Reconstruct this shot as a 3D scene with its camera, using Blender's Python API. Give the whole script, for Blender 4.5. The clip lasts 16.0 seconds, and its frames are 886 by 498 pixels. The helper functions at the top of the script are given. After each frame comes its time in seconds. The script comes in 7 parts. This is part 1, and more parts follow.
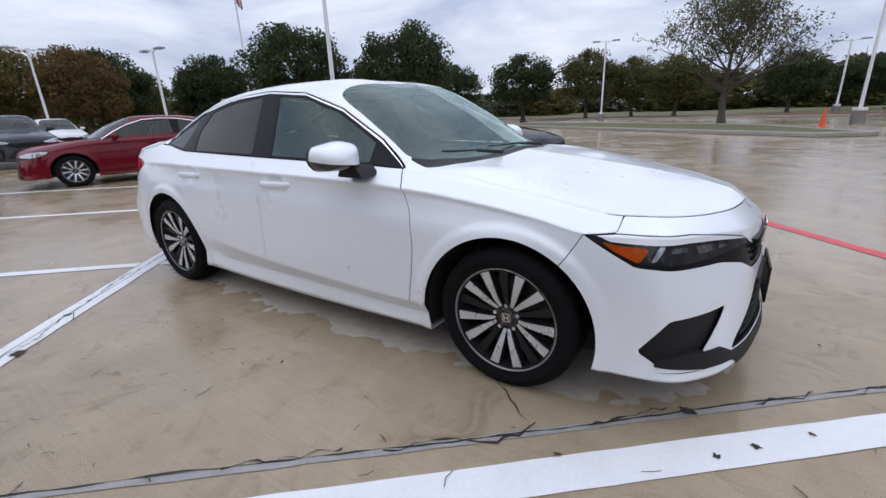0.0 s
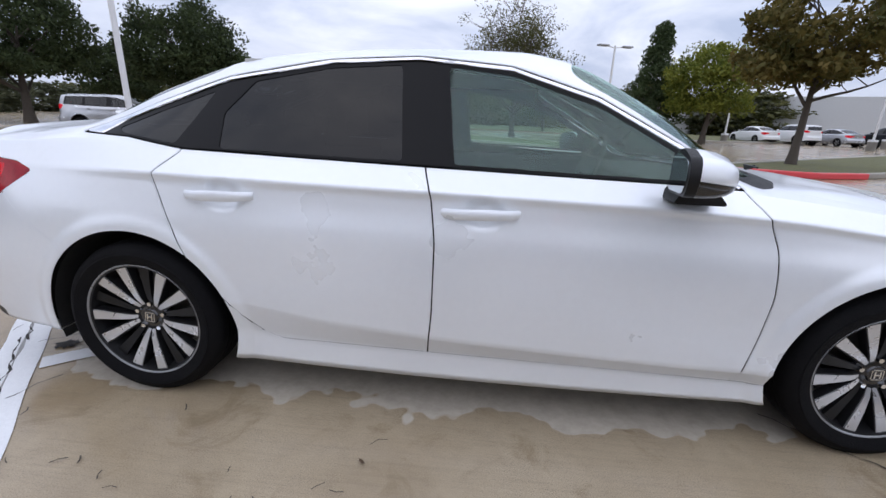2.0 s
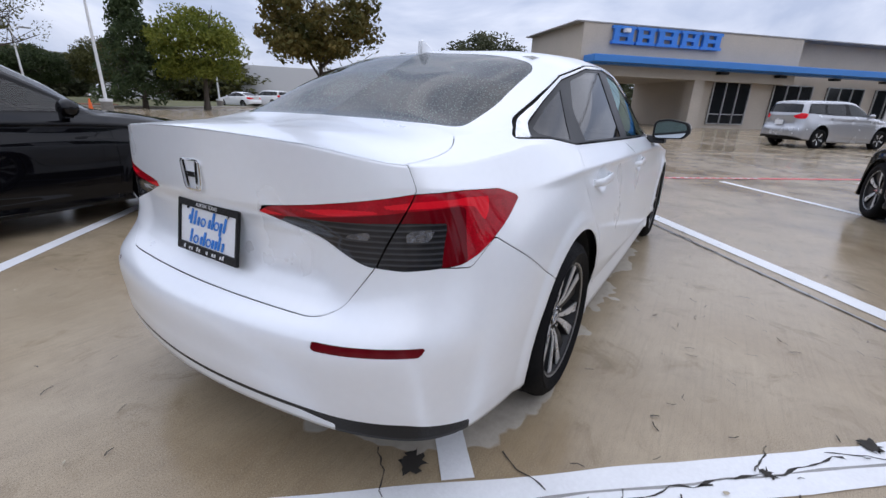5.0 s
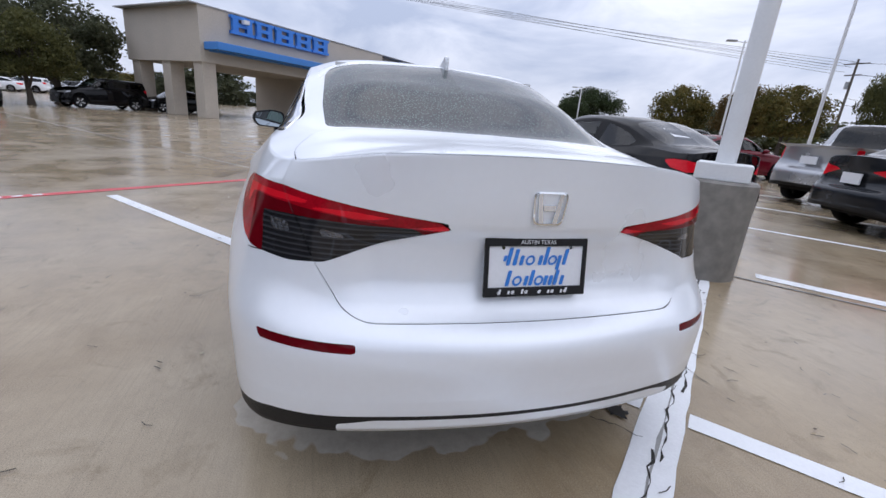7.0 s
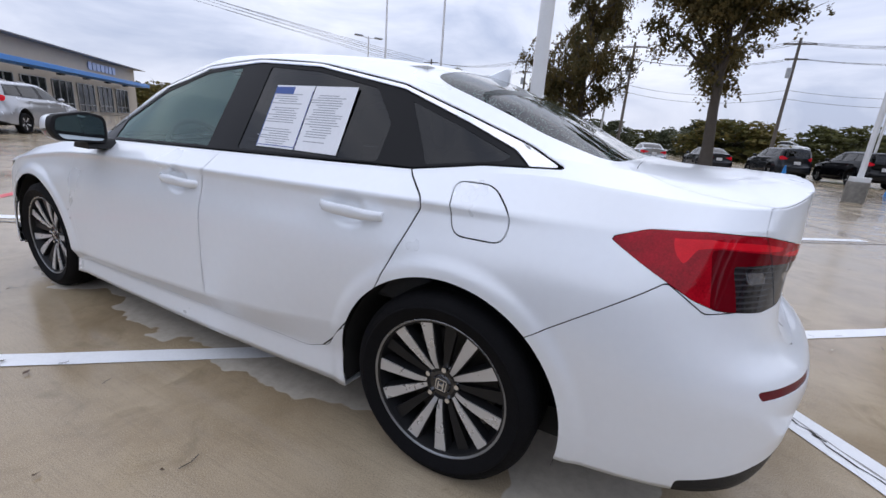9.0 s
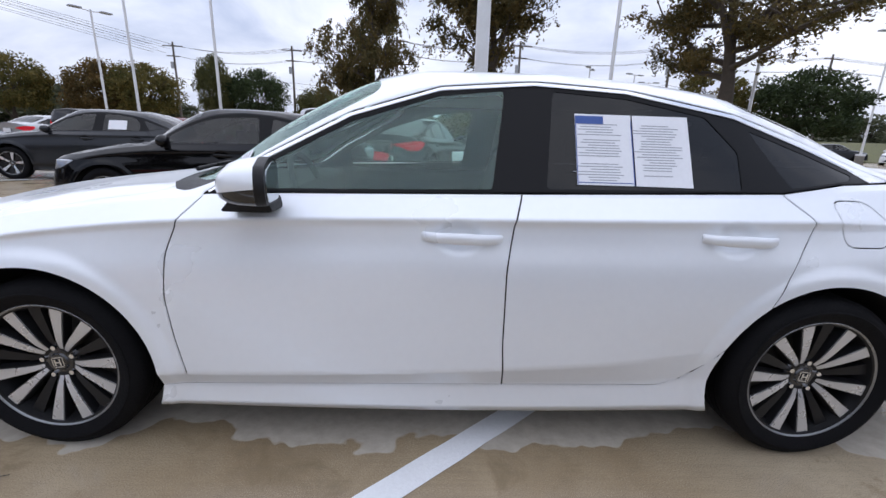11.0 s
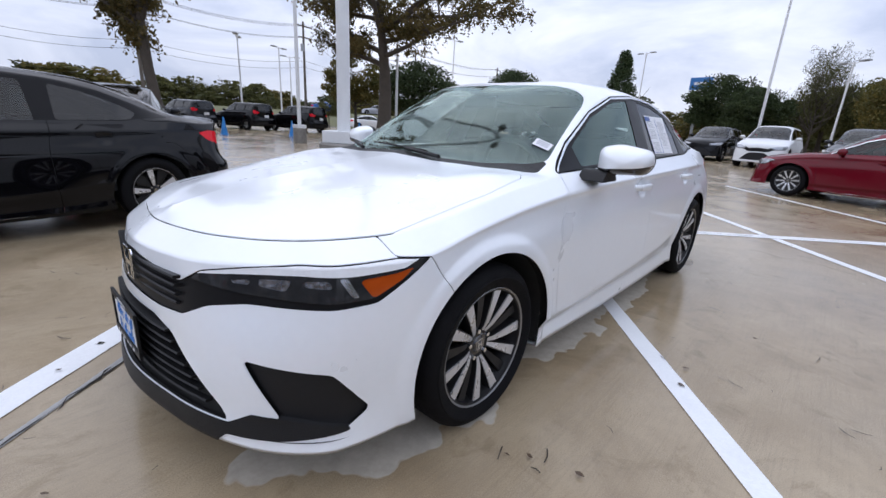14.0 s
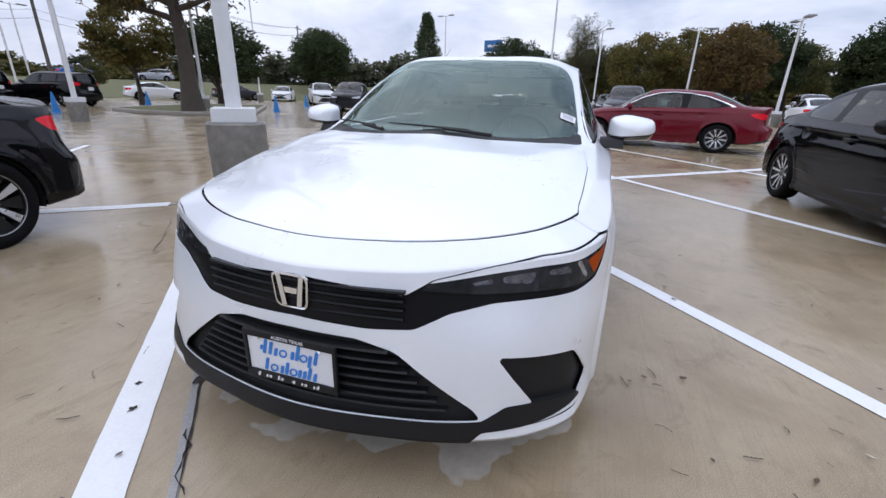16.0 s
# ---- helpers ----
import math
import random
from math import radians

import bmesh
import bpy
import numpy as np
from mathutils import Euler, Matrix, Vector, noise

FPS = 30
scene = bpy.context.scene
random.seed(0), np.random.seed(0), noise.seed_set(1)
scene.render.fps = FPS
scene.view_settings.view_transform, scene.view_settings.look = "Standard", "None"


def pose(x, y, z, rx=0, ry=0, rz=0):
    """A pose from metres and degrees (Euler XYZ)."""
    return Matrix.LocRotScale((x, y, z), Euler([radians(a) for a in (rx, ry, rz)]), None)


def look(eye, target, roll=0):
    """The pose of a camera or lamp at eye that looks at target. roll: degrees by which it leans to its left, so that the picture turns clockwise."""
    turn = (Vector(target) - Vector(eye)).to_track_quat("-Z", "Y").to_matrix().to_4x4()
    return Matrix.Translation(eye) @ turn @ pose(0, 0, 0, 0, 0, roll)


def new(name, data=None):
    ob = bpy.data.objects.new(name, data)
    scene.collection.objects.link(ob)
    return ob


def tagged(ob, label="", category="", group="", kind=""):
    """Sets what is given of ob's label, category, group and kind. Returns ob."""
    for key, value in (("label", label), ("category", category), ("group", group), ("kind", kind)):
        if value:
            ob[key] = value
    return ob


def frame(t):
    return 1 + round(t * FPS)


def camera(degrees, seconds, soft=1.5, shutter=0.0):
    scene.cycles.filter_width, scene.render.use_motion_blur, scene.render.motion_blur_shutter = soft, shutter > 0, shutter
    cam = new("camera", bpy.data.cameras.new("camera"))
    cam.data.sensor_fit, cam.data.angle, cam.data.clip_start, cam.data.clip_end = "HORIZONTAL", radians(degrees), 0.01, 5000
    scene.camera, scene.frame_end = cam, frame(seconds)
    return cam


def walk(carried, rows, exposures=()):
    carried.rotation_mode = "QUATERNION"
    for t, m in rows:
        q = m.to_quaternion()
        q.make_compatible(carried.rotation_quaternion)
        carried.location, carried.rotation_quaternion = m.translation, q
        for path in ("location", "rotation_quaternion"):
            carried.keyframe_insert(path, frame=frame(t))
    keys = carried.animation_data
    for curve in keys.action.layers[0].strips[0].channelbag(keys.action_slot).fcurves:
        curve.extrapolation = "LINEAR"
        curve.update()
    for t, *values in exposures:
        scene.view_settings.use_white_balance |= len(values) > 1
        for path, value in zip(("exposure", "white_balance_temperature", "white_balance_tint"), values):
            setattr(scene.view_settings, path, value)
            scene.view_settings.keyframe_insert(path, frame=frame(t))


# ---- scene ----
cam = camera(92.7, 16.0)
PATH = [
    (0, (2.07, -2.354, 1.174), (1.011, -0.771, 0.565), -2.3),
    (0.5, (1.551, -2.475, 1.168), (0.761, -0.75, 0.536), -0.8),
    (1, (0.971, -2.508, 1.155), (0.446, -0.685, 0.523), 0.6),
    (1.5, (0.426, -2.441, 1.157), (0.127, -0.566, 0.53), 2.0),
    (2, (-0.056, -2.276, 1.133), (-0.227, -0.373, 0.541), 2.1),
    (2.5, (-0.610, -2.140, 1.148), (-0.594, -0.236, 0.537), 3.3),
    (3, (-1.173, -2.018, 1.125), (-0.964, -0.116, 0.545), 3.4),
    (3.5, (-1.723, -1.954, 1.115), (-1.064, -0.163, 0.517), 3.2),
    (3.7, (-1.913, -1.905, 1.102), (-1.096, -0.182, 0.498), 3.1),
    (5.8, (-3.274, -0.574, 1.163), (-1.418, -0.195, 0.521), 3.0),
    (6, (-3.317, -0.371, 1.166), (-1.429, -0.153, 0.543), 3.5),
    (6.5, (-3.378, 0.12, 1.162), (-1.479, -0.058, 0.562), 4.4),
    (7, (-3.269, 0.594, 1.12), (-1.444, 0.024, 0.533), 5.1),
    (7.5, (-3.07, 1.056, 1.109), (-1.4, 0.117, 0.536), 5.7),
    (8, (-2.798, 1.395, 1.089), (-1.334, 0.146, 0.545), 5.3),
    (8.2, (-2.621, 1.53, 1.094), (-1.268, 0.16, 0.551), 5.2),
    (10.3, (-0.678, 2.134, 1.137), (-0.429, 0.222, 0.606), 2.6),
    (10.5, (-0.468, 2.143, 1.145), (-0.307, 0.222, 0.613), 2.4),
    (11, (0.042, 2.218, 1.154), (-0.015, 0.289, 0.63), 1.9),
    (11.5, (0.538, 2.255, 1.125), (0.247, 0.343, 0.613), 1.3),
    (12, (1.059, 2.258, 1.117), (0.505, 0.404, 0.612), 1.2),
    (12.5, (1.487, 2.216, 1.117), (0.67, 0.467, 0.593), 1.3),
    (13, (1.913, 2.065, 1.119), (0.846, 0.46, 0.586), 2.0),
    (13.5, (2.274, 1.942, 1.119), (1.001, 0.496, 0.582), 2.7),
    (14, (2.551, 1.684, 1.124), (1.128, 0.401, 0.552), 3.2),
    (14.5, (2.804, 1.444, 1.114), (1.258, 0.333, 0.499), 3.5),
    (15, (2.975, 1.194, 1.105), (1.33, 0.264, 0.451), 2.9),
    (15.5, (3.057, 0.935, 1.117), (1.329, 0.192, 0.436), 2.1),
    (16, (3.164, 0.744, 1.157), (1.379, 0.166, 0.466), 1.6),
]
walk(cam, [(t, look(eye, target, roll)) for t, eye, target, roll in PATH], [(0.0, 0.02, 6390, 15), (2.0, 0.15, 6390, 15), (3.7, 0.12, 6360, 15), (6.0, 0.08, 6340, 15), (8.2, 0.06, 6340, 15), (10.5, 0.15, 6360, 15), (12.5, 0.22, 6330, 15), (14.0, 0.14, 6280, 15), (15.0, 0.15, 6310, 15), (16.0, 0.14, 6310, 15)])

# ---- world and light ----
world = bpy.data.worlds.new("overcast_sky")
scene.world = world
world.use_nodes = True
_n, _l = world.node_tree.nodes, world.node_tree.links
_n.clear()
_out = _n.new("ShaderNodeOutputWorld")
_bg = _n.new("ShaderNodeBackground")
_sky = _n.new("ShaderNodeTexSky")
_sky.sky_type, _sky.sun_disc = "NISHITA", False
_sky.sun_elevation, _sky.sun_rotation = radians(48), radians(205)
_sky.dust_density, _sky.ozone_density = 3.0, 1.5
_tc = _n.new("ShaderNodeTexCoord")
_map = _n.new("ShaderNodeMapping")
_map.inputs["Scale"].default_value = (1.6, 1.6, 4.6)
_cl = _n.new("ShaderNodeTexNoise")
_cl.inputs["Scale"].default_value, _cl.inputs["Detail"].default_value = 1.5, 7.0
_cl.inputs["Roughness"].default_value, _cl.inputs["Distortion"].default_value = 0.55, 0.5
_ramp = _n.new("ShaderNodeValToRGB")
_ramp.color_ramp.elements[0].position, _ramp.color_ramp.elements[0].color = 0.36, (4.15, 4.85, 6.25, 1)
_ramp.color_ramp.elements[1].position, _ramp.color_ramp.elements[1].color = 0.64, (7.8, 8.3, 9.2, 1)
_mix = _n.new("ShaderNodeMix")
_mix.data_type = "RGBA"
_mix.inputs["Factor"].default_value = 0.93
_l.new(_tc.outputs["Generated"], _map.inputs["Vector"])
_l.new(_map.outputs["Vector"], _cl.inputs["Vector"])
_l.new(_cl.outputs["Fac"], _ramp.inputs["Fac"])
_l.new(_sky.outputs["Color"], _mix.inputs["A"])
# an overcast sky is brightest overhead
_sep = _n.new("ShaderNodeSeparateXYZ")
_up = _n.new("ShaderNodeMapRange")
_up.inputs["From Min"].default_value, _up.inputs["From Max"].default_value = 0.05, 0.85
_up.inputs["To Min"].default_value, _up.inputs["To Max"].default_value = 0.97, 1.55
_dome = _n.new("ShaderNodeMix")
_dome.data_type, _dome.blend_type = "RGBA", "MULTIPLY"
_dome.inputs["Factor"].default_value = 1.0
_l.new(_tc.outputs["Generated"], _sep.inputs[0])
_l.new(_sep.outputs["Z"], _up.inputs["Value"])
_l.new(_ramp.outputs["Color"], _dome.inputs["A"])
_l.new(_up.outputs["Result"], _dome.inputs["B"])
_l.new(_dome.outputs["Result"], _mix.inputs["B"])
_l.new(_mix.outputs["Result"], _bg.inputs["Color"])
_l.new(_bg.outputs["Background"], _out.inputs["Surface"])
_bg.inputs["Strength"].default_value = 0.112
sun = new("sun", bpy.data.lights.new("sun", "SUN"))
sun.data.energy, sun.data.angle, sun.data.color = 0.6, radians(120), (1.0, 0.98, 0.95)
sun.matrix_world = look((0, 0, 30), (-6.0, 9.0, 8.0))

# ---- materials ----
MATS = {}


def node(nt, kind, **values):
    n = nt.nodes.new(kind)
    for key, value in values.items():
        n.inputs[key.replace("_", " ")].default_value = value
    return n


def mat(name, color, rough=0.5, metal=0.0, coat=0.0, var=0.12, scale=6.0, bump=0.0, bump_scale=60.0, emit=0.0, spec=0.5):
    """A principled surface with variation at two scales and an optional fine relief."""
    if name in MATS:
        return MATS[name]
    m = MATS[name] = bpy.data.materials.new(name)
    m.use_nodes = True
    nt = m.node_tree
    b = nt.nodes["Principled BSDF"]
    b.inputs["Roughness"].default_value, b.inputs["Metallic"].default_value = rough, metal
    b.inputs["Coat Weight"].default_value, b.inputs["Coat Roughness"].default_value = coat, 0.03
    b.inputs["Specular IOR Level"].default_value = spec
    b.inputs["Base Color"].default_value = (*color, 1)
    if emit:
        b.inputs["Emission Color"].default_value, b.inputs["Emission Strength"].default_value = (*color, 1), emit
    if var:
        tc = nt.nodes.new("ShaderNodeTexCoord")
        big, small = node(nt, "ShaderNodeTexNoise", Scale=scale, Detail=4.0), node(nt, "ShaderNodeTexNoise", Scale=scale * 14, Detail=3.0)
        add = nt.nodes.new("ShaderNodeMath")
        add.operation = "ADD"
        rng = nt.nodes.new("ShaderNodeMapRange")
        rng.inputs["From Min"].default_value, rng.inputs["From Max"].default_value = 0.6, 1.4
        rng.inputs["To Min"].default_value, rng.inputs["To Max"].default_value = 1 - var, 1 + var
        mul = nt.nodes.new("ShaderNodeVectorMath")
        mul.operation = "SCALE"
        mul.inputs[0].default_value = color
        for n in (big, small):
            nt.links.new(tc.outputs["Object"], n.inputs["Vector"])
        nt.links.new(big.outputs["Fac"], add.inputs[0])
        nt.links.new(small.outputs["Fac"], add.inputs[1])
        nt.links.new(add.outputs[0], rng.inputs["Value"])
        nt.links.new(rng.outputs["Result"], mul.inputs["Scale"])
        nt.links.new(mul.outputs["Vector"], b.inputs["Base Color"])
        rr = nt.nodes.new("ShaderNodeMapRange")
        rr.inputs["From Min"].default_value, rr.inputs["From Max"].default_value = 0.3, 0.7
        rr.inputs["To Min"].default_value, rr.inputs["To Max"].default_value = rough * 0.85, min(1, rough * 1.15)
        nt.links.new(big.outputs["Fac"], rr.inputs["Value"])
        nt.links.new(rr.outputs["Result"], b.inputs["Roughness"])
    if bump:
        tc = nt.nodes.new("ShaderNodeTexCoord")
        fine = node(nt, "ShaderNodeTexNoise", Scale=bump_scale, Detail=5.0)
        bn = node(nt, "ShaderNodeBump", Strength=bump, Distance=0.01)
        nt.links.new(tc.outputs["Object"], fine.inputs["Vector"])
        nt.links.new(fine.outputs["Fac"], bn.inputs["Height"])
        nt.links.new(bn.outputs["Normal"], b.inputs["Normal"])
    return m


def glass(name, tint, wet=0.0, rough=0.0, ior=1.5, sheen=(1, 1, 1)):
    """A thin tinted pane: see-through with mirror gloss, optionally beaded with rain."""
    if name in MATS:
        return MATS[name]
    m = MATS[name] = bpy.data.materials.new(name)
    m.use_nodes = True
    nt = m.node_tree
    nt.nodes.remove(nt.nodes["Principled BSDF"])
    out = nt.nodes["Material Output"]
    clear, shine, mix = nt.nodes.new("ShaderNodeBsdfTransparent"), nt.nodes.new("ShaderNodeBsdfGlossy"), nt.nodes.new("ShaderNodeMixShader")
    clear.inputs["Color"].default_value = (*tint, 1)
    shine.inputs["Roughness"].default_value = rough
    shine.inputs["Color"].default_value = (*sheen, 1)
    fres = node(nt, "ShaderNodeFresnel", IOR=ior)
    nt.links.new(fres.outputs["Fac"], mix.inputs["Fac"])
    nt.links.new(clear.outputs["BSDF"], mix.inputs[1])
    nt.links.new(shine.outputs["BSDF"], mix.inputs[2])
    last = mix
    if wet:
        tc = nt.nodes.new("ShaderNodeTexCoord")
        drops = node(nt, "ShaderNodeTexVoronoi", Scale=115.0)
        patch = node(nt, "ShaderNodeTexNoise", Scale=2.5, Detail=3.0)
        rr = nt.nodes.new("ShaderNodeMapRange")
        rr.inputs["From Min"].default_value, rr.inputs["From Max"].default_value = 0.42, 0.2
        pr = nt.nodes.new("ShaderNodeMapRange")
        pr.inputs["From Min"].default_value, pr.inputs["From Max"].default_value = 0.35, 0.6
        pr.inputs["To Min"].default_value = 0.5
        mul = nt.nodes.new("ShaderNodeMath")
        mul.operation = "MULTIPLY"
        sc = nt.nodes.new("ShaderNodeMath")
        sc.operation = "MULTIPLY"
        sc.inputs[1].default_value = wet
        # haze of rain drops, with reflected sky also put into its pale green
        haze = nt.nodes.new("ShaderNodeBsdfDiffuse")
        haze.inputs["Color"].default_value = (0.30, 0.41, 0.375, 1)
        mix2 = nt.nodes.new("ShaderNodeMixShader")
        for n in (drops, patch):
            nt.links.new(tc.outputs["Object"], n.inputs["Vector"])
        nt.links.new(drops.outputs["Distance"], rr.inputs["Value"])
        nt.links.new(patch.outputs["Fac"], pr.inputs["Value"])
        nt.links.new(rr.outputs["Result"], mul.inputs[0])
        nt.links.new(pr.outputs["Result"], mul.inputs[1])
        nt.links.new(mul.outputs[0], sc.inputs[0])
        nt.links.new(sc.outputs[0], mix2.inputs["Fac"])
        nt.links.new(mix.outputs["Shader"], mix2.inputs[1])
        nt.links.new(haze.outputs["BSDF"], mix2.inputs[2])
        last = mix2
    nt.links.new(last.outputs["Shader"], out.inputs["Surface"])
    return m


WHITE = mat("pearl_white_paint", (0.83, 0.858, 0.89), 0.31, 0.20, 0.6, 0.015, 3.0, spec=0.4)
BLACKPL = mat("black_plastic", (0.010, 0.010, 0.011), 0.5, spec=0.3, bump=0.15, bump_scale=300)
GLOSSBLK = mat("gloss_black", (0.012, 0.012, 0.014), 0.12, coat=0.6, var=0.05)
TRIMBLK = mat("satin_black_trim", (0.009, 0.009, 0.010), 0.32, var=0.05, spec=0.14)
# black of hidden inner parts, also used as painted shade in the shut lines
INNER = mat("inner_black_and_gap_shade", (0.012, 0.012, 0.012), 0.8)
CHROME = mat("chrome", (0.82, 0.83, 0.85), 0.07, 1.0, var=0.03)
RUBBER = mat("tyre_rubber", (0.006, 0.006, 0.007), 0.75, spec=0.12, bump=0.3, bump_scale=160)
MACHINED = mat("machined_aluminium", (0.66, 0.67, 0.69), 0.30, 0.7, var=0.06, scale=20)
AMBER = mat("amber_lens", (0.38, 0.062, 0.008), 0.15, coat=0.6, spec=0.0, var=0.1, scale=30)
REDLENS = mat("red_lens", (0.70, 0.010, 0.022), 0.15, coat=0.55, spec=0.0, var=0.15, scale=25)
REDDARK = mat("dark_red_lens", (0.12, 0.002, 0.006), 0.15, coat=0.5, spec=0.0, var=0.2, scale=25)
TAILRED = mat("tail_red_lens", (0.34, 0.004, 0.012), 0.12, coat=0.6, spec=0.0, var=0.45, scale=14)
LAMPDETAIL = mat("lamp_chrome_detail", (0.13, 0.135, 0.15), 0.22, 0.8, coat=1.0, var=0.9, scale=55, bump=.6, bump_scale=70)
SMOKE = mat("smoked_lens", (0.022, 0.023, 0.025), 0.12, coat=0.8, spec=0.0, var=0.3, scale=30)


def ribbed(m, scale, lo, hi):
    """Fine level ribs in a lens: bands in colour and relief along the height."""
    nt = m.node_tree
    b = nt.nodes["Principled BSDF"]
    tc = nt.nodes.new("ShaderNodeTexCoord")
    wave = node(nt, "ShaderNodeTexWave", Scale=scale, Distortion=.4, Detail=1.0)
    wave.bands_direction = "Z"
    ramp = nt.nodes.new("ShaderNodeValToRGB")
    ramp.color_ramp.elements[0].position, ramp.color_ramp.elements[0].color = .55, (*lo, 1)
    ramp.color_ramp.elements[1].position, ramp.color_ramp.elements[1].color = .95, (*hi, 1)
    bn = node(nt, "ShaderNodeBump", Strength=.5, Distance=.004)
    nt.links.new(tc.outputs["Object"], wave.inputs["Vector"])
    nt.links.new(wave.outputs["Fac"], ramp.inputs["Fac"])
    nt.links.new(ramp.outputs["Color"], b.inputs["Base Color"])
    nt.links.new(wave.outputs["Fac"], bn.inputs["Height"])
    nt.links.new(bn.outputs["Normal"], b.inputs["Normal"])
    return m


TAILSMOKE = ribbed(mat("smoked_tail_lens", (0.022, 0.023, 0.025), 0.12, coat=0.8, spec=0.0, var=0), 22.0, (.014, .014, .016), (.045, .046, .050))
LAMPCORE = mat("lamp_reflector", (0.42, 0.44, 0.47), 0.15, 0.8, coat=1.0, var=0.4, scale=40)
CABIN = mat("cabin_plastic", (0.06, 0.061, 0.064), 0.7, bump=0.2, bump_scale=200)
FABRIC = mat("grey_seat_fabric", (0.09, 0.09, 0.092), 0.9, bump=0.3, bump_scale=400)
PANE = glass("side_glass", (0.74, 0.93, 0.87), ior=1.72, sheen=(0.78, 0.98, 0.92))
PANEDARK = glass("privacy_glass", (0.030, 0.034, 0.038), ior=1.42)
WINDSHIELD = glass("windshield_glass", (0.72, 0.88, 0.81), wet=0.40, ior=1.80, sheen=(0.80, 0.98, 0.92))
REARPANE = glass("rear_glass_with_rain", (0.05, 0.055, 0.06), wet=0.5)
PLATEWHITE = mat("plate_white", (0.75, 0.76, 0.78), 0.4, var=0.04)
PLATEBLUE = mat("print_blue", (0.03, 0.20, 0.62), 0.45, var=0.08)
PAPER = mat("paper_white", (0.78, 0.79, 0.82), 0.6, var=0.04)
INK = mat("print_grey", (0.32, 0.33, 0.36), 0.7, var=0.1)


# ---- helpers for things ----
def thing(name, label, category, m=None, group="", kind=""):
    ob = new(name)
    ob.empty_display_size = 0.1
    if m is not None:
        ob.matrix_world = m
    return tagged(ob, label, category, group, kind)


def part(name, bm, material, parent=None, label="", smooth=True, bevel=0.0):
    """Links a bmesh as one mesh object under a thing or a part."""
    me = bpy.data.meshes.new(name)
    bm.to_mesh(me)
    bm.free()
    return part_mesh(name, me, material, parent, label, smooth, bevel)


def part_mesh(name, me, material, parent=None, label="", smooth=True, bevel=0.0):
    me.materials.append(material)
    ob = new(name, me)
    if smooth:
        me.polygons.foreach_set("use_smooth", [True] * len(me.polygons))
        me.set_sharp_from_angle(angle=radians(38))
    if parent is not None:
        ob.parent = parent
    if bevel:
        mod = ob.modifiers.new("edge", "BEVEL")
        mod.width, mod.segments, mod.limit_method = bevel, 2, "ANGLE"
    if label:
        ob["label"] = label
    return ob


def box(bm, cx, cy, cz, sx, sy, sz, m=None, mat_index=0):
    r = bmesh.ops.create_cube(bm, size=1.0)
    mm = Matrix.Translation((cx, cy, cz)) @ Matrix.Diagonal((sx, sy, sz, 1))
    bmesh.ops.transform(bm, matrix=(m @ mm) if m is not None else mm, verts=r["verts"])
    return r["verts"]


def tube(bm, p0, p1, r0, r1=None, seg=12, caps=True):
    p0, p1 = Vector(p0), Vector(p1)
    d = p1 - p0
    r = bmesh.ops.create_cone(bm, cap_ends=caps, segments=seg, radius1=r0, radius2=r0 if r1 is None else r1, depth=d.length)
    m = Matrix.Translation((p0 + p1) / 2) @ d.to_track_quat("Z", "Y").to_matrix().to_4x4()
    bmesh.ops.transform(bm, matrix=m, verts=r["verts"])


def prism(bm, pts, depth, m):
    """A polygon in a local xy plane, given a thickness along local z, placed by m."""
    a = [bm.verts.new(m @ Vector((x, y, 0))) for x, y in pts]
    b = [bm.verts.new(m @ Vector((x, y, depth))) for x, y in pts]
    bm.faces.new(b)
    bm.faces.new(a[::-1])
    for i in range(len(pts)):
        j = (i + 1) % len(pts)
        bm.faces.new((a[i], a[j], b[j], b[i]))


def spun(bm, profile, axis_m, seg=48, close=False):
    """A profile of (radius, along) turned about local z of axis_m."""
    rings = []
    for r, z in profile:
        rings.append([bm.verts.new(axis_m @ Vector((r * math.cos(2 * math.pi * k / seg), r * math.sin(2 * math.pi * k / seg), z))) for k in range(seg)])
    pairs = list(zip(rings, rings[1:])) + ([(rings[-1], rings[0])] if close else [])
    for a, b in pairs:
        for k in range(seg):
            j = (k + 1) % seg
            bm.faces.new((a[k], a[j], b[j], b[k]))


def smoothstep(a, b, x):
    t = np.clip((x - a) / (b - a), 0, 1)
    return t * t * (3 - 2 * t)


# ---- lofted car bodies ----
def pchip(xk, yk, x, level=False):
    """Shape-keeping cubic through keys; level: its ends run flat into their mirror image."""
    xk, yk = np.asarray(xk, float), np.asarray(yk, float)
    h, d = np.diff(xk), np.diff(yk) / np.diff(xk)
    m = np.zeros_like(yk)
    for i in range(1, len(xk) - 1):
        if d[i - 1] * d[i] > 0:
            w1, w2 = 2 * h[i] + h[i - 1], h[i] + 2 * h[i - 1]
            m[i] = (w1 + w2) / (w1 / d[i - 1] + w2 / d[i])
    m[0], m[-1] = (0, 0) if level else (d[0], d[-1])
    k = np.clip(np.searchsorted(xk, x) - 1, 0, len(h) - 1)
    t = (x - xk[k]) / h[k]
    return ((1 + 2 * t) * (1 - t) ** 2 * yk[k] + t * (1 - t) ** 2 * h[k] * m[k] + t * t * (3 - 2 * t) * yk[k + 1] + t * t * (t - 1) * h[k] * m[k + 1])


def crease_at(creases, row, us):
    """How firm the edge along a row is: 1 on a crease, 0 where the surface runs on smoothly."""
    if row not in creases:
        return np.zeros(len(us))
    return smoothstep(-1.95, -1.7, us) * (1 - smoothstep(.85, 1.02, us)) if row == 8 else np.ones(len(us))


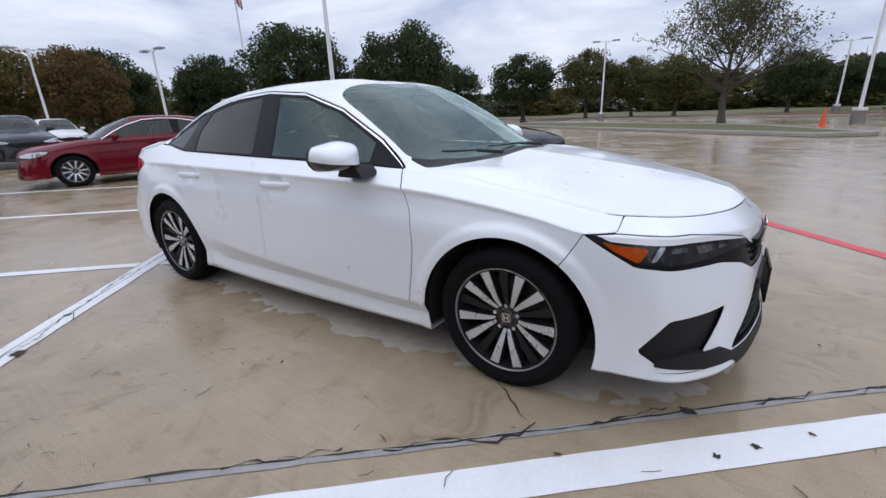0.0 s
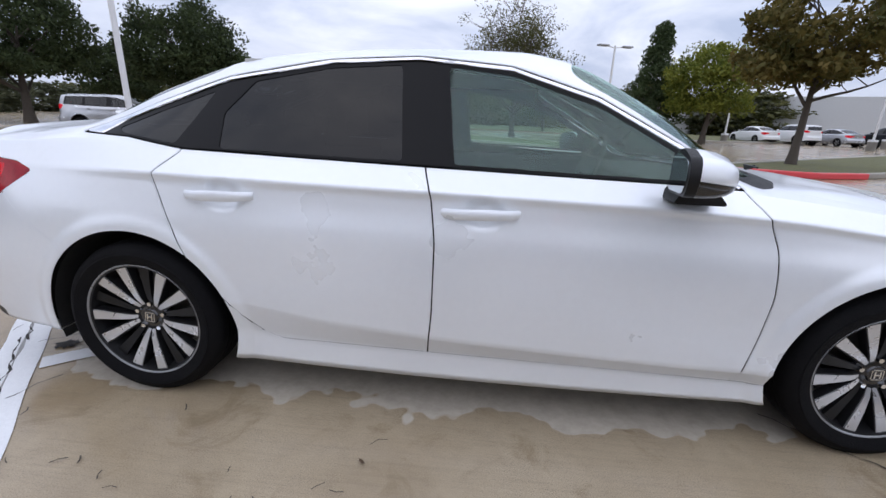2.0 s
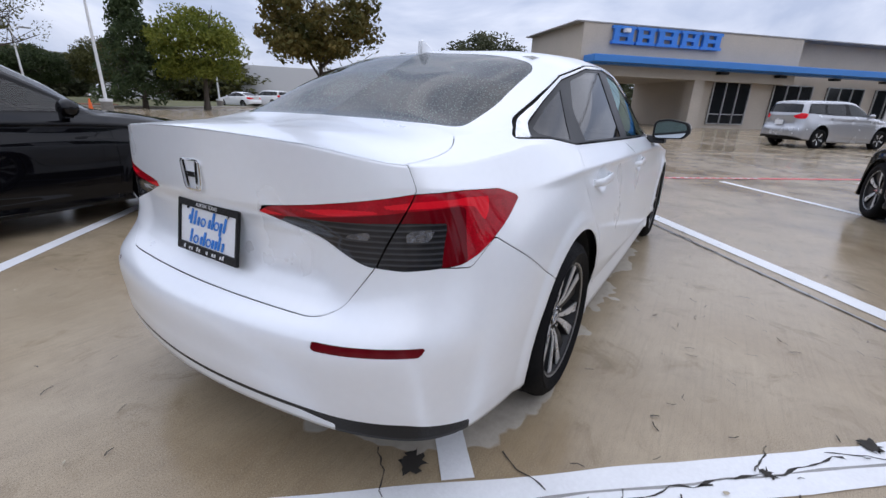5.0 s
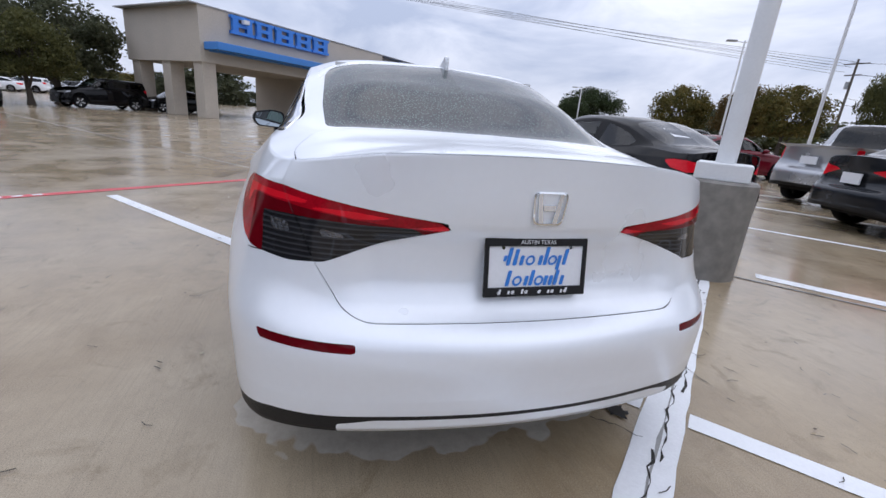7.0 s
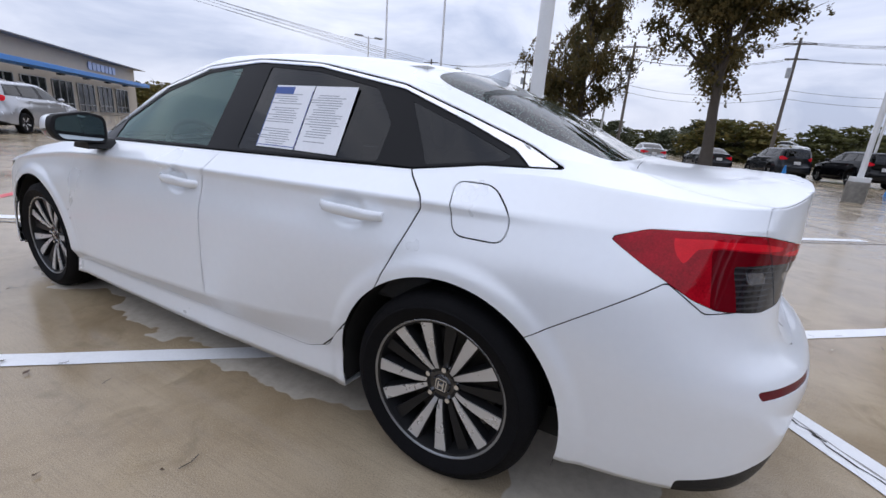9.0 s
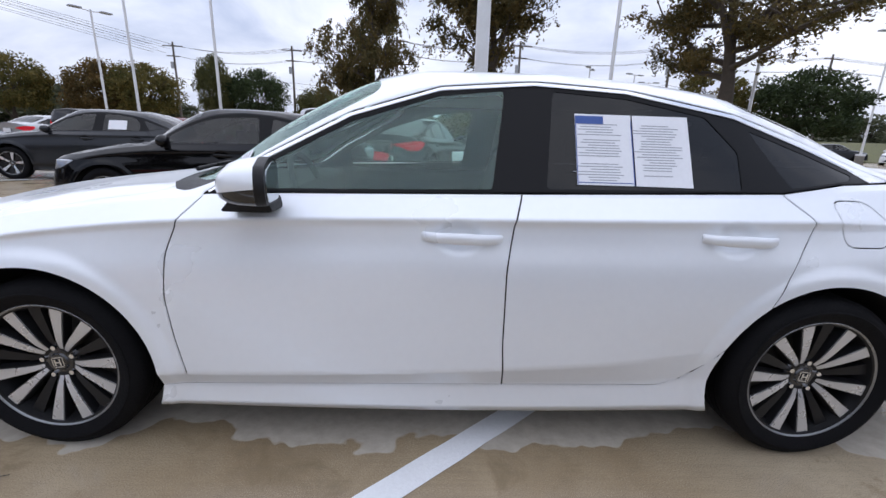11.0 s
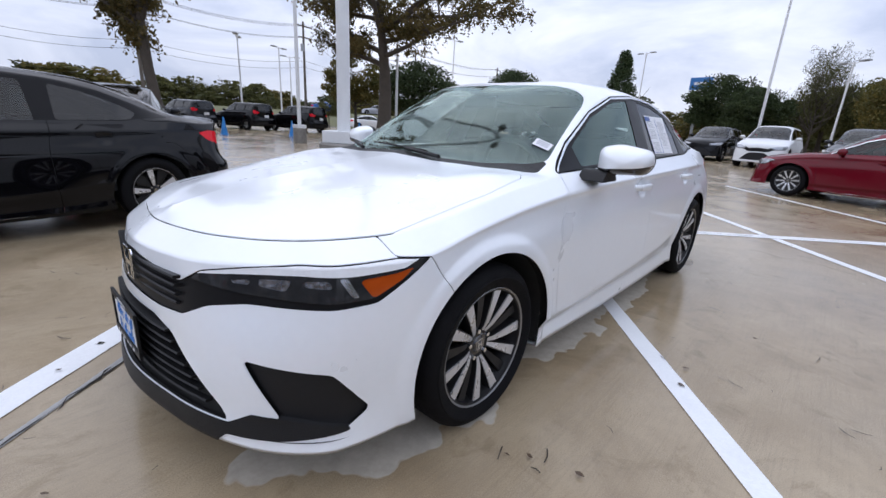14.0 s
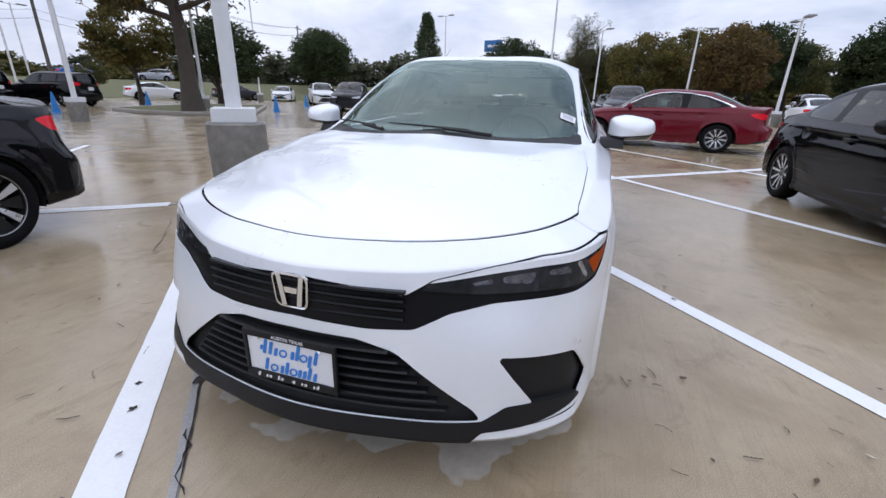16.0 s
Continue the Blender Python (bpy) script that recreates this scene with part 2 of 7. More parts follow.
def loft(rows, us, per, creases):
    """A grid of points from long curves (rows), each a list of (u, x, y, z). Rows named in creases keep a firm edge."""
    curves = [np.stack([pchip([k[0] for k in r], [k[c] for k in r], us, c != 2) for c in (1, 2, 3)], -1) for r in rows]
    C = np.stack(curves, 0)
    n = len(rows)
    out, vs = [], []
    for i in range(n - 1):
        p0, p1 = C[i], C[i + 1]
        seg = p1 - p0
        before = C[i] - C[i - 1] if i else seg
        after = C[i + 2] - C[i + 1] if i + 2 < n else seg
        ls, lb, la = (np.linalg.norm(q, axis=-1, keepdims=True) + 1e-6 for q in (seg, before, after))
        k0, k1 = (np.array(crease_at(creases, j, us))[:, None] for j in (i, i + 1))
        t0 = seg * k0 + (1 - k0) * (before / lb * ls + seg) / 2
        t1 = seg * k1 + (1 - k1) * (after / la * ls + seg) / 2
        steps = np.arange(per[i] + (1 if i == n - 2 else 0)) / per[i]
        for t in steps:
            out.append((1 + 2 * t) * (1 - t) ** 2 * p0 + t * (1 - t) ** 2 * t0 + t * t * (3 - 2 * t) * p1 + t * t * (t - 1) * t1)
            vs.append(i + t)
    return np.array(out), np.array(vs)


def grid_normals(G):
    du, dv = np.gradient(G, axis=1), np.gradient(G, axis=0)
    n = np.cross(dv, du)
    ln = np.linalg.norm(n, axis=-1, keepdims=True)
    n = n / np.maximum(ln, 1e-9)
    return n


def polygon_distance(pts, p):
    """Signed distance (inside below zero) from points p to a closed polygon."""
    pts = np.asarray(pts, float)
    best = np.full(len(p), 1e9)
    inside = np.zeros(len(p), bool)
    for a, b in zip(pts, np.roll(pts, -1, 0)):
        e, w = b - a, p - a
        t = np.clip((w @ e) / max(e @ e, 1e-12), 0, 1)
        best = np.minimum(best, np.linalg.norm(w - t[:, None] * e, axis=1))
        cond = (a[1] > p[:, 1]) != (b[1] > p[:, 1])
        with np.errstate(divide="ignore", invalid="ignore"):
            xc = a[0] + (p[:, 1] - a[1]) / (b[1] - a[1]) * e[0]
        inside ^= cond & (p[:, 0] < xc)
    return np.where(inside, -best, best)


def rounded(pts, r=0.02, n=4):
    """A polygon with its corners cut round."""
    out, m = [], len(pts)
    for i in range(m):
        a, b, c = (np.array(pts[k % m], float) for k in (i - 1, i, i + 1))
        la, lc = np.linalg.norm(a - b), np.linalg.norm(c - b)
        d = min(r, la * 0.45, lc * 0.45)
        p, q = b + (a - b) / la * d, b + (c - b) / lc * d
        for k in range(n + 1):
            t = k / n
            out.append(tuple((1 - t) ** 2 * p + 2 * t * (1 - t) * b + t * t * q))
    return out


class Skin:
    """Triangles of a body surface that can be cut along lines of equal distance. Columns: place, normal, u, row."""

    def __init__(self, P, T):
        self.P, self.T = P, T

    def split(self, F):
        """The part where F is below zero and the part where it is not, cut cleanly between."""
        P, T = self.P, self.T
        neg = F < 0
        cnt = neg[T].sum(1)
        inside, outside = [T[cnt == 3]], [T[cnt == 0]]
        mixed = T[(cnt == 1) | (cnt == 2)]
        if len(mixed):
            extra, cache, ins, outs, base = [], {}, [], [], len(P)

            def cut(i, j):
                key = (i, j) if i < j else (j, i)
                if key not in cache:
                    t = F[i] / (F[i] - F[j])
                    cache[key] = base + len(extra)
                    extra.append(P[i] + t * (P[j] - P[i]))
                return cache[key]

            for a, b, c in mixed.tolist():
                # turn so that a is alone on its side
                if neg[a] == neg[b]:
                    a, b, c = c, a, b
                elif neg[a] == neg[c]:
                    a, b, c = b, c, a
                ab, ac = cut(a, b), cut(a, c)
                one, two = [(a, ab, ac)], [(ab, b, c), (ab, c, ac)]
                if neg[a]:
                    ins += one
                    outs += two
                else:
                    outs += one
                    ins += two
            P = np.vstack([P, np.array(extra)])
            inside.append(np.array(ins, int).reshape(-1, 3))
            outside.append(np.array(outs, int).reshape(-1, 3))
        return Skin(P, np.vstack(inside)), Skin(P, np.vstack(outside))

    def tidy(self):
        used, inv = np.unique(self.T, return_inverse=True)
        return Skin(self.P[used], inv.reshape(-1, 3))

    def carve(self, field, gap=0.0):
        """Cuts out field(P) < 0, leaving a shut line 2 * gap wide. Returns the piece; the rest stays here."""
        F = field(self.P)
        piece, rest = self.split(F + gap)
        if gap:
            rest = rest.tidy()
            F = field(rest.P)
            _, rest = rest.split(F - gap)
        rest = rest.tidy()
        self.P, self.T = rest.P, rest.T
        return piece.tidy()


def mirrored(s):
    P = s.P.copy()
    P[:, 1] *= -1
    P[:, 4] *= -1
    return Skin(P, s.T[:, ::-1])


def joined(*skins):
    P, T, n = [], [], 0
    for s in skins:
        P.append(s.P)
        T.append(s.T + n)
        n += len(s.P)
    return Skin(np.vstack(P), np.vstack(T))


def skin_mesh(name, s, rim=0.012, lift=0.0):
    """A mesh from a skin, its open edges turned inwards so that it has an edge thickness."""
    P, T = s.P, s.T
    V, N = P[:, :3] + lift * P[:, 3:6], P[:, 3:6]
    if rim:
        e = np.vstack([T[:, [0, 1]], T[:, [1, 2]], T[:, [2, 0]]])
        key = np.sort(e, 1)
        _, first, count = np.unique(key[:, 0] * (len(P) + 1) + key[:, 1], return_index=True, return_counts=True)
        b = e[first[count == 1]]
        mid = np.abs(V[b].mean(1)[:, 1]) < 1e-3
        b = b[~mid]
        ids = np.unique(b)
        where = np.zeros(len(P), int)
        where[ids] = len(P) + np.arange(len(ids))
        V = np.vstack([V, V[ids] - rim * N[ids]])
        N = np.vstack([N, N[ids]])
        T = np.vstack([T, np.stack([b[:, 1], b[:, 0], where[b[:, 0]]], 1), np.stack([b[:, 1], where[b[:, 0]], where[b[:, 1]]], 1)])
    me = bpy.data.meshes.new(name)
    me.vertices.add(len(V))
    me.vertices.foreach_set("co", V.astype(np.float32).ravel())
    me.loops.add(len(T) * 3)
    me.loops.foreach_set("vertex_index", T.astype(np.int32).ravel())
    me.polygons.add(len(T))
    me.polygons.foreach_set("loop_start", np.arange(0, len(T) * 3, 3, dtype=np.int32))
    me.polygons.foreach_set("use_smooth", np.ones(len(T), bool))
    me.update(calc_edges=True)
    me.validate()
    if len(me.vertices) == len(N):
        me.normals_split_custom_set_from_vertices(N.astype(np.float32))
    return me


def skin_part(name, s, material, parent, label="", rim=0.012, lift=0.0):
    me = skin_mesh(name, s, rim, lift)
    me.materials.append(material)
    ob = new(name, me)
    ob.parent = parent
    if label:
        ob["label"] = label
    return ob


def body_skin(rows, nu, per, creases, bulge=None):
    """The left half of a lofted body as a Skin."""
    u0, u1 = rows[0][0][0], rows[0][-1][0]
    us = np.linspace(u0, u1, nu)
    G, vs = loft(rows, us, per, creases)
    if bulge is not None:
        G = bulge(G, us, vs)
    N = grid_normals(G)
    N[:, (0, -1), 1] = 0
    N /= np.maximum(np.linalg.norm(N, axis=-1, keepdims=True), 1e-9)
    nv = len(vs)
    U, Vv = np.meshgrid(us, vs)
    P = np.concatenate([G, N, U[..., None], Vv[..., None]], -1).reshape(-1, 8)
    i, j = np.meshgrid(np.arange(nv - 1), np.arange(nu - 1), indexing="ij")
    a = (i * nu + j).ravel()
    b, c, d = a + 1, a + nu + 1, a + nu
    T = np.vstack([np.stack([a, c, b], 1), np.stack([a, d, c], 1)])
    p = P[T][:, :, :3]
    area = np.linalg.norm(np.cross(p[:, 1] - p[:, 0], p[:, 2] - p[:, 0]), axis=1)
    return Skin(P, T[area > 1e-9])

# ---- ground ----
GA = radians(40.3)
GU, GN = Vector((math.cos(GA), math.sin(GA), 0)), Vector((-math.sin(GA), math.cos(GA), 0))


def lot(u, n, z=0.0):
    """A place on the lot from stall coordinates: u along the stall lines, n across them."""
    return GU * u + GN * n + Vector((0, 0, z))


def wet_concrete():
    """Rain-darkened concrete: mottled tan slab, glossy film of water, a dry ragged patch under the parked sedan."""
    m = bpy.data.materials.new("wet_concrete")
    m.use_nodes = True
    nt = m.node_tree
    b = nt.nodes["Principled BSDF"]
    L = nt.links.new
    tc = nt.nodes.new("ShaderNodeTexCoord")

    def noise_at(scale, detail=5.0, rough=.55, dist=0.0):
        n = node(nt, "ShaderNodeTexNoise", Scale=scale, Detail=detail, Roughness=rough, Distortion=dist)
        L(tc.outputs["Object"], n.inputs["Vector"])
        return n.outputs["Fac"]

    def ranged(src, a, c, lo=0.0, hi=1.0):
        r = nt.nodes.new("ShaderNodeMapRange")
        r.inputs["From Min"].default_value, r.inputs["From Max"].default_value = a, c
        r.inputs["To Min"].default_value, r.inputs["To Max"].default_value = lo, hi
        L(src, r.inputs["Value"])
        return r.outputs["Result"]

    def math_node(op, a, c):
        n = nt.nodes.new("ShaderNodeMath")
        n.operation = op
        for k, v in enumerate((a, c)):
            if isinstance(v, (int, float)):
                n.inputs[k].default_value = v
            else:
                L(v, n.inputs[k])
        return n.outputs[0]

    def blend(fac, a, c):
        n = nt.nodes.new("ShaderNodeMix")
        n.data_type = "RGBA"
        for key, v in (("Factor", fac), ("A", a), ("B", c)):
            if isinstance(v, tuple):
                n.inputs[key].default_value = (*v, 1)
            else:
                L(v, n.inputs[key])
        return n.outputs["Result"]

    big, mid, small, grit = noise_at(.35, 3), noise_at(1.7, 6, .6, .4), noise_at(14, 5, .7), noise_at(230, 3, .7)
    patchy = ranged(noise_at(.9, 4, .6), .38, .60, .30, 1.0)
    stain = ranged(noise_at(3.1, 6, .65, 1.2), .56, .70)
    col = blend(ranged(mid, .35, .68), (0.267, 0.198, 0.119), (0.403, 0.317, 0.205))
    col = blend(ranged(big, .42, .62), col, blend(ranged(mid, .3, .7), (0.333, 0.268, 0.183), (0.419, 0.346, 0.244)))
    col = blend(math_node("MULTIPLY", ranged(small, .45, .75), .24), col, (0.198, 0.161, 0.116))
    col = blend(math_node("MULTIPLY", ranged(grit, .51, .63), math_node("MULTIPLY", patchy, .46)), col, (0.094, 0.071, 0.047))
    col = blend(math_node("MULTIPLY", ranged(grit, .45, .35), math_node("MULTIPLY", patchy, .42)), col, (0.564, 0.496, 0.370))
    col = blend(math_node("MULTIPLY", stain, .55), col, (0.188, 0.139, 0.079))
    # faint broom marks across the slab
    turn = nt.nodes.new("ShaderNodeMapping")
    turn.inputs["Rotation"].default_value, turn.inputs["Scale"].default_value = (0, 0, -GA), (2.5, 75, 1)
    L(tc.outputs["Object"], turn.inputs["Vector"])
    broom = node(nt, "ShaderNodeTexNoise", Scale=1.0, Detail=4.0, Roughness=.6)
    L(turn.outputs["Vector"], broom.inputs["Vector"])
    col = blend(math_node("MULTIPLY", ranged(broom.outputs["Fac"], .48, .68), .17), col, (0.170, 0.138, 0.100))
    # dry patch under the car
    sep = nt.nodes.new("ShaderNodeSeparateXYZ")
    L(tc.outputs["Object"], sep.inputs[0])
    wob = math_node("ADD", math_node("MULTIPLY", ranged(noise_at(5.5, 2, .5), .3, .7, -1, 1), .055), math_node("MULTIPLY", ranged(noise_at(2.1, 3, .55), .3, .7, -1, 1), .13))
    dx = math_node("SUBTRACT", math_node("ABSOLUTE", math_node("SUBTRACT", sep.outputs["X"], .0), 0.0), 2.11)
    dy = math_node("SUBTRACT", math_node("ABSOLUTE", sep.outputs["Y"], 0.0), .812)
    cut = math_node("ADD", math_node("MULTIPLY", math_node("ADD", dx, dy), .707), .22)
    d = math_node("ADD", math_node("MAXIMUM", math_node("MAXIMUM", dx, dy), cut), wob)
    dry = ranged(d, .006, -.006)
    col = blend(dry, col, blend(ranged(small, .3, .7), (.36, .322, .265), (.48, .435, .365)))
    L(col, b.inputs["Base Color"])
    film = ranged(math_node("ADD", mid, math_node("MULTIPLY", big, .8)), .72, 1.06, .10, .22)
    rough = math_node("ADD", film, math_node("MULTIPLY", grit, .06))
    mixr = nt.nodes.new("ShaderNodeMix")
    L(dry, mixr.inputs["Factor"])
    L(rough, mixr.inputs["A"])
    mixr.inputs["B"].default_value = .75
    L(mixr.outputs["Result"], b.inputs["Roughness"])
    b.inputs["Specular IOR Level"].default_value = .34
    bn = node(nt, "ShaderNodeBump", Strength=.035, Distance=.005)
    L(math_node("ADD", math_node("MULTIPLY", small, .6), math_node("MULTIPLY", grit, .35)), bn.inputs["Height"])
    L(bn.outputs["Normal"], b.inputs["Normal"])
    return m


def paint_material(name, color, worn=.55):
    """Road paint, chipped through to the slab along a ragged noise."""
    m = mat(name, color, .42, var=.06, scale=5, bump=.2, bump_scale=120)
    return m


CONCRETE = wet_concrete()
LINEWHITE = paint_material("white_road_paint", (.78, .79, .80))
LINERED = paint_material("red_road_paint", (.62, .065, .075))
KERB = mat("kerb_concrete", (.33, .31, .275), .6, var=.2, scale=3, bump=.3)
GRASS = mat("lawn", (.105, .105, .040), .9, var=.5, scale=2.2, bump=.8, bump_scale=40)
MULCH = mat("bark_mulch", (.085, .06, .04), .95, var=.4, scale=8, bump=.9, bump_scale=30)
ASPHALT = mat("wet_asphalt", (.06, .06, .062), .3, var=.25, scale=1.5, bump=.3, bump_scale=90)
DARKCRACK = mat("crack_dirt", (.028, .024, .02), .8, var=.3, scale=30)
SEALANT = mat("joint_sealant", (.30, .295, .285), .55, var=.25, scale=9)

bm = bmesh.new()
bmesh.ops.create_grid(bm, x_segments=8, y_segments=8, size=900)
tagged(part("ground", bm, CONCRETE, None, smooth=False), "wet tan concrete slab of a car lot", "ground", kind="structure")


def flat_strip(name, a, b, width, material, label, z=.004, ragged=0.0, seed=1, group=""):
    """A strip of paint or filler from a to b with slightly uneven edges."""
    rng = random.Random(seed)
    a, b = Vector(a), Vector(b)
    d = (b - a).normalized()
    s = Vector((-d.y, d.x, 0))
    n = max(2, int((b - a).length / .12)) if ragged else 1
    bm = bmesh.new()
    rows = []
    for i in range(n + 1):
        p = a.lerp(b, i / n)
        o = [rng.uniform(-ragged, ragged) for _ in range(2)]
        rows.append((bm.verts.new(p + s * (width / 2 + o[0]) + Vector((0, 0, z))), bm.verts.new(p - s * (width / 2 + o[1]) + Vector((0, 0, z)))))
    for (p, q), (r, t) in zip(rows, rows[1:]):
        bm.faces.new((p, q, t, r))
    bmesh.ops.recalc_face_normals(bm, faces=bm.faces)
    return tagged(part(name, bm, material, None, smooth=False), label, "road marking", group, "structure")


def crack_line(name, a, b, width, wander, seed, material=DARKCRACK, z=.0055, step=.05, kink=.5):
    """A ragged crack that wanders along a line, thick and thin."""
    rng = random.Random(seed)
    a, b = Vector(a), Vector(b)
    d = (b - a).normalized()
    s = Vector((-d.y, d.x, 0))
    n = max(3, int((b - a).length / step))
    bm, off, prev = bmesh.new(), 0.0, None
    for i in range(n + 1):
        off = off * .86 + rng.uniform(-wander, wander) * kink
        w = width * (rng.random() ** 1.5 * .9 + .12)
        p = a.lerp(b, i / n) + s * off
        q = (bm.verts.new(p + s * w + Vector((0, 0, z))), bm.verts.new(p - s * w + Vector((0, 0, z))))
        if prev:
            bm.faces.new((prev[0], prev[1], q[1], q[0]))
        prev = q
    bmesh.ops.recalc_face_normals(bm, faces=bm.faces)
    return tagged(part(name, bm, material, None, smooth=False), "dark ragged crack in the slab", "crack", "cracks in the slab", "structure")


LBL = "white painted stall line on wet concrete"
SP = -2.13
for k, (n, w) in enumerate(((.71, .105), (-2.06, .145), (-4.82, .11), (-7.58, .11), (-10.34, .11), (3.45, .11), (6.2, .11), (8.95, .11))):
    far = 3.45
    if abs(n + 2.06) < .01:
        flat_strip("trim", lot(SP + .42, n), lot(far, n), w, LINEWHITE, LBL, ragged=.002, seed=k)
        flat_strip("trim", lot(SP - 5.6, n), lot(SP - .42, n), w, LINEWHITE, LBL, ragged=.002, seed=k + 40)
    else:
        flat_strip("trim", lot(SP + .092, n), lot(far, n), w, LINEWHITE, LBL, ragged=.002, seed=k)
        flat_strip("trim", lot(SP - 5.6, n), lot(SP - .092, n), w, LINEWHITE, LBL, ragged=.002, seed=k + 40)
# spine: two worn white bands with a cracked joint between them
for o, w in ((-.045, .072), (.040, .082)):
    flat_strip("trim", lot(SP + o, -1.72), lot(SP + o, 14), w, LINEWHITE, "worn white band along a cracked slab joint", ragged=.006, seed=int(90 + o * 100))
    flat_strip("trim", lot(SP + o, -14), lot(SP + o, -2.5), w, LINEWHITE, "worn white band along a cracked slab joint", ragged=.006, seed=int(190 + o * 100))
flat_strip("trim", lot(SP, -14), lot(SP, 14), .05, SEALANT, "pale joint filler", z=.0035, ragged=.003, seed=77)
for k in range(9):
    crack_line("trim", lot(SP + random.Random(k).uniform(-.05, .05), -1.75 + k * .55), lot(SP + random.Random(k + 5).uniform(-.06, .06), -1.15 + k * .55), .007, .028, k, step=.035)
for k, (u, n, du, dn) in enumerate(((SP + .02, .45, .16, .10), (SP + .0, .2, -.15, .13), (SP, -.3, .11, -.12), (SP + .05, .95, .2, .02))):
    crack_line("trim", lot(u, n), lot(u + du, n + dn), .004, .02, 60 + k, step=.025)
# long joints parallel to the stall lines, and the cross joints
for k, n in enumerate((-1.86, -7.4)):
    flat_strip("trim", lot(-30, n), lot(26, n), .032, SEALANT, "pale joint filler in the slab", z=.0035, ragged=.004, seed=k + 300)
    crack_line("trim", lot(-12, n + .006), lot(12, n + .006), .0055, .010, 400 + k, step=.06)
for k, (u0, u1) in enumerate(((-.62, -.20), (-.05, .55), (1.45, 1.75), (1.9, 2.2), (.75, 1.1))):
    crack_line("trim", lot(u0, -1.86), lot(u1, -1.83), .007, .035, 500 + k, step=.03)
for u in (9.5, -8.0, 15.5):
    flat_strip("trim", lot(u, -40), lot(u, 40), .022, mat("dark_joint", (.07, .065, .06), .6), "dark slab joint", z=.003)
crack_line("trim", lot(.52, -1.80), lot(.42, -1.25), .004, .03, 610)
crack_line("trim", lot(-1.5, -2.4), lot(-.6, -2.35), .004, .03, 612)
# red fire lane stripe with its small white marks
flat_strip("trim", lot(3.78, -40), lot(3.78, 40), .13, LINERED, "faded red fire lane stripe", ragged=.004, seed=5)
for k in range(28):
    n0 = 1.2 + k * .155 if k < 14 else -8 + k * .155
    flat_strip("trim", lot(3.78, n0), lot(3.78, n0 + .085), .06, LINEWHITE, "small white marks on the red stripe", z=.0075)
# dark spalls beside the joints
for k, (x, y, r) in enumerate(((-2.043, -.614, .058), (2.30, -.75, .020), (2.185, -.874, .016), (-1.42, -1.62, .03), (2.08, -.66, .03), (-1.05, -1.95, .045))):
    rng = random.Random(700 + k)
    bm = bmesh.new()
    vs = [bm.verts.new((x + r * (.35 + .9 * rng.random()) * math.cos(a), y + r * (.3 + .8 * rng.random()) * math.sin(a), .0075)) for a in np.linspace(0, 2 * math.pi, 23)[:-1]]
    bm.faces.new(vs)
    tagged(part("trim", bm, DARKCRACK, None, smooth=False), "dark broken spot in the slab", "crack", "cracks in the slab", "structure")


def slab(name, pts, z0, z1, material, label, category, edge=None):
    """A raised bed with a closed outline, and a kerb round it where edge is given."""
    bm = bmesh.new()
    prism(bm, pts, z1 - z0, Matrix.Translation((0, 0, z0)))
    bmesh.ops.recalc_face_normals(bm, faces=bm.faces)
    return tagged(part(name, bm, material, None, smooth=False), label, category, kind="structure")


def kerb_round(pts, w=.15, h=.15, material=KERB, label="grey concrete kerb", closed=True):
    m = len(pts)
    for i in range(m if closed else m - 1):
        a, b = Vector((*pts[i], 0)), Vector((*pts[(i + 1) % m], 0))
        d = b - a
        bm = bmesh.new()
        box(bm, 0, 0, h / 2, d.length + w * .5, w, h, Matrix.Translation((a + b) / 2) @ Matrix.Rotation(math.atan2(d.y, d.x), 4, "Z"))
        tagged(part("kerb", bm, material, None, smooth=False, bevel=.03), label, "kerb", kind="structure")


# lawn island with its tree beyond the fire lane, kerb painted red at its nose
isl = [(6.1, 10.6), (6.9, 9.7), (8.2, 9.3), (9.6, 9.7), (22, 16.6), (19.6, 21.0)]
slab("lawn_1", isl, 0, .12, GRASS, "green lawn island with fallen leaves", "lawn")
kerb_round(isl)
kerb_round([(6.05, 10.55), (6.85, 9.65), (8.2, 9.22), (9.65, 9.65)], .16, .155, LINERED, "kerb painted red", False)
# verges round the lot
strip = [(-14, 31), (-7.4, 25.3), (4.4, 15.8), (5.9, 16.4), (3.2, 23), (-6, 30.8), (-12.8, 35)]
slab("lawn_4", strip, 0, .12, GRASS, "strip of lawn between kerbs", "lawn")
kerb_round(strip)
slab("lawn_2", [(-70, 66), (-32, 53), (-13, 44), (4, 38), (14, 33), (40, 46), (40, 85), (-70, 115)], 0, .12, GRASS, "lawn verge with trees", "lawn")
kerb_round([(-70, 66), (-32, 53), (-13, 44), (4, 38), (14, 33), (40, 46)], closed=False)
BANK = 1.7


def bank(name, inner, outer, z0, z1, material, label, category):
    """A strip of ground between two arcs round the lot, rising from z0 to z1."""
    bm, prev = bmesh.new(), None
    for i in range(13):
        a = radians(-108 - 50 * i / 12)
        c, d = math.cos(a), math.sin(a)
        q = [bm.verts.new((3 + r * c, .7 + r * d, z)) for r, z in ((inner, z0), (outer, z1))]
        if prev:
            bm.faces.new((prev[0], prev[1], q[1], q[0]))
        prev = q
    bmesh.ops.recalc_face_normals(bm, faces=bm.faces)
    return tagged(part(name, bm, material, None, smooth=False), label, category, kind="structure")


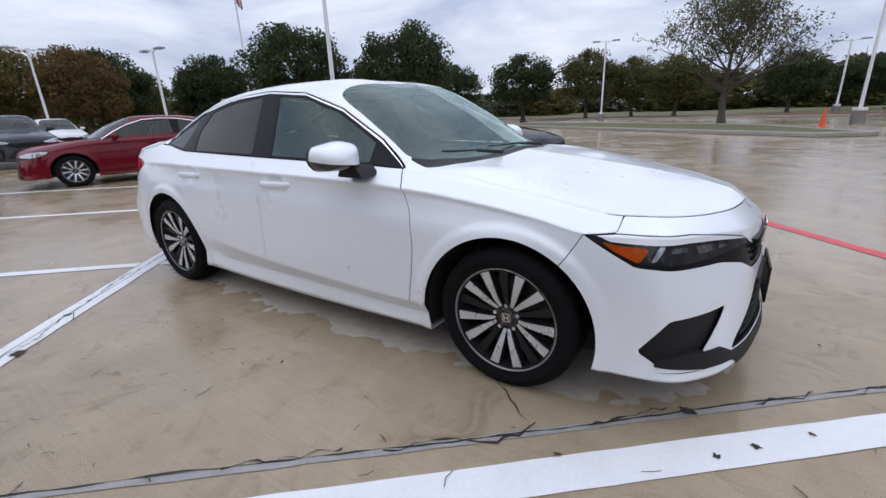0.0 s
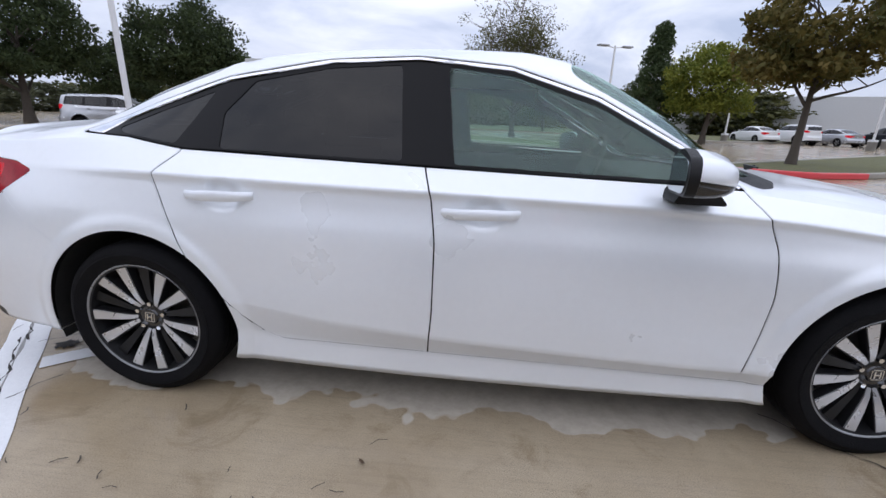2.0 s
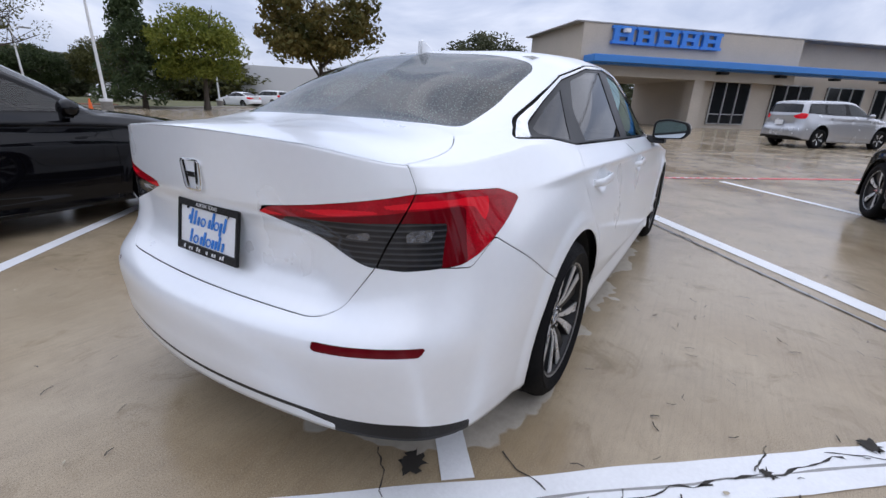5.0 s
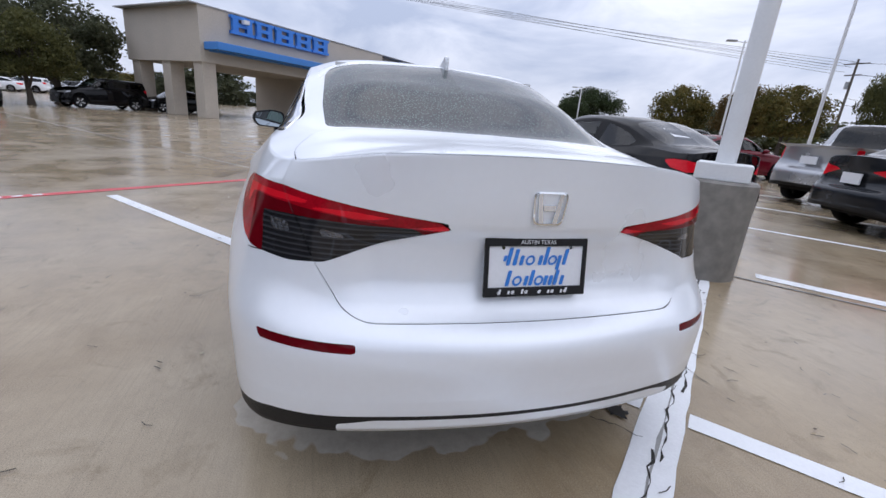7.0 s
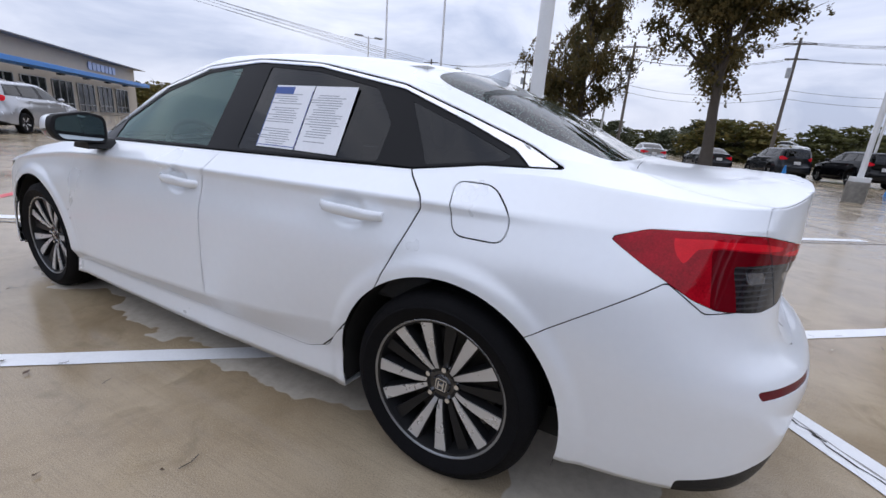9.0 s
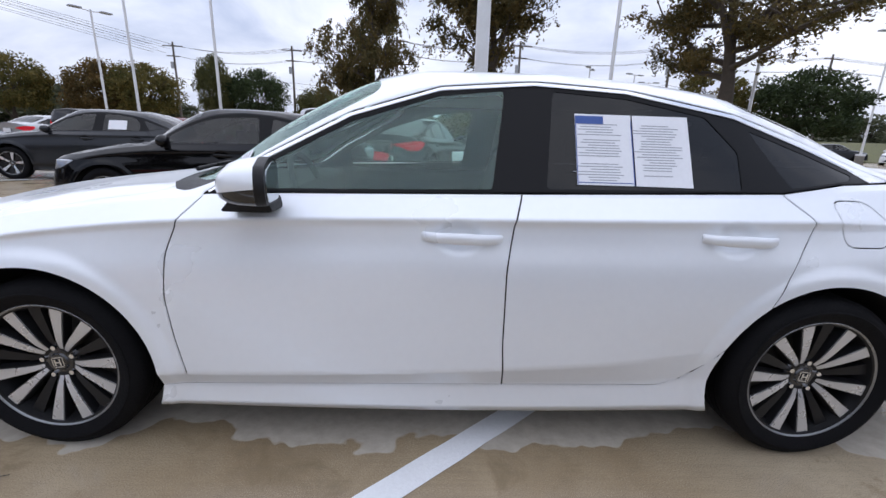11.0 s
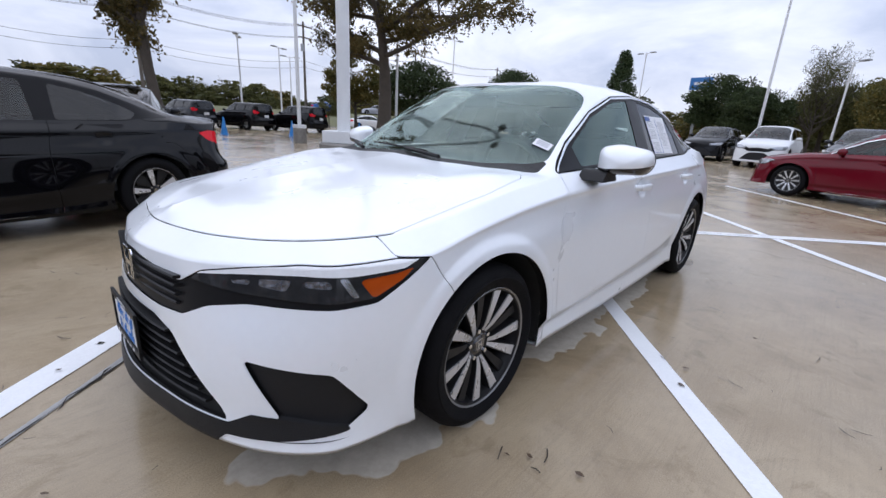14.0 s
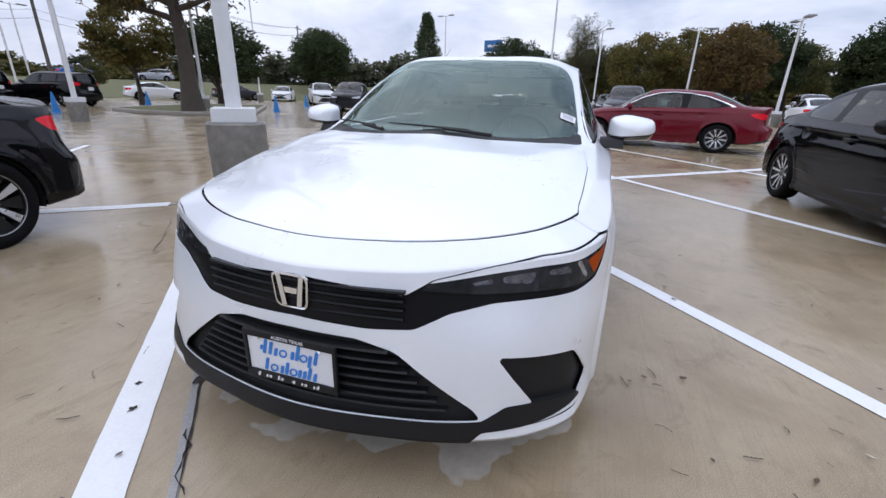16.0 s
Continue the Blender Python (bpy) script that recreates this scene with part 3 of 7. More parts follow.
bank("lawn_3", 50, 68, .02, BANK, GRASS, "grass bank below the road", "lawn")
bank("road", 68, 82, BANK, BANK, mat("pale_road", (.26, .255, .245), .5, var=.15, scale=.6), "pale concrete road along the top of the bank", "road")
bank("lawn_5", 82, 150, BANK, BANK + .4, GRASS, "grass beyond the road", "lawn")
slab("bed_1", [(-10.9, -17.8), (-11.1, -15.6), (-13.0, -13.6), (-20.6, -19.3), (-18.8, -22.6), (-11.8, -20.6)], 0, .14, GRASS, "leaf-strewn grass of a kerbed island", "lawn")
kerb_round([(-10.9, -17.8), (-11.1, -15.6), (-13.0, -13.6), (-20.6, -19.3), (-18.8, -22.6), (-11.8, -20.6)])
slab("bed_2", [(-3, -17.2), (9, -22.8), (8.0, -25.2), (-4, -19.6)], 0, .14, MULCH, "mulch bed of a kerbed island", "lawn")
kerb_round([(-3, -17.2), (9, -22.8), (8.0, -25.2), (-4, -19.6)])
slab("mulch_strip", [(-50, 61.5), (-31, 55), (-12, 46), (4, 40), (12, 36.5), (12.5, 38.5), (4.6, 42), (-11, 48.5), (-30, 57.5), (-49, 64)], .1, .16, mat("red_mulch", (.20, .06, .035), .9, var=.3), "strip of red mulch under the far trees", "lawn")


# ---- wheels ----
WHEELBLK = mat("wheel_black", (.010, .010, .011), .38, var=.1, scale=30, spec=.3)

def wheel_meshes(radius, width, rim_r, spokes, style):
    """Tyre and rim meshes with the axle along local y, outer face towards +y."""
    ax = Matrix.Rotation(radians(-90), 4, "X")
    h, R, r = width / 2, radius, rim_r
    tyre = bmesh.new()
    prof = [(r - 0.012, -h * 0.8), (r + 0.004, -h * 0.92), (r + 0.03, -h * 1.02), ((R + r) / 2, -h * 1.04), (R - 0.028, -h * 0.98), (R - 0.008, -h * 0.82), (R, -h * 0.62),
            (R, -h * 0.36), (R - 0.007, -h * 0.35), (R - 0.007, -h * 0.30), (R, -h * 0.29), (R, -h * 0.03), (R - 0.007, -h * 0.025), (R - 0.007, h * 0.025), (R, h * 0.03),
            (R, h * 0.29), (R - 0.007, h * 0.30), (R - 0.007, h * 0.35), (R, h * 0.36),
            (R, h * 0.62), (R - 0.008, h * 0.82), (R - 0.028, h * 0.98), (R - 0.04, h * 1.0), ((R + r) / 2, h * 1.04), (r + 0.034, h * 1.02), (r + 0.03, h * 1.0), (r + 0.004, h * 0.92), (r - 0.012, h * 0.8)]
    spun(tyre, prof, ax, 72)
    barrel = bmesh.new()
    spun(barrel, [(r - 0.004, -h * 0.9), (r + 0.004, -h * 0.88), (r - 0.012, -h * 0.7), (r - 0.03, -h * 0.4), (r - 0.03, h * 0.35), (r - 0.016, h * 0.66), (r - 0.012, h * 0.84), (r + 0.003, h * 0.90), (r + 0.005, h * 0.80)], ax, 72)
    lip = bmesh.new()
    spun(lip, [(r - 0.006, h * 0.87), (r - 0.004, h * 0.885), (r + 0.000, h * 0.905), (r + 0.003, h * 0.89)], ax, 72)
    disc = bmesh.new()
    spun(disc, [(0.001, -h * 0.05), (r * 0.72, -h * 0.05), (r * 0.72, -h * 0.16), (0.001, -h * 0.16)], ax, 40)
    face, back = bmesh.new(), bmesh.new()
    hub_z, rim_z = h * 0.52, h * 0.80

    def spoke(bm, a, hook, w0, w1, r0, r1, top, deep, taper=0.0, n=5):
        """One spoke: narrow and low at the hub, wide and proud at the rim, hooked a little sideways near the hub."""
        rows = []
        for i in range(n + 1):
            t = i / n
            aa = a + hook * (1 - t) ** 2
            c = Vector((math.cos(aa), math.sin(aa), 0))
            tn = Vector((-c.y, c.x, 0))
            rr, w = r0 + (r1 - r0) * t, w0 + (w1 - w0) * t ** .9
            z = hub_z + (rim_z - hub_z) * t ** .55
            rows.append([bm.verts.new(ax @ (c * rr + tn * (s * (w + e)) + Vector((0, 0, z + q)))) for s, e, q in ((-1, 0, top), (1, 0, top), (1, taper, -deep), (-1, taper, -deep))])
        for p, q in zip(rows, rows[1:]):
            for k in range(4):
                j = (k + 1) % 4
                bm.faces.new((p[k], p[j], q[j], q[k]))
        bm.faces.new(rows[0])
        bm.faces.new(rows[-1])

    step = 2 * math.pi / spokes
    for k in range(spokes):
        a = k * step + math.pi / 2 + style.get("turn", 0.0)
        vee, hook, web = style.get("vee", 0.0), 0.0, a + step / 2
        if vee:
            # spokes stand in pairs that close up towards the hub
            way = 1 if k % 2 else -1
            mid = (k // 2) * 2 * step + math.pi / 2
            a, hook, web = mid + way * vee, -way * .10, mid + way * step * .98
        spoke(face, a, hook, style.get("w0", 0.008), style.get("w1", 0.019), r * 0.235, r - 0.003, 0.001, 0.006)
        spoke(back, a, hook, style.get("w0", 0.008) + 0.003, style.get("w1", 0.019) + 0.004, r * 0.18, r - 0.003, -0.004, 0.034, 0.004)
        # recessed black web beside each spoke
        spoke(back, web, 0, 0.006, step * r * 0.13 if vee else step * r * 0.20, r * 0.2, r - 0.004, -0.030, 0.012)
    hub = bmesh.new()
    spun(hub, [(0.001, hub_z + 0.004), (0.030, hub_z + 0.004), (0.034, hub_z - 0.002), (0.062, hub_z - 0.006), (0.068, hub_z - 0.014), (0.068, hub_z - 0.045)], ax, 40)
    nut, cap = bmesh.new(), bmesh.new()
    tube(nut, ax @ Vector((0, 0, -0.02)), ax @ Vector((0, 0, 0.006)), 0.0100, 0.0085, 10)
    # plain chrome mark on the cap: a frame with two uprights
    for sx in (-1, 1):
        box(cap, sx * 0.009, hub_z + 0.006, 0, 0.005, 0.004, 0.026)
    for sz in (-1, 1):
        box(cap, 0, hub_z + 0.005, sz * 0.0185, 0.034, 0.003, 0.003)
    for sx in (-1, 1):
        box(cap, sx * 0.0185, hub_z + 0.005, 0, 0.003, 0.003, 0.034)
    box(cap, 0, hub_z + 0.006, 0, 0.014, 0.004, 0.005)

    def done(bm, name):
        me = bpy.data.meshes.new(name)
        bmesh.ops.recalc_face_normals(bm, faces=bm.faces)
        bm.to_mesh(me)
        bm.free()
        me.polygons.foreach_set("use_smooth", [True] * len(me.polygons))
        me.set_sharp_from_angle(angle=radians(32))
        return me

    out = {"tyre": (done(tyre, "tyre"), RUBBER), "barrel": (done(barrel, "barrel"), WHEELBLK), "rim_lip": (done(lip, "rim_lip"), mat("rim_edge", (.30, .305, .31), .3, .8, var=.1)), "brake_disc": (done(disc, "brake_disc"), mat("brake_iron", (0.12, 0.115, 0.11), 0.5, 0.8)),
           "spoke_face": (done(face, "spoke_face"), MACHINED), "rim": (done(back, "rim"), WHEELBLK), "hub": (done(hub, "hub"), GLOSSBLK), "lug_nut": (done(nut, "lug_nut"), CHROME), "cap_mark": (done(cap, "cap_mark"), CHROME)}
    for me, m in out.values():
        me.materials.append(m)
    out["hub_z"] = hub_z
    return out


def put_wheel(meshes, parent, x, y, z, turn=0.0, left=True):
    """A wheel part with its pieces, outer face away from the car's middle."""
    w = new("wheel", meshes["tyre"][0])
    w.parent = parent
    w.matrix_local = Matrix.Translation((x, y, z)) @ Matrix.Rotation(0 if left else math.pi, 4, "Z") @ Matrix.Rotation(turn, 4, "Y")
    for key, (me, _) in ((k, v) for k, v in meshes.items() if k != "hub_z"):
        for k in range(0 if key == "tyre" else 5 if key == "lug_nut" else 1):
            o = new(key, me)
            o.parent = w
            if key == "cap_mark":
                o["kind"] = "stuff"
            if key == "lug_nut":
                a = 2 * math.pi * (k + .5) / 5 - math.pi / 2
                o.location = (0.056 * math.cos(a), meshes["hub_z"], 0.056 * math.sin(a))
    return w


# ---- the white sedan ----
WB = 1.368
HERO = [
    # underside edge
    [(-2.78, -2.30, 0, .30), (-2.4, -2.22, .45, .29), (-2.05, -1.98, .70, .26), (-1.78, -1.75, .74, .24), (-1.37, -1.37, .74, .22), (-1.0, -1.0, .74, .185), (0, 0, .74, .165), (1.0, 1.0, .74, .18),
     (1.37, 1.37, .74, .20), (1.72, 1.70, .74, .20), (2.0, 1.93, .70, .20), (2.25, 2.08, .50, .19), (2.72, 2.20, 0, .19)],
    # bottom edge
    [(-2.78, -2.372, 0, .305), (-2.43, -2.312, .495, .295), (-2.2, -2.17, .755, .27), (-2.03, -2.02, .825, .255), (-1.78, -1.78, .858, .245), (-1.37, -1.37, .868, .22), (-1.0, -1.0, .866, .19), (0, 0, .866, .17),
     (1.0, 1.0, .866, .185), (1.37, 1.37, .870, .21), (1.72, 1.73, .872, .215), (1.97, 1.985, .825, .205), (2.17, 2.165, .64, .20), (2.42, 2.265, .36, .20), (2.72, 2.315, 0, .20)],
    # fold over the side skirt
    [(-2.78, -2.383, 0, .37), (-2.43, -2.322, .505, .355), (-2.2, -2.180, .756, .325), (-2.03, -2.024, .832, .315), (-1.78, -1.78, .866, .315), (-1.37, -1.37, .875, .30), (-1.05, -1.05, .868, .315), (-.95, -.95, .860, .31), (-.6, -.6, .858, .285), (0, 0, .858, .275),
     (.85, .85, .858, .265), (1.05, 1.05, .864, .265), (1.37, 1.37, .876, .265), (1.72, 1.725, .874, .262), (1.96, 1.97, .818, .250), (2.17, 2.158, .632, .243), (2.42, 2.26, .36, .238), (2.72, 2.31, 0, .236)],
    # lower crease
    [(-2.78, -2.388, 0, .41), (-2.43, -2.325, .51, .40), (-2.2, -2.185, .755, .39), (-2.03, -2.025, .835, .385), (-1.78, -1.78, .872, .40), (-1.37, -1.37, .884, .42), (-1.0, -1.0, .884, .43), (-.6, -.6, .893, .385), (0, 0, .896, .345),
     (.85, .85, .893, .32), (1.37, 1.37, .884, .33), (1.72, 1.72, .876, .32), (1.95, 1.96, .812, .30), (2.17, 2.15, .625, .285), (2.42, 2.255, .36, .275), (2.72, 2.305, 0, .27)],
    # middle of the doors, bumper ledge
    [(-2.78, -2.388, 0, .565), (-2.43, -2.322, .515, .56), (-2.2, -2.18, .752, .555), (-2.03, -2.02, .838, .555), (-1.78, -1.78, .878, .56), (-1.37, -1.37, .892, .58), (-1.0, -1.0, .893, .56), (0, 0, .895, .55),
     (.85, .85, .893, .53), (1.37, 1.37, .892, .55), (1.72, 1.72, .872, .52), (1.95, 1.95, .805, .50), (2.17, 2.135, .60, .475), (2.42, 2.235, .345, .47), (2.72, 2.275, 0, .47)],
    # below the shoulder, lower lamp line
    [(-2.78, -2.275, 0, .635), (-2.43, -2.245, .49, .645), (-2.2, -2.165, .675, .685), (-2.03, -2.035, .785, .725), (-1.78, -1.78, .856, .75), (-1.37, -1.37, .882, .76), (-1.0, -1.0, .886, .75), (0, 0, .890, .74),
     (.85, .85, .888, .72), (1.37, 1.37, .886, .70), (1.72, 1.72, .864, .65), (1.95, 1.94, .785, .635), (2.17, 2.105, .565, .61), (2.42, 2.215, .325, .60), (2.72, 2.262, 0, .60)],
    # shoulder crease, upper lamp line
    [(-2.78, -2.283, 0, .93), (-2.43, -2.238, .45, .935), (-2.2, -2.125, .672, .935), (-2.03, -2.0, .748, .925), (-1.78, -1.78, .796, .905), (-1.37, -1.37, .845, .908), (-1.0, -1.0, .862, .903), (-.24, -.24, .877, .892), (.34, .34, .877, .882),
     (.85, .85, .874, .862), (1.2, 1.2, .865, .828), (1.5, 1.5, .866, .785), (1.72, 1.71, .850, .742), (1.95, 1.93, .765, .735), (2.17, 2.085, .545, .715), (2.42, 2.195, .31, .700), (2.72, 2.240, 0, .692)],
    # belt line, front shut line, spoiler edge
    [(-2.78, -2.288, 0, 1.048), (-2.43, -2.242, .42, 1.032), (-2.2, -2.128, .648, .992), (-2.03, -1.99, .705, .988), (-1.78, -1.78, .742, 1.0), (-1.6, -1.6, .752, 1.012), (-1.2, -1.2, .786, .984), (-.26, -.26, .806, .963), (.58, .58, .802, .940),
     (.85, .85, .792, .925), (1.05, 1.05, .792, .905), (1.37, 1.37, .792, .862), (1.6, 1.59, .780, .822), (1.72, 1.70, .762, .802), (1.95, 1.90, .665, .785), (2.17, 2.05, .47, .768), (2.42, 2.135, .26, .762), (2.72, 2.170, 0, .758)],
    # roof rail, hood, deck
    [(-2.78, -2.280, 0, 1.052), (-2.43, -2.19, .29, 1.046), (-2.2, -2.08, .46, 1.03), (-2.03, -1.97, .55, 1.03), (-1.78, -1.78, .615, 1.045), (-1.55, -1.55, .672, 1.068), (-1.3, -1.3, .652, 1.165), (-1.04, -1.04, .635, 1.258), (-.64, -.64, .624, 1.328), (-.31, -.31, .620, 1.346), (.02, .02, .625, 1.320),
     (.33, .33, .652, 1.226), (.63, .63, .698, 1.068), (.80, .80, .742, .960), (.92, .93, .715, .934), (1.1, 1.1, .660, .934), (1.37, 1.37, .635, .898), (1.72, 1.67, .585, .845), (1.95, 1.84, .46, .826), (2.17, 1.98, .31, .812), (2.42, 2.08, .15, .795), (2.72, 2.150, 0, .772)],
    # roof edge
    [(-2.78, -2.272, 0, 1.054), (-2.43, -2.15, .16, 1.056), (-2.2, -2.06, .26, 1.052), (-2.03, -1.95, .36, 1.05), (-1.78, -1.78, .46, 1.068), (-1.37, -1.37, .485, 1.228), (-1.0, -1.0, .490, 1.335), (-.64, -.64, .49, 1.374), (-.3, -.3, .49, 1.387), (.05, .05, .49, 1.379),
     (.22, .22, .49, 1.350), (.6, .6, .495, 1.178), (.94, .94, .50, .972), (1.02, 1.02, .50, .950), (1.37, 1.37, .48, .915), (1.72, 1.60, .40, .878), (1.95, 1.78, .28, .855), (2.17, 1.93, .18, .835), (2.42, 2.04, .09, .812), (2.72, 2.130, 0, .785)],
    # centre line
    [(-2.78, -2.262, 0, 1.056), (-2.43, -2.11, 0, 1.060), (-2.2, -2.02, 0, 1.058), (-2.03, -1.93, 0, 1.062), (-1.80, -1.80, 0, 1.078), (-1.37, -1.37, 0, 1.266), (-1.1, -1.1, 0, 1.360), (-.7, -.7, 0, 1.400), (-.3, -.3, 0, 1.411), (.05, .05, 0, 1.402),
     (.28, .28, 0, 1.368), (.7, .7, 0, 1.186), (1.04, 1.04, 0, .985), (1.12, 1.12, 0, .962), (1.37, 1.37, 0, .930), (1.72, 1.56, 0, .905), (1.95, 1.73, 0, .880), (2.17, 1.89, 0, .852), (2.42, 2.01, 0, .825), (2.72, 2.110, 0, .797)],
]
HERO_PER = [3, 5, 6, 12, 14, 14, 9, 24, 12, 16]


def arch_bulge(G, us, vs):
    """A soft flare round both wheel openings and shallow cups behind the door pulls."""
    y = G[..., 1]
    side = smoothstep(0.55, 0.75, y)
    for cx in (WB, -WB):
        d = np.hypot(G[..., 0] - cx, G[..., 2] - 0.306)
        y = y + side * 0.010 * (1 - smoothstep(0.412, 0.460, d))
    # the flank is hollowed under the shoulder crease
    V, X = vs[:, None], G[..., 0]
    y = y - side * .011 * smoothstep(6.0, 5.82, V) * smoothstep(4.7, 5.55, V) * smoothstep(-1.75, -1.2, X) * smoothstep(1.75, 1.3, X)
    for cx, cz in ((-0.05, 0.828), (-0.985, 0.841)):
        d = np.hypot((G[..., 0] - cx) / 0.088, (G[..., 2] - cz) / 0.060)
        y = y - side * 0.017 * (1 - smoothstep(0.35, 1.0, d))
    G = G.copy()
    G[..., 1] = y
    # the lid falls back under a ledge above the plate
    z, back = G[..., 2], G[..., 0] < -2.0
    dip = smoothstep(.832, .815, z) * smoothstep(.60, .70, z) * smoothstep(.56, .44, np.abs(G[..., 1]))
    G[..., 0] = G[..., 0] + np.where(back, .020 * dip, 0)
    return G


def side(pts, r=0.02, rows=(-1, 7.999)):
    """A field over (u, z) for the flanks and ends of the body."""
    poly = rounded(pts, r)

    def field(P):
        d = polygon_distance(poly, P[:, [6, 2]])
        out = np.maximum(rows[0] - P[:, 7], P[:, 7] - rows[1]) * 0.05
        return np.maximum(d, out)
    return field


def top(pts, r=0.03, low=6.99):
    """A field over (x, y) for the upper surfaces."""
    poly = rounded(pts, r)

    def field(P):
        return np.maximum(polygon_distance(poly, P[:, [0, 1]]), (low - P[:, 7]) * 0.05)
    return field


def either(a, b):
    return lambda P: np.minimum(a(P), b(P))


def hero_fields():
    f = {}
    f["arch"] = lambda P: np.where(P[:, 1] > 0.45, np.minimum(np.hypot(P[:, 0] - WB, P[:, 2] - .306), np.hypot(P[:, 0] + WB, P[:, 2] - .306)) - .390, 1.0)
    f["hood"] = top([(1.10, -.3), (1.09, .3), (1.03, .55), (.965, .675), (1.04, .735), (1.3, .762), (1.55, .755), (1.70, .745), (1.80, .76), (2.4, .7), (2.4, -.3)], .03, 7.0)
    f["windshield"] = top([(.285, -.3), (.285, .3), (.235, .575), (.33, .615), (.60, .665), (.79, .70), (.86, .66), (.985, .50), (1.04, .3), (1.06, 0), (1.06, -.3)], .05, 7.9)
    f["cowl"] = top([(.80, -.3), (.80, .71), (.90, .722), (.955, .690), (1.035, .55), (1.095, .3), (1.105, 0), (1.105, -.3)], .01, 7.6)
    f["rear_window"] = top([(-1.125, -.3), (-1.125, .3), (-1.10, .535), (-1.16, .56), (-1.5, .575), (-1.745, .565), (-1.79, .40), (-1.80, 0), (-1.80, -.3)], .05, 7.9)
    lid_side = side([(-2.19, .93), (-2.28, .742), (-2.385, .632), (-2.45, .604), (-2.85, .604), (-2.85, 1.3), (-2.19, 1.3)], .03, (-1, 7.0))
    lid_top = top([(-2.6, -.3), (-2.6, .60), (-2.135, .645), (-2.0, .655), (-1.90, .64), (-1.80, .585), (-1.805, .3), (-1.815, -.3)], .04, 6.995)
    lid = either(lid_side, lid_top)
    # the line under the lid is closed up tighter than its sides
    f["trunk_lid"] = lambda P: lid(P) * np.where(P[:, 2] < .655, 1.3, 1.0)
    f["tail"] = side([(-1.785, .888), (-1.88, .918), (-2.04, .928), (-2.2, .925), (-2.62, .856), (-2.31, .742), (-2.2, .735), (-2.05, .745), (-1.99, .765)], .015)
    f["front_black"] = side([(1.684, .740), (1.80, .748), (2.05, .733), (2.33, .679), (2.415, .632), (2.52, .648), (2.85, .676), (2.85, .548), (2.52, .532), (2.40, .54), (2.30, .585), (2.18, .608), (1.98, .618), (1.86, .632)], .015)
    f["headlight"] = side([(1.695, .737), (1.80, .745), (2.05, .730), (2.33, .676), (2.37, .650), (2.2, .634), (1.99, .634), (1.87, .645)], .012)
    f["lower_grille"] = side([(2.85, .508), (2.55, .50), (2.45, .47), (2.26, .300), (2.24, .264), (2.85, .262)], .015)
    f["fog"] = side([(2.19, .458), (1.985, .436), (1.94, .385), (1.885, .318), (1.892, .305), (1.955, .262), (2.13, .258), (2.10, .30)], .012)
    f["lip"] = side([(2.85, .259), (2.24, .261), (2.17, .30), (2.08, .298), (1.96, .275), (1.93, .262), (2.1, .236), (2.24, .228), (2.30, .17), (2.34, .05), (2.85, .05)], .006)
    f["diffuser"] = side([(-2.85, .356), (-2.5, .352), (-2.42, .350), (-2.25, .335), (-2.06, .290), (-2.06, .15), (-2.85, .15)], .01)
    f["tail_strip"] = side([(-2.85, .343), (-2.47, .337), (-2.39, .318), (-2.40, .1), (-2.85, .1)], .01)
    f["reflector"] = side([(-2.195, .560), (-2.44, .565), (-2.44, .540), (-2.215, .535)], .008)
    f["dlo"] = side([(.815, .938), (.58, .950), (-.26, .970), (-1.17, .993), (-1.28, 1.008), (-1.40, 1.026), (-1.625, 1.036), (-1.50, 1.092), (-1.3, 1.166), (-1.04, 1.256), (-.64, 1.327), (-.31, 1.344), (.02, 1.317), (.33, 1.222), (.63, 1.066)], .006, (6.9, 8.2))
    f["dlo_in"] = side([(.800, .938), (.58, .948), (-.26, .968), (-1.17, .991), (-1.28, 1.006), (-1.40, 1.022), (-1.535, 1.030), (-1.47, 1.076), (-1.3, 1.145), (-1.04, 1.240), (-.64, 1.312), (-.31, 1.329), (.02, 1.302), (.33, 1.206), (.63, 1.049)], .006, (6.9, 8.2))
    f["glass_front"] = side([(.60, .962), (.60, 1.05), (.33, 1.192), (.03, 1.286), (-.205, 1.312), (-.160, .980)], .012, (6.9, 8.2))
    f["glass_rear"] = side([(-.345, .986), (-.375, 1.314), (-.64, 1.297), (-.93, 1.243), (-1.035, 1.125), (-1.03, 1.0)], .012, (6.9, 8.2))
    f["glass_quarter"] = side([(-1.21, 1.010), (-1.085, 1.203), (-1.30, 1.126), (-1.47, 1.058), (-1.45, 1.042)], .008, (6.9, 8.2))
    f["sill"] = side([(.97, .262), (.86, .262), (-.22, .276), (-.80, .285), (-.90, .32), (-.96, .40), (-.99, .43), (-1.2, .43), (-1.2, .05), (1.2, .05), (1.2, .262)], .02)
    f["front_door"] = side([(.86, .20), (.905, .45), (.922, .60), (.905, .76), (.862, .862), (.80, .945), (.80, 1.2), (-.26, 1.2), (-.262, .968), (-.232, .885), (-.212, .72), (-.215, .45), (-.235, .20)], .025, (-1, 7.35))
    f["rear_door"] = side([(-.235, .20), (-.215, .45), (-.212, .72), (-.232, .885), (-.262, .968), (-.26, 1.2), (-1.16, 1.2), (-1.165, .99), (-1.262, .905), (-1.21, .79), (-1.11, .57), (-.97, .41), (-.93, .36), (-.86, .30), (-.8, .20)], .03, (-1, 7.35))
    f["fuel"] = side([(-1.335, .975), (-1.46, .975), (-1.53, .90), (-1.525, .825), (-1.37, .825), (-1.35, .90)], .035)
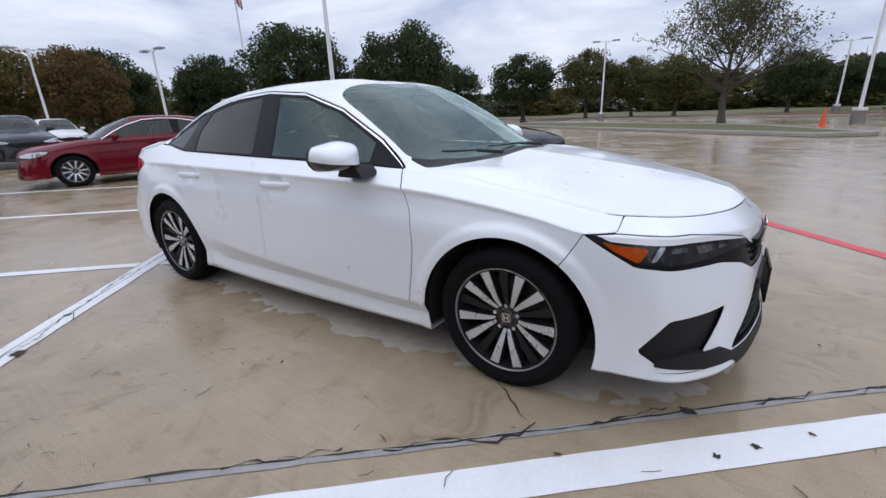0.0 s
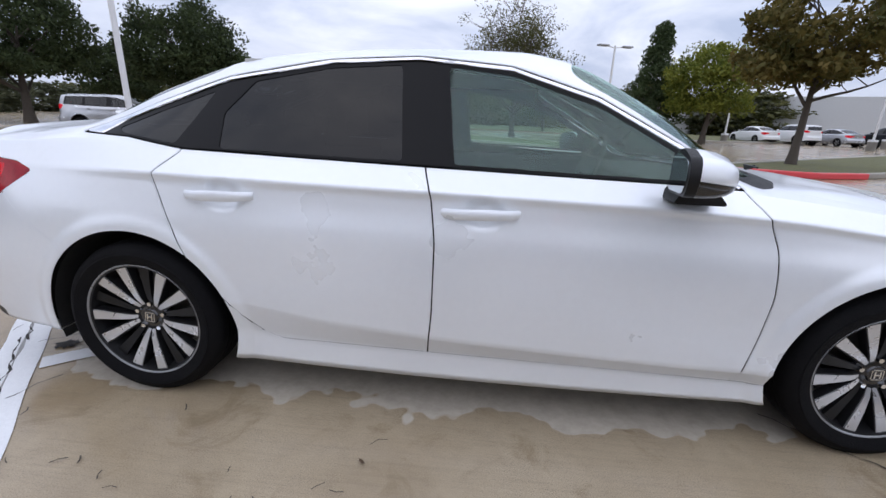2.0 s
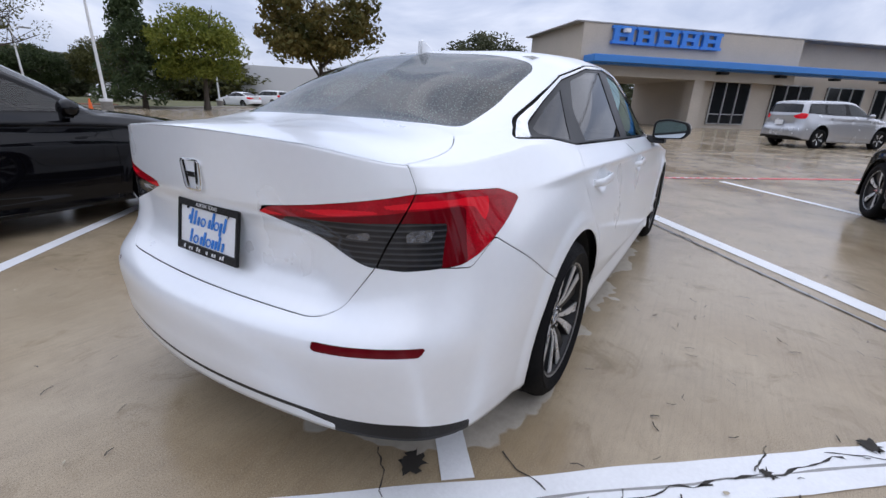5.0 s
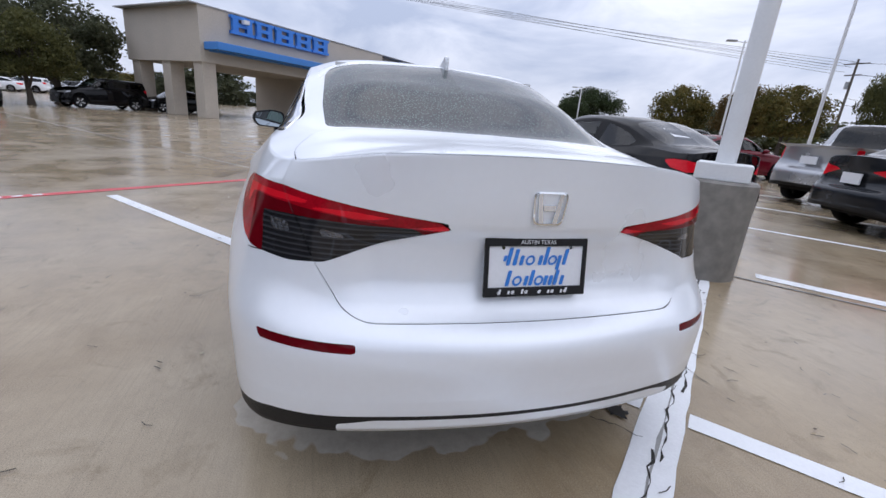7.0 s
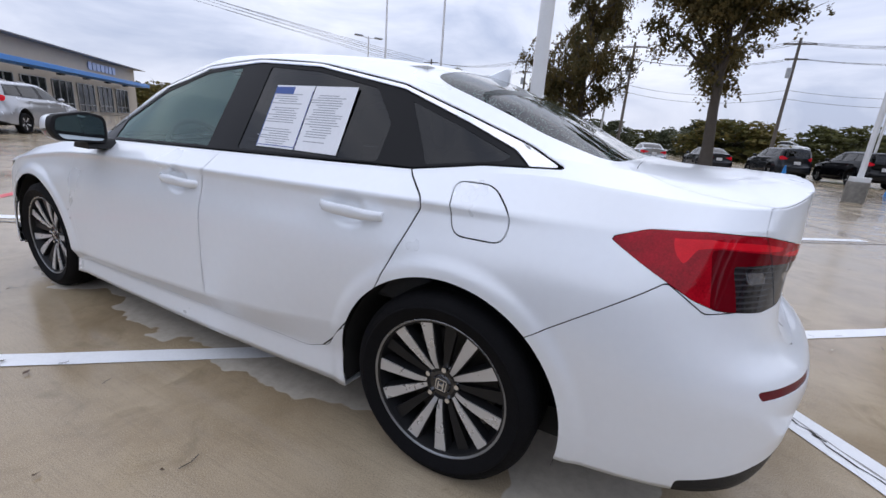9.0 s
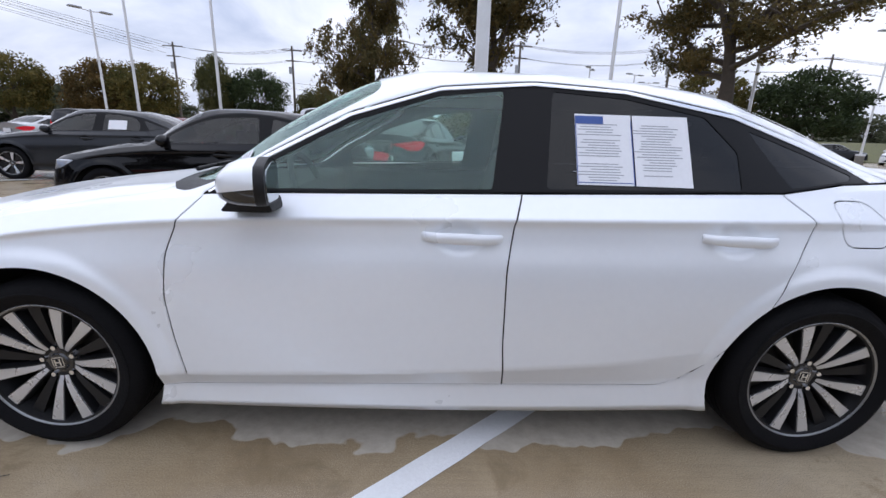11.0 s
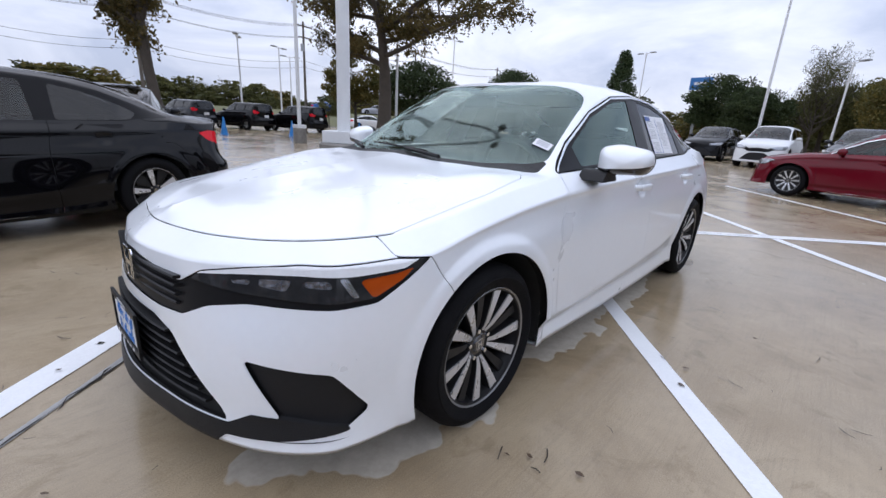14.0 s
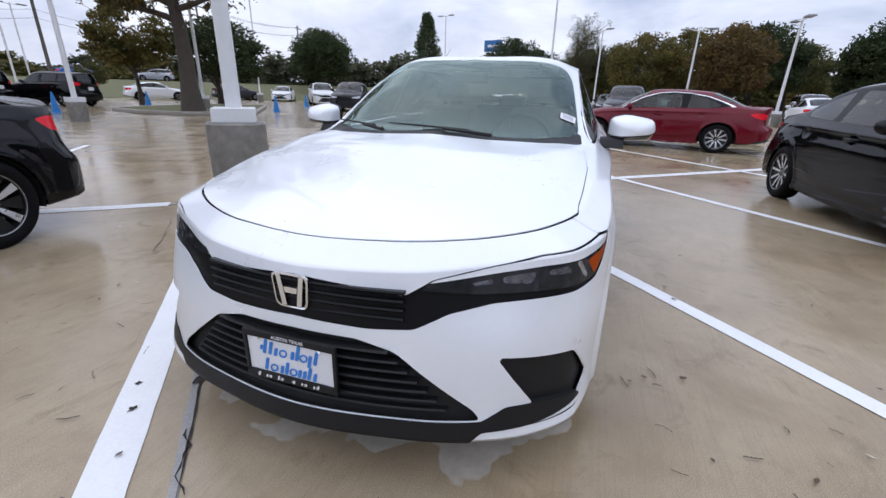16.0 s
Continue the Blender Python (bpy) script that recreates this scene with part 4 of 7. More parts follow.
    f["rear_bumper"] = side([(-1.60, .575), (-1.93, .80), (-2.02, .735), (-2.30, .76), (-2.9, .76), (-2.9, 0), (-1.4, 0)], .01)
    f["front_bumper"] = side([(1.58, .585), (1.685, .74), (1.80, .75), (1.86, .90), (2.9, .90), (2.9, 0), (1.3, 0)], .01, (-1, 7.0))
    return f


def ring_pattern(bm, cx, cy, cz, w, h, t, d, m):
    """A rounded rectangular frame w x h, bars t wide and d deep."""
    for sx in (-1, 1):
        box(bm, cx + sx * (w - t) / 2, cy, cz, t, d, h, m)
    for sz in (-1, 1):
        box(bm, cx, cy, cz + sz * (h - t) / 2, w - 2 * t, d, t, m)


def emblem(parent, m, size=0.1):
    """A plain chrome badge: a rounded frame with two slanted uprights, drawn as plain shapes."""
    bm = bmesh.new()
    w, h = size, size * 0.86
    outer = rounded([(-w * .5, h * .5), (w * .5, h * .5), (w * .42, -h * .5), (-w * .42, -h * .5)], size * .18, 6)
    inner = [(x * .90, y * .89) for x, y in outer]
    lev = []
    for pts, z in ((outer, 0), (outer, .004), (inner, .005), (inner, .0)):
        lev.append([bm.verts.new(m @ Vector((x, y, z))) for x, y in pts])
    for a, b in zip(lev, lev[1:]):
        for k in range(len(a)):
            j = (k + 1) % len(a)
            bm.faces.new((a[k], a[j], b[j], b[k]))
    for s in (-1, 1):
        prism(bm, [(s * w * .13, -h * .44), (s * w * .26, -h * .44), (s * w * .37, h * .44), (s * w * .25, h * .44)][::s], .004, m)
    prism(bm, [(-w * .16, -h * .07), (w * .16, -h * .07), (w * .18, h * .10), (-w * .18, h * .10)], .004, m)
    bmesh.ops.recalc_face_normals(bm, faces=bm.faces)
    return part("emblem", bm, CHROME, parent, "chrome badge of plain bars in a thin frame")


def text_mesh(body, size, m, parent, name, material, extrude=0.0004):
    cu = bpy.data.curves.new(name, "FONT")
    cu.body, cu.size, cu.align_x, cu.align_y, cu.extrude = body, size, "CENTER", "CENTER", extrude
    tmp = bpy.data.objects.new("tmp", cu)
    scene.collection.objects.link(tmp)
    bpy.context.view_layer.update()
    me = bpy.data.meshes.new_from_object(tmp.evaluated_get(bpy.context.evaluated_depsgraph_get()))
    bpy.data.objects.remove(tmp)
    me.transform(m)
    ob = part_mesh(name, me, material, parent, smooth=False)
    return ob


def licence_plate(parent, m):
    """A dealer plate: white sheet with two broad blue marks in a black frame. Local x right, y up, z out."""
    bm = bmesh.new()
    prism(bm, [(-.15, -.075), (.15, -.075), (.15, .075), (-.15, .075)], .003, m)
    plate = part("licence_plate", bm, PLATEWHITE, parent, "white dealer plate with blue marks", smooth=False)
    bm = bmesh.new()
    for x, y, w, h in ((0, .071, .318, .022), (0, -.069, .318, .026), (-.153, 0, .012, .13), (.153, 0, .012, .13)):
        box(bm, x, y, .004, w, h, .010, m)
    part("plate_frame", bm, BLACKPL, plate, "black plate frame", smooth=False, bevel=.002)
    text_mesh("AUSTIN TEXAS", .0165, m @ Matrix.Translation((0, .071, .0096)), plate, "frame_lettering", PLATEWHITE)
    # the dealer's mark, as plain slanted bars and loops
    bm = bmesh.new()

    def bar(bm, x, y0, y1, w, z=.0042):
        k = .24
        prism(bm, rounded([(x + y0 * k - w, y0), (x + y0 * k + w, y0), (x + y1 * k + w, y1), (x + y1 * k - w, y1)], w * .7, 3), .0012, m @ Matrix.Translation((0, 0, z)))

    def loop(bm, x, y, r, z=.0042, thick=.0062):
        ring = []
        for k in range(18):
            a = 2 * math.pi * k / 18
            c, d = math.cos(a), math.sin(a)
            ring.append([bm.verts.new(m @ Vector((x + q * c + .24 * (y + q * d), y + q * d, z + .0012))) for q in (r, r - thick)])
        for a, b in zip(ring, ring[1:] + ring[:1]):
            bm.faces.new((a[0], b[0], b[1], a[1]))

    for y, bars, loops in ((.006, ((-.092, 0, .050), (-.072, 0, .046), (-.052, 0, .028), (.006, 0, .028), (.022, 0, .052), (.066, -.014, .028), (.084, 0, .046)), (-.026, .044)),
                           (-.052, ((-.078, 0, .044), (-.022, 0, .028), (-.006, 0, .044), (.040, 0, .028), (.056, 0, .028), (.072, 0, .044), (.092, 0, .028)), (-.050, .018))):
        for x, a, b in bars:
            bar(bm, x, y + a, y + b, .0056)
        for x in loops:
            loop(bm, x, y + .014, .0145)
    bar(bm, -.104, .018, .034, .0045)
    bmesh.ops.recalc_face_normals(bm, faces=bm.faces)
    part("plate_mark", bm, PLATEBLUE, plate, "blue dealer mark", smooth=False)["kind"] = "stuff"
    bm = bmesh.new()
    for k in range(17):
        x = -.112 + k * .0138
        if k == 8:
            continue
        if k % 3 == 1:
            loop(bm, x, -.069, .0052, .0094, .0022)
        else:
            bar(bm, x + .016, -.0745, -.060 if k % 5 == 0 else -.0645, .0030, .0094)
    bmesh.ops.recalc_face_normals(bm, faces=bm.faces)
    part("frame_mark", bm, PLATEWHITE, plate, "white dealer mark on the frame", smooth=False)["kind"] = "stuff"
    for s in (-1, 1):
        bm = bmesh.new()
        tube(bm, m @ Vector((s * .105, .056, .003)), m @ Vector((s * .105, .056, .007)), .006, .005, 10)
        part("plate_screw", bm, CHROME, plate)
    return plate


def mirror(parent, s, paint):
    """A door mirror: painted cap over a black lower shell, foot and glass. s: +1 left, -1 right."""
    c = Vector((.575, s * .972, .998))
    place = Matrix.Translation(c) @ Matrix.Rotation(s * radians(11), 4, "Z")
    shape = rounded([(-.118, -.066), (.092, -.054), (.124, -.004), (.108, .054), (-.03, .078), (-.118, .058)], .034, 6)
    shape = [(y * s, z) for y, z in shape]
    bm, rings = bmesh.new(), []
    for x, k in ((.084, .10), (.080, .36), (.070, .60), (.052, .79), (.024, .93), (-.006, .985), (-.028, 1.0)):
        rings.append([bm.verts.new((x - .05 * abs(y) * k * k, y * k, z * k - .012 * (1 - k))) for y, z in shape])
    for a, b in zip(rings, rings[1:]):
        for k in range(len(a)):
            j = (k + 1) % len(a)
            bm.faces.new((a[k], a[j], b[j], b[k]))
    bm.faces.new(rings[0])
    low = bm.copy()
    bmesh.ops.bisect_plane(bm, geom=bm.verts[:] + bm.edges[:] + bm.faces[:], plane_co=(0, 0, -.018), plane_no=(0.10, -s * .10, 1), clear_inner=True)
    bmesh.ops.bisect_plane(low, geom=low.verts[:] + low.edges[:] + low.faces[:], plane_co=(0, 0, -.020), plane_no=(0.10, -s * .10, 1), clear_outer=True)
    for b in (bm, low):
        bmesh.ops.transform(b, matrix=place, verts=b.verts)
        bmesh.ops.recalc_face_normals(b, faces=b.faces)
    cap = part("door_mirror", bm, paint, parent, "door mirror with a painted cap and a black lower shell")
    part("lower_shell", low, GLOSSBLK, cap, "gloss black lower shell")
    bm, rings = bmesh.new(), []
    for x, k in ((-.027, .985), (-.029, 1.012), (-.048, 1.012), (-.056, .985), (-.057, .87)):
        rings.append([bm.verts.new((x - .05 * abs(y) * k * k, y * k, z * k)) for y, z in shape])
    for a, b in zip(rings, rings[1:]):
        for k in range(len(a)):
            j = (k + 1) % len(a)
            bm.faces.new((a[k], a[j], b[j], b[k]))
    bm.faces.new(rings[-1])
    bmesh.ops.transform(bm, matrix=place, verts=bm.verts)
    bmesh.ops.recalc_face_normals(bm, faces=bm.faces)
    part("mirror_bezel", bm, BLACKPL, cap, "black bezel round the glass")
    bm = bmesh.new()
    pts = [(y * .86, z * .84) for y, z in shape]
    prism(bm, pts, .004, place @ Matrix.Translation((-.0650, 0, 0)) @ Matrix(((0, 0, 1, 0), (1, 0, 0, 0), (0, 1, 0, 0), (0, 0, 0, 1))))
    bmesh.ops.recalc_face_normals(bm, faces=bm.faces)
    part("mirror_glass", bm, mat("mirror_glass", (.42, .46, .48), 0.02, 1.0, var=0), cap, "mirror glass")
    bm = bmesh.new()
    prism(bm, rounded([(.525, .905), (.69, .905), (.645, .955), (.555, .955)], .015, 3), .12, Matrix(((1, 0, 0, 0), (0, 0, s, s * .81), (0, 1, 0, 0), (0, 0, 0, 1))))
    bmesh.ops.recalc_face_normals(bm, faces=bm.faces)
    part("mirror_foot", bm, BLACKPL, cap, "black mirror foot")


def door_pull(parent, s, x0, x1, z, y, paint):
    """A body-coloured strap handle bowed out from the door."""
    bm = bmesh.new()
    n, ring = 12, 10
    rows = []
    for i in range(n + 1):
        t = i / n
        x = x0 + (x1 - x0) * t
        out = .030 * min(1, 4.5 * min(t, 1 - t)) ** .6 - .004
        hgt = .0195 * (0.75 + .25 * math.sin(math.pi * min(1, max(0, t))))
        rows.append([bm.verts.new((x, s * (y + out + .009 * math.cos(2 * math.pi * k / ring)), z + hgt * math.sin(2 * math.pi * k / ring) + .006 * (t - .5))) for k in range(ring)])
    for a, b in zip(rows, rows[1:]):
        for k in range(ring):
            j = (k + 1) % ring
            bm.faces.new((a[k], a[j], b[j], b[k]))
    bm.faces.new(rows[0])
    bm.faces.new(rows[-1])
    bmesh.ops.recalc_face_normals(bm, faces=bm.faces)
    part("door_handle", bm, paint, parent)


def seat(parent, x, y, back=True, name="seat", w=.50):
    bm = bmesh.new()
    box(bm, x, y, .50, .52, w, .16)
    sit = part(name, bm, FABRIC, parent, "grey fabric seat", bevel=.05)
    bm = bmesh.new()
    box(bm, 0, 0, .27, .15, w * .94, .54, Matrix.Translation((x - .26, y, .55)) @ Matrix.Rotation(radians(-20), 4, "Y"))
    part("backrest", bm, FABRIC, sit, bevel=.05)
    n = 1 if w < .6 else 3
    for k in range(n):
        bm = bmesh.new()
        yy = y if n == 1 else y + (k - 1) * .42
        box(bm, 0, 0, .66 if n == 1 else .56, .10, .26, .15, Matrix.Translation((x - .26, yy, .55)) @ Matrix.Rotation(radians(-18), 4, "Y"))
        part("headrest", bm, FABRIC, sit, bevel=.04)


def hero_car():
    car = thing("sedan_car", "clean white four-door sedan, wet from rain, parked on concrete", "car")
    f = hero_fields()
    base = body_skin(HERO, 560, HERO_PER, {1, 2, 3, 6, 7, 8}, arch_bulge)
    halves = []
    g = .0028
    for s in (1, -1):
        sk = Skin(base.P.copy(), base.T.copy())
        out = {}
        sk.carve(f["arch"])
        out["windshield"] = sk.carve(f["windshield"])
        out["cowl"] = sk.carve(f["cowl"])
        out["rear_window"] = sk.carve(f["rear_window"])
        out["hood"] = sk.carve(f["hood"], g * .6)
        out["tail"] = sk.carve(f["tail"], .001)
        out["reflector"] = sk.carve(f["reflector"])
        dlo = sk.carve(f["dlo"], .004)
        inside = dlo.carve(f["dlo_in"], .003)
        out["chrome_strip"] = dlo
        for k in ("glass_front", "glass_rear", "glass_quarter"):
            out[k] = inside.carve(f[k])
        out["window_trim"] = inside
        black = sk.carve(f["front_black"], .001)
        out["headlight"] = black.carve(f["headlight"])
        out["grille_surround"] = black
        out["lower_grille"] = sk.carve(f["lower_grille"])
        out["lip"] = sk.carve(f["lip"])
        out["fog"] = sk.carve(f["fog"])
        out["tail_strip"] = sk.carve(f["tail_strip"])
        out["diffuser"] = sk.carve(f["diffuser"])
        out["trunk_lid"] = sk.carve(f["trunk_lid"], g * .5)
        out["sill"] = sk.carve(f["sill"], .0018)
        out["front_door"] = sk.carve(f["front_door"], g)
        out["rear_door"] = sk.carve(f["rear_door"], g)
        if s > 0:
            out["fuel"] = sk.carve(f["fuel"], .0022)
        out["rear_bumper"] = sk.carve(f["rear_bumper"], .0018)
        out["front_bumper"] = sk.carve(f["front_bumper"], .0018)
        out["shell"] = sk
        halves.append({k: (v if s > 0 else mirrored(v)) for k, v in out.items()})
    L, R = halves
    # added near-black copy of the body, painting shade into the shut lines
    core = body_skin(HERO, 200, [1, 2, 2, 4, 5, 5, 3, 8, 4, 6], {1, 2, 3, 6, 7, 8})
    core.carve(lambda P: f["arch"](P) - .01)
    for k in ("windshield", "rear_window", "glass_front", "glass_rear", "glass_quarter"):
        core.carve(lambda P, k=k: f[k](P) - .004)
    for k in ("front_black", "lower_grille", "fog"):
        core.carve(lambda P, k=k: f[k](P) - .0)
    skin_part("gap_shade_shell", joined(core, mirrored(core)), INNER, car, "near-black shell added as painted shade behind the shut lines", 0, -.034)
    for key, name, m, label in (("shell", "body_shell", WHITE, ""), ("hood", "hood", WHITE, ""), ("trunk_lid", "trunk_lid", WHITE, "white trunk lid with a small spoiler"), ("rear_bumper", "rear_bumper", WHITE, ""), ("front_bumper", "front_bumper", WHITE, ""),
                                ("tail_strip", "bumper_strip", WHITE, ""), ("diffuser", "rear_diffuser", BLACKPL, "black lower bumper insert"), ("cowl", "cowl", BLACKPL, "black cowl under the windshield")):
        skin_part(name, joined(L[key], R[key]), m, car, label, .004)
    skin_part("windshield", joined(L["windshield"], R["windshield"]), WINDSHIELD, car, "windshield with rain drops", .004, -.002)
    skin_part("rear_window", joined(L["rear_window"], R["rear_window"]), REARPANE, car, "tinted rear window beaded with rain", .004, -.002)
    skin_part("grille_surround", joined(L["grille_surround"], R["grille_surround"]), TRIMBLK, car, "black grille surround", .012, -.008)
    skin_part("front_lip", joined(L["lip"], R["lip"]), BLACKPL, car, "black front lip", .02, .004)
    skin_part("lower_grille", joined(L["lower_grille"], R["lower_grille"]), INNER, car, "black lower grille", .04, -.03)
    for s, H in ((1, L), (-1, R)):
        fd = skin_part("front_door", H["front_door"], WHITE, car, "", .004)
        rd = skin_part("rear_door", H["rear_door"], WHITE, car, "", .004)
        skin_part("side_skirt", H["sill"], WHITE, car, "", .004)
        skin_part("window_trim", H["window_trim"], TRIMBLK, car, "black window surround", .008, -.003)
        skin_part("window_moulding", H["chrome_strip"], CHROME, car, "chrome window moulding", .006, .002)
        skin_part("side_window", H["glass_front"], PANE, car, "lightly tinted front window", .004, -.006)
        skin_part("side_window", H["glass_rear"], PANEDARK, car, "dark tinted rear window", .004, -.006)
        skin_part("side_window", H["glass_quarter"], PANEDARK, car, "dark tinted quarter window", .004, -.005)
        if s > 0:
            skin_part("fuel_flap", H["fuel"], WHITE, car)
        skin_part("reflector", H["reflector"], REDDARK, car, "dark red bumper reflector", .006, -.004)
        skin_part("fog_bezel", H["fog"], BLACKPL, car, "black fog lamp recess", .03, -.016)
        # lamps cut into their coloured pieces
        tail = H["tail"]
        t2 = Skin(tail.P.copy(), tail.T.copy())
        lid_half = t2.carve(side([(-2.183, .96), (-2.19, .93), (-2.28, .742), (-2.32, .68), (-2.9, .68), (-2.9, 1.0)], .004), .0028)
        strip_poly = [(-1.94, .904), (-2.04, .911), (-2.2, .906), (-2.60, .853), (-2.585, .840), (-2.2, .887), (-2.06, .893), (-2.0, .884), (-1.965, .845), (-1.945, .87)]
        for piece, clear_poly in ((t2, [(-2.125, .838), (-2.20, .835), (-2.205, .808), (-2.135, .808)]), (lid_half, [(-2.30, .832), (-2.42, .828), (-2.42, .812), (-2.30, .808)])):
            low = piece.carve(side([(-2.09, .852), (-2.20, .856), (-2.52, .846), (-2.7, .70), (-2.105, .70)], .01))
            clear = low.carve(side(clear_poly, .006))
            bright = piece.carve(side(strip_poly, .004))
            band = piece.carve(side([(-2.035, .884), (-2.06, .890), (-2.2, .884), (-2.58, .838), (-2.5, .80), (-2.05, .69), (-2.03, .76)], .008))
            lamp = skin_part("taillight", piece, TAILRED, car, "red and smoked taillight", .012, .001)
            skin_part("light_strip", bright, REDLENS, lamp, "bright red light strip", .006, .001)
            skin_part("maroon_lens", band, REDDARK, lamp, "dark maroon lens", .006, .001)
            skin_part("smoked_lens", low, TAILSMOKE, lamp, "smoked clear lens", .01, -.001)
            skin_part("reverse_lens", clear, LAMPDETAIL, lamp, "clear reversing lens", .004, -.001)
        head = H["headlight"]
        h2 = Skin(head.P.copy(), head.T.copy())
        amber = h2.carve(side([(1.742, .722), (1.80, .709), (1.888, .700), (1.905, .694), (1.875, .650), (1.845, .646)], .006))
        drl = h2.carve(side([(1.70, .755), (1.80, .755), (2.05, .74), (2.40, .69), (2.40, .662), (2.05, .704), (1.92, .708), (1.78, .720)], .004))
        blade = h2.carve(side([(1.938, .704), (1.962, .702), (1.928, .650), (1.908, .650)], .003))
        cores = [h2.carve(side(q, .008)) for q in ([(1.985, .696), (2.045, .691), (2.045, .674), (1.978, .674)], [(2.068, .690), (2.150, .680), (2.150, .660), (2.085, .656)], [(2.172, .676), (2.235, .666), (2.225, .658), (2.172, .660)])]
        lamp = skin_part("headlight", h2, SMOKE, car, "clear headlight with a black housing", .012, -.001)
        skin_part("turn_signal", amber, AMBER, lamp, "amber turn signal", .008, -.003)
        skin_part("light_strip", drl, mat("light_strip", (.78, .80, .82), .15, coat=1.0, var=.05), lamp, "white light strip", .006, .0)
        skin_part("light_blade", blade, LAMPCORE, lamp, "upright chrome light blade", .006, -.002)
        for q in cores:
            skin_part("projector", q, LAMPDETAIL, lamp, "dark chrome projector", .006, -.004)
        mirror(car, s, WHITE)
        door_pull(fd, s, -.195, .075, .828, .868, WHITE)
        door_pull(rd, s, -1.125, -.865, .842, .864, WHITE)
    # slats of both grilles, each bowed with the nose
    def slat(z, w, nose, bow, tall, drop, material, label):
        bm = bmesh.new()
        prev = None
        for i in range(21):
            y = -w + 2 * w * i / 20
            x = nose - bow * y * y
            q = [bm.verts.new(p) for p in ((x, y, z), (x + .004, y, z + tall * .5), (x, y, z + tall), (x - .03, y, z + tall - drop), (x - .03, y, z - drop))]
            if prev:
                for k in range(5):
                    bm.faces.new((prev[k], q[k], q[(k + 1) % 5], prev[(k + 1) % 5]))
            else:
                bm.faces.new(q)
            prev = q
        bm.faces.new(prev)
        bmesh.ops.recalc_face_normals(bm, faces=bm.faces)
        part("grille_slat", bm, material, car, label)

    for k in range(4):
        slat(.562 + k * .027, .33, 2.254, .30, .010, .004, TRIMBLK, "satin black grille slat")
    for k in range(7):
        slat(.284 + k * .0305, .46 - .0275 * k, 2.282, .33, .009, 0, BLACKPL, "black lower grille slat")
    front = Matrix(((0, 0, 1, 2.262), (1, 0, 0, 0), (0, 1, 0, .618), (0, 0, 0, 1)))
    emblem(car, front, .125)
    rear = Matrix(((0, 0, -1, -2.283), (-1, 0, 0, 0), (0, 1, 0, .915), (0, 0, 0, 1)))
    emblem(car, rear @ Matrix.Rotation(radians(0), 4, "X"), .105)
    licence_plate(car, Matrix(((0, 0, 1, 2.296), (1, 0, 0, 0), (0, 1, 0, .405), (0, 0, 0, 1))) @ Matrix.Rotation(radians(0), 4, "X"))
    licence_plate(car, Matrix(((0, 0, -1, -2.262), (-1, 0, 0, 0), (0, 1, 0, .742), (0, 0, 0, 1))) @ Matrix.Rotation(radians(-10), 4, "X"))
    # antenna fin
    bm = bmesh.new()
    prism(bm, [(0, 0), (.17, .012), (.08, .044), (.018, .070), (0, .066)], .02, Matrix(((1, 0, 0, -1.17), (0, 0, 1, -.01), (0, 1, 0, 1.335), (0, 0, 0, 1))))
    bmesh.ops.recalc_face_normals(bm, faces=bm.faces)
    part("antenna_fin", bm, WHITE, car, bevel=.006)
    # wipers
    for y0, y1 in ((.30, -.28), (-.28, -.62)):
        bm = bmesh.new()
        a, b = Vector((1.09 - .1 * y0 * y0, y0, .972)), Vector((1.045 - .25 * y1 * y1, y1, .985))
        tube(bm, a, a.lerp(b, .45) + Vector((0, 0, .012)), .010, .007, 8)
        tube(bm, a.lerp(b, .2) + Vector((-.022, 0, .014)), b + Vector((-.022, 0, .016)), .005, .004, 6)
        part("wiper", bm, BLACKPL, car, "black wiper")
    # wheel wells, underside and cabin
    for cx in (WB, -WB):
        for s in (-1, 1):
            bm = bmesh.new()
            ax = Matrix(((1, 0, 0, cx), (0, 0, s, s * .50), (0, 1, 0, .306), (0, 0, 0, 1)))
            spun(bm, [(.001, .0), (.393, .0), (.393, .362)], ax, 40)
            bmesh.ops.bisect_plane(bm, geom=bm.verts[:] + bm.edges[:] + bm.faces[:], plane_co=(0, 0, .205), plane_no=(0, 0, 1), clear_inner=True)
            part("wheel_liner", bm, INNER, car, "black wheel liner")
    bm = bmesh.new()
    box(bm, 0, 0, .24, 4.1, 1.40, .10)
    box(bm, 0, 0, .45, 1.9, 1.60, .30)
    part("underbody", bm, INNER, car, "dark underbody")
    bm = bmesh.new()
    box(bm, .86, 0, .80, .45, 1.42, .22)
    box(bm, -1.45, 0, .93, .55, 1.25, .10)
    box(bm, .30, 0, .58, .9, .24, .28)
    for s in (-1, 1):
        box(bm, -.25, s * .745, .72, 2.0, .05, .40)
    part("cabin_trim", bm, CABIN, car, "dark dashboard and door linings", bevel=.03)
    bm = bmesh.new()
    box(bm, -.42, 0, 1.325, 1.25, 1.02, .02)
    part("headliner", bm, mat("headliner", (.55, .55, .54), .9), car, "grey headliner")
    for y in (.37, -.37):
        seat(car, .02, y)
    seat(car, -.80, 0, name="rear_seat", w=1.25)
    bm = bmesh.new()
    ax = Matrix.Translation((.56, .37, .89)) @ Matrix.Rotation(radians(-68), 4, "Y")
    spun(bm, [(.180 + .014 * math.cos(a), .014 * math.sin(a)) for a in np.linspace(0, 2 * math.pi, 9)[:-1]], ax, 32, True)
    box(bm, 0, 0, 0, .10, .34, .03, ax)
    part("steering_wheel", bm, CABIN, car)
    bm = bmesh.new()
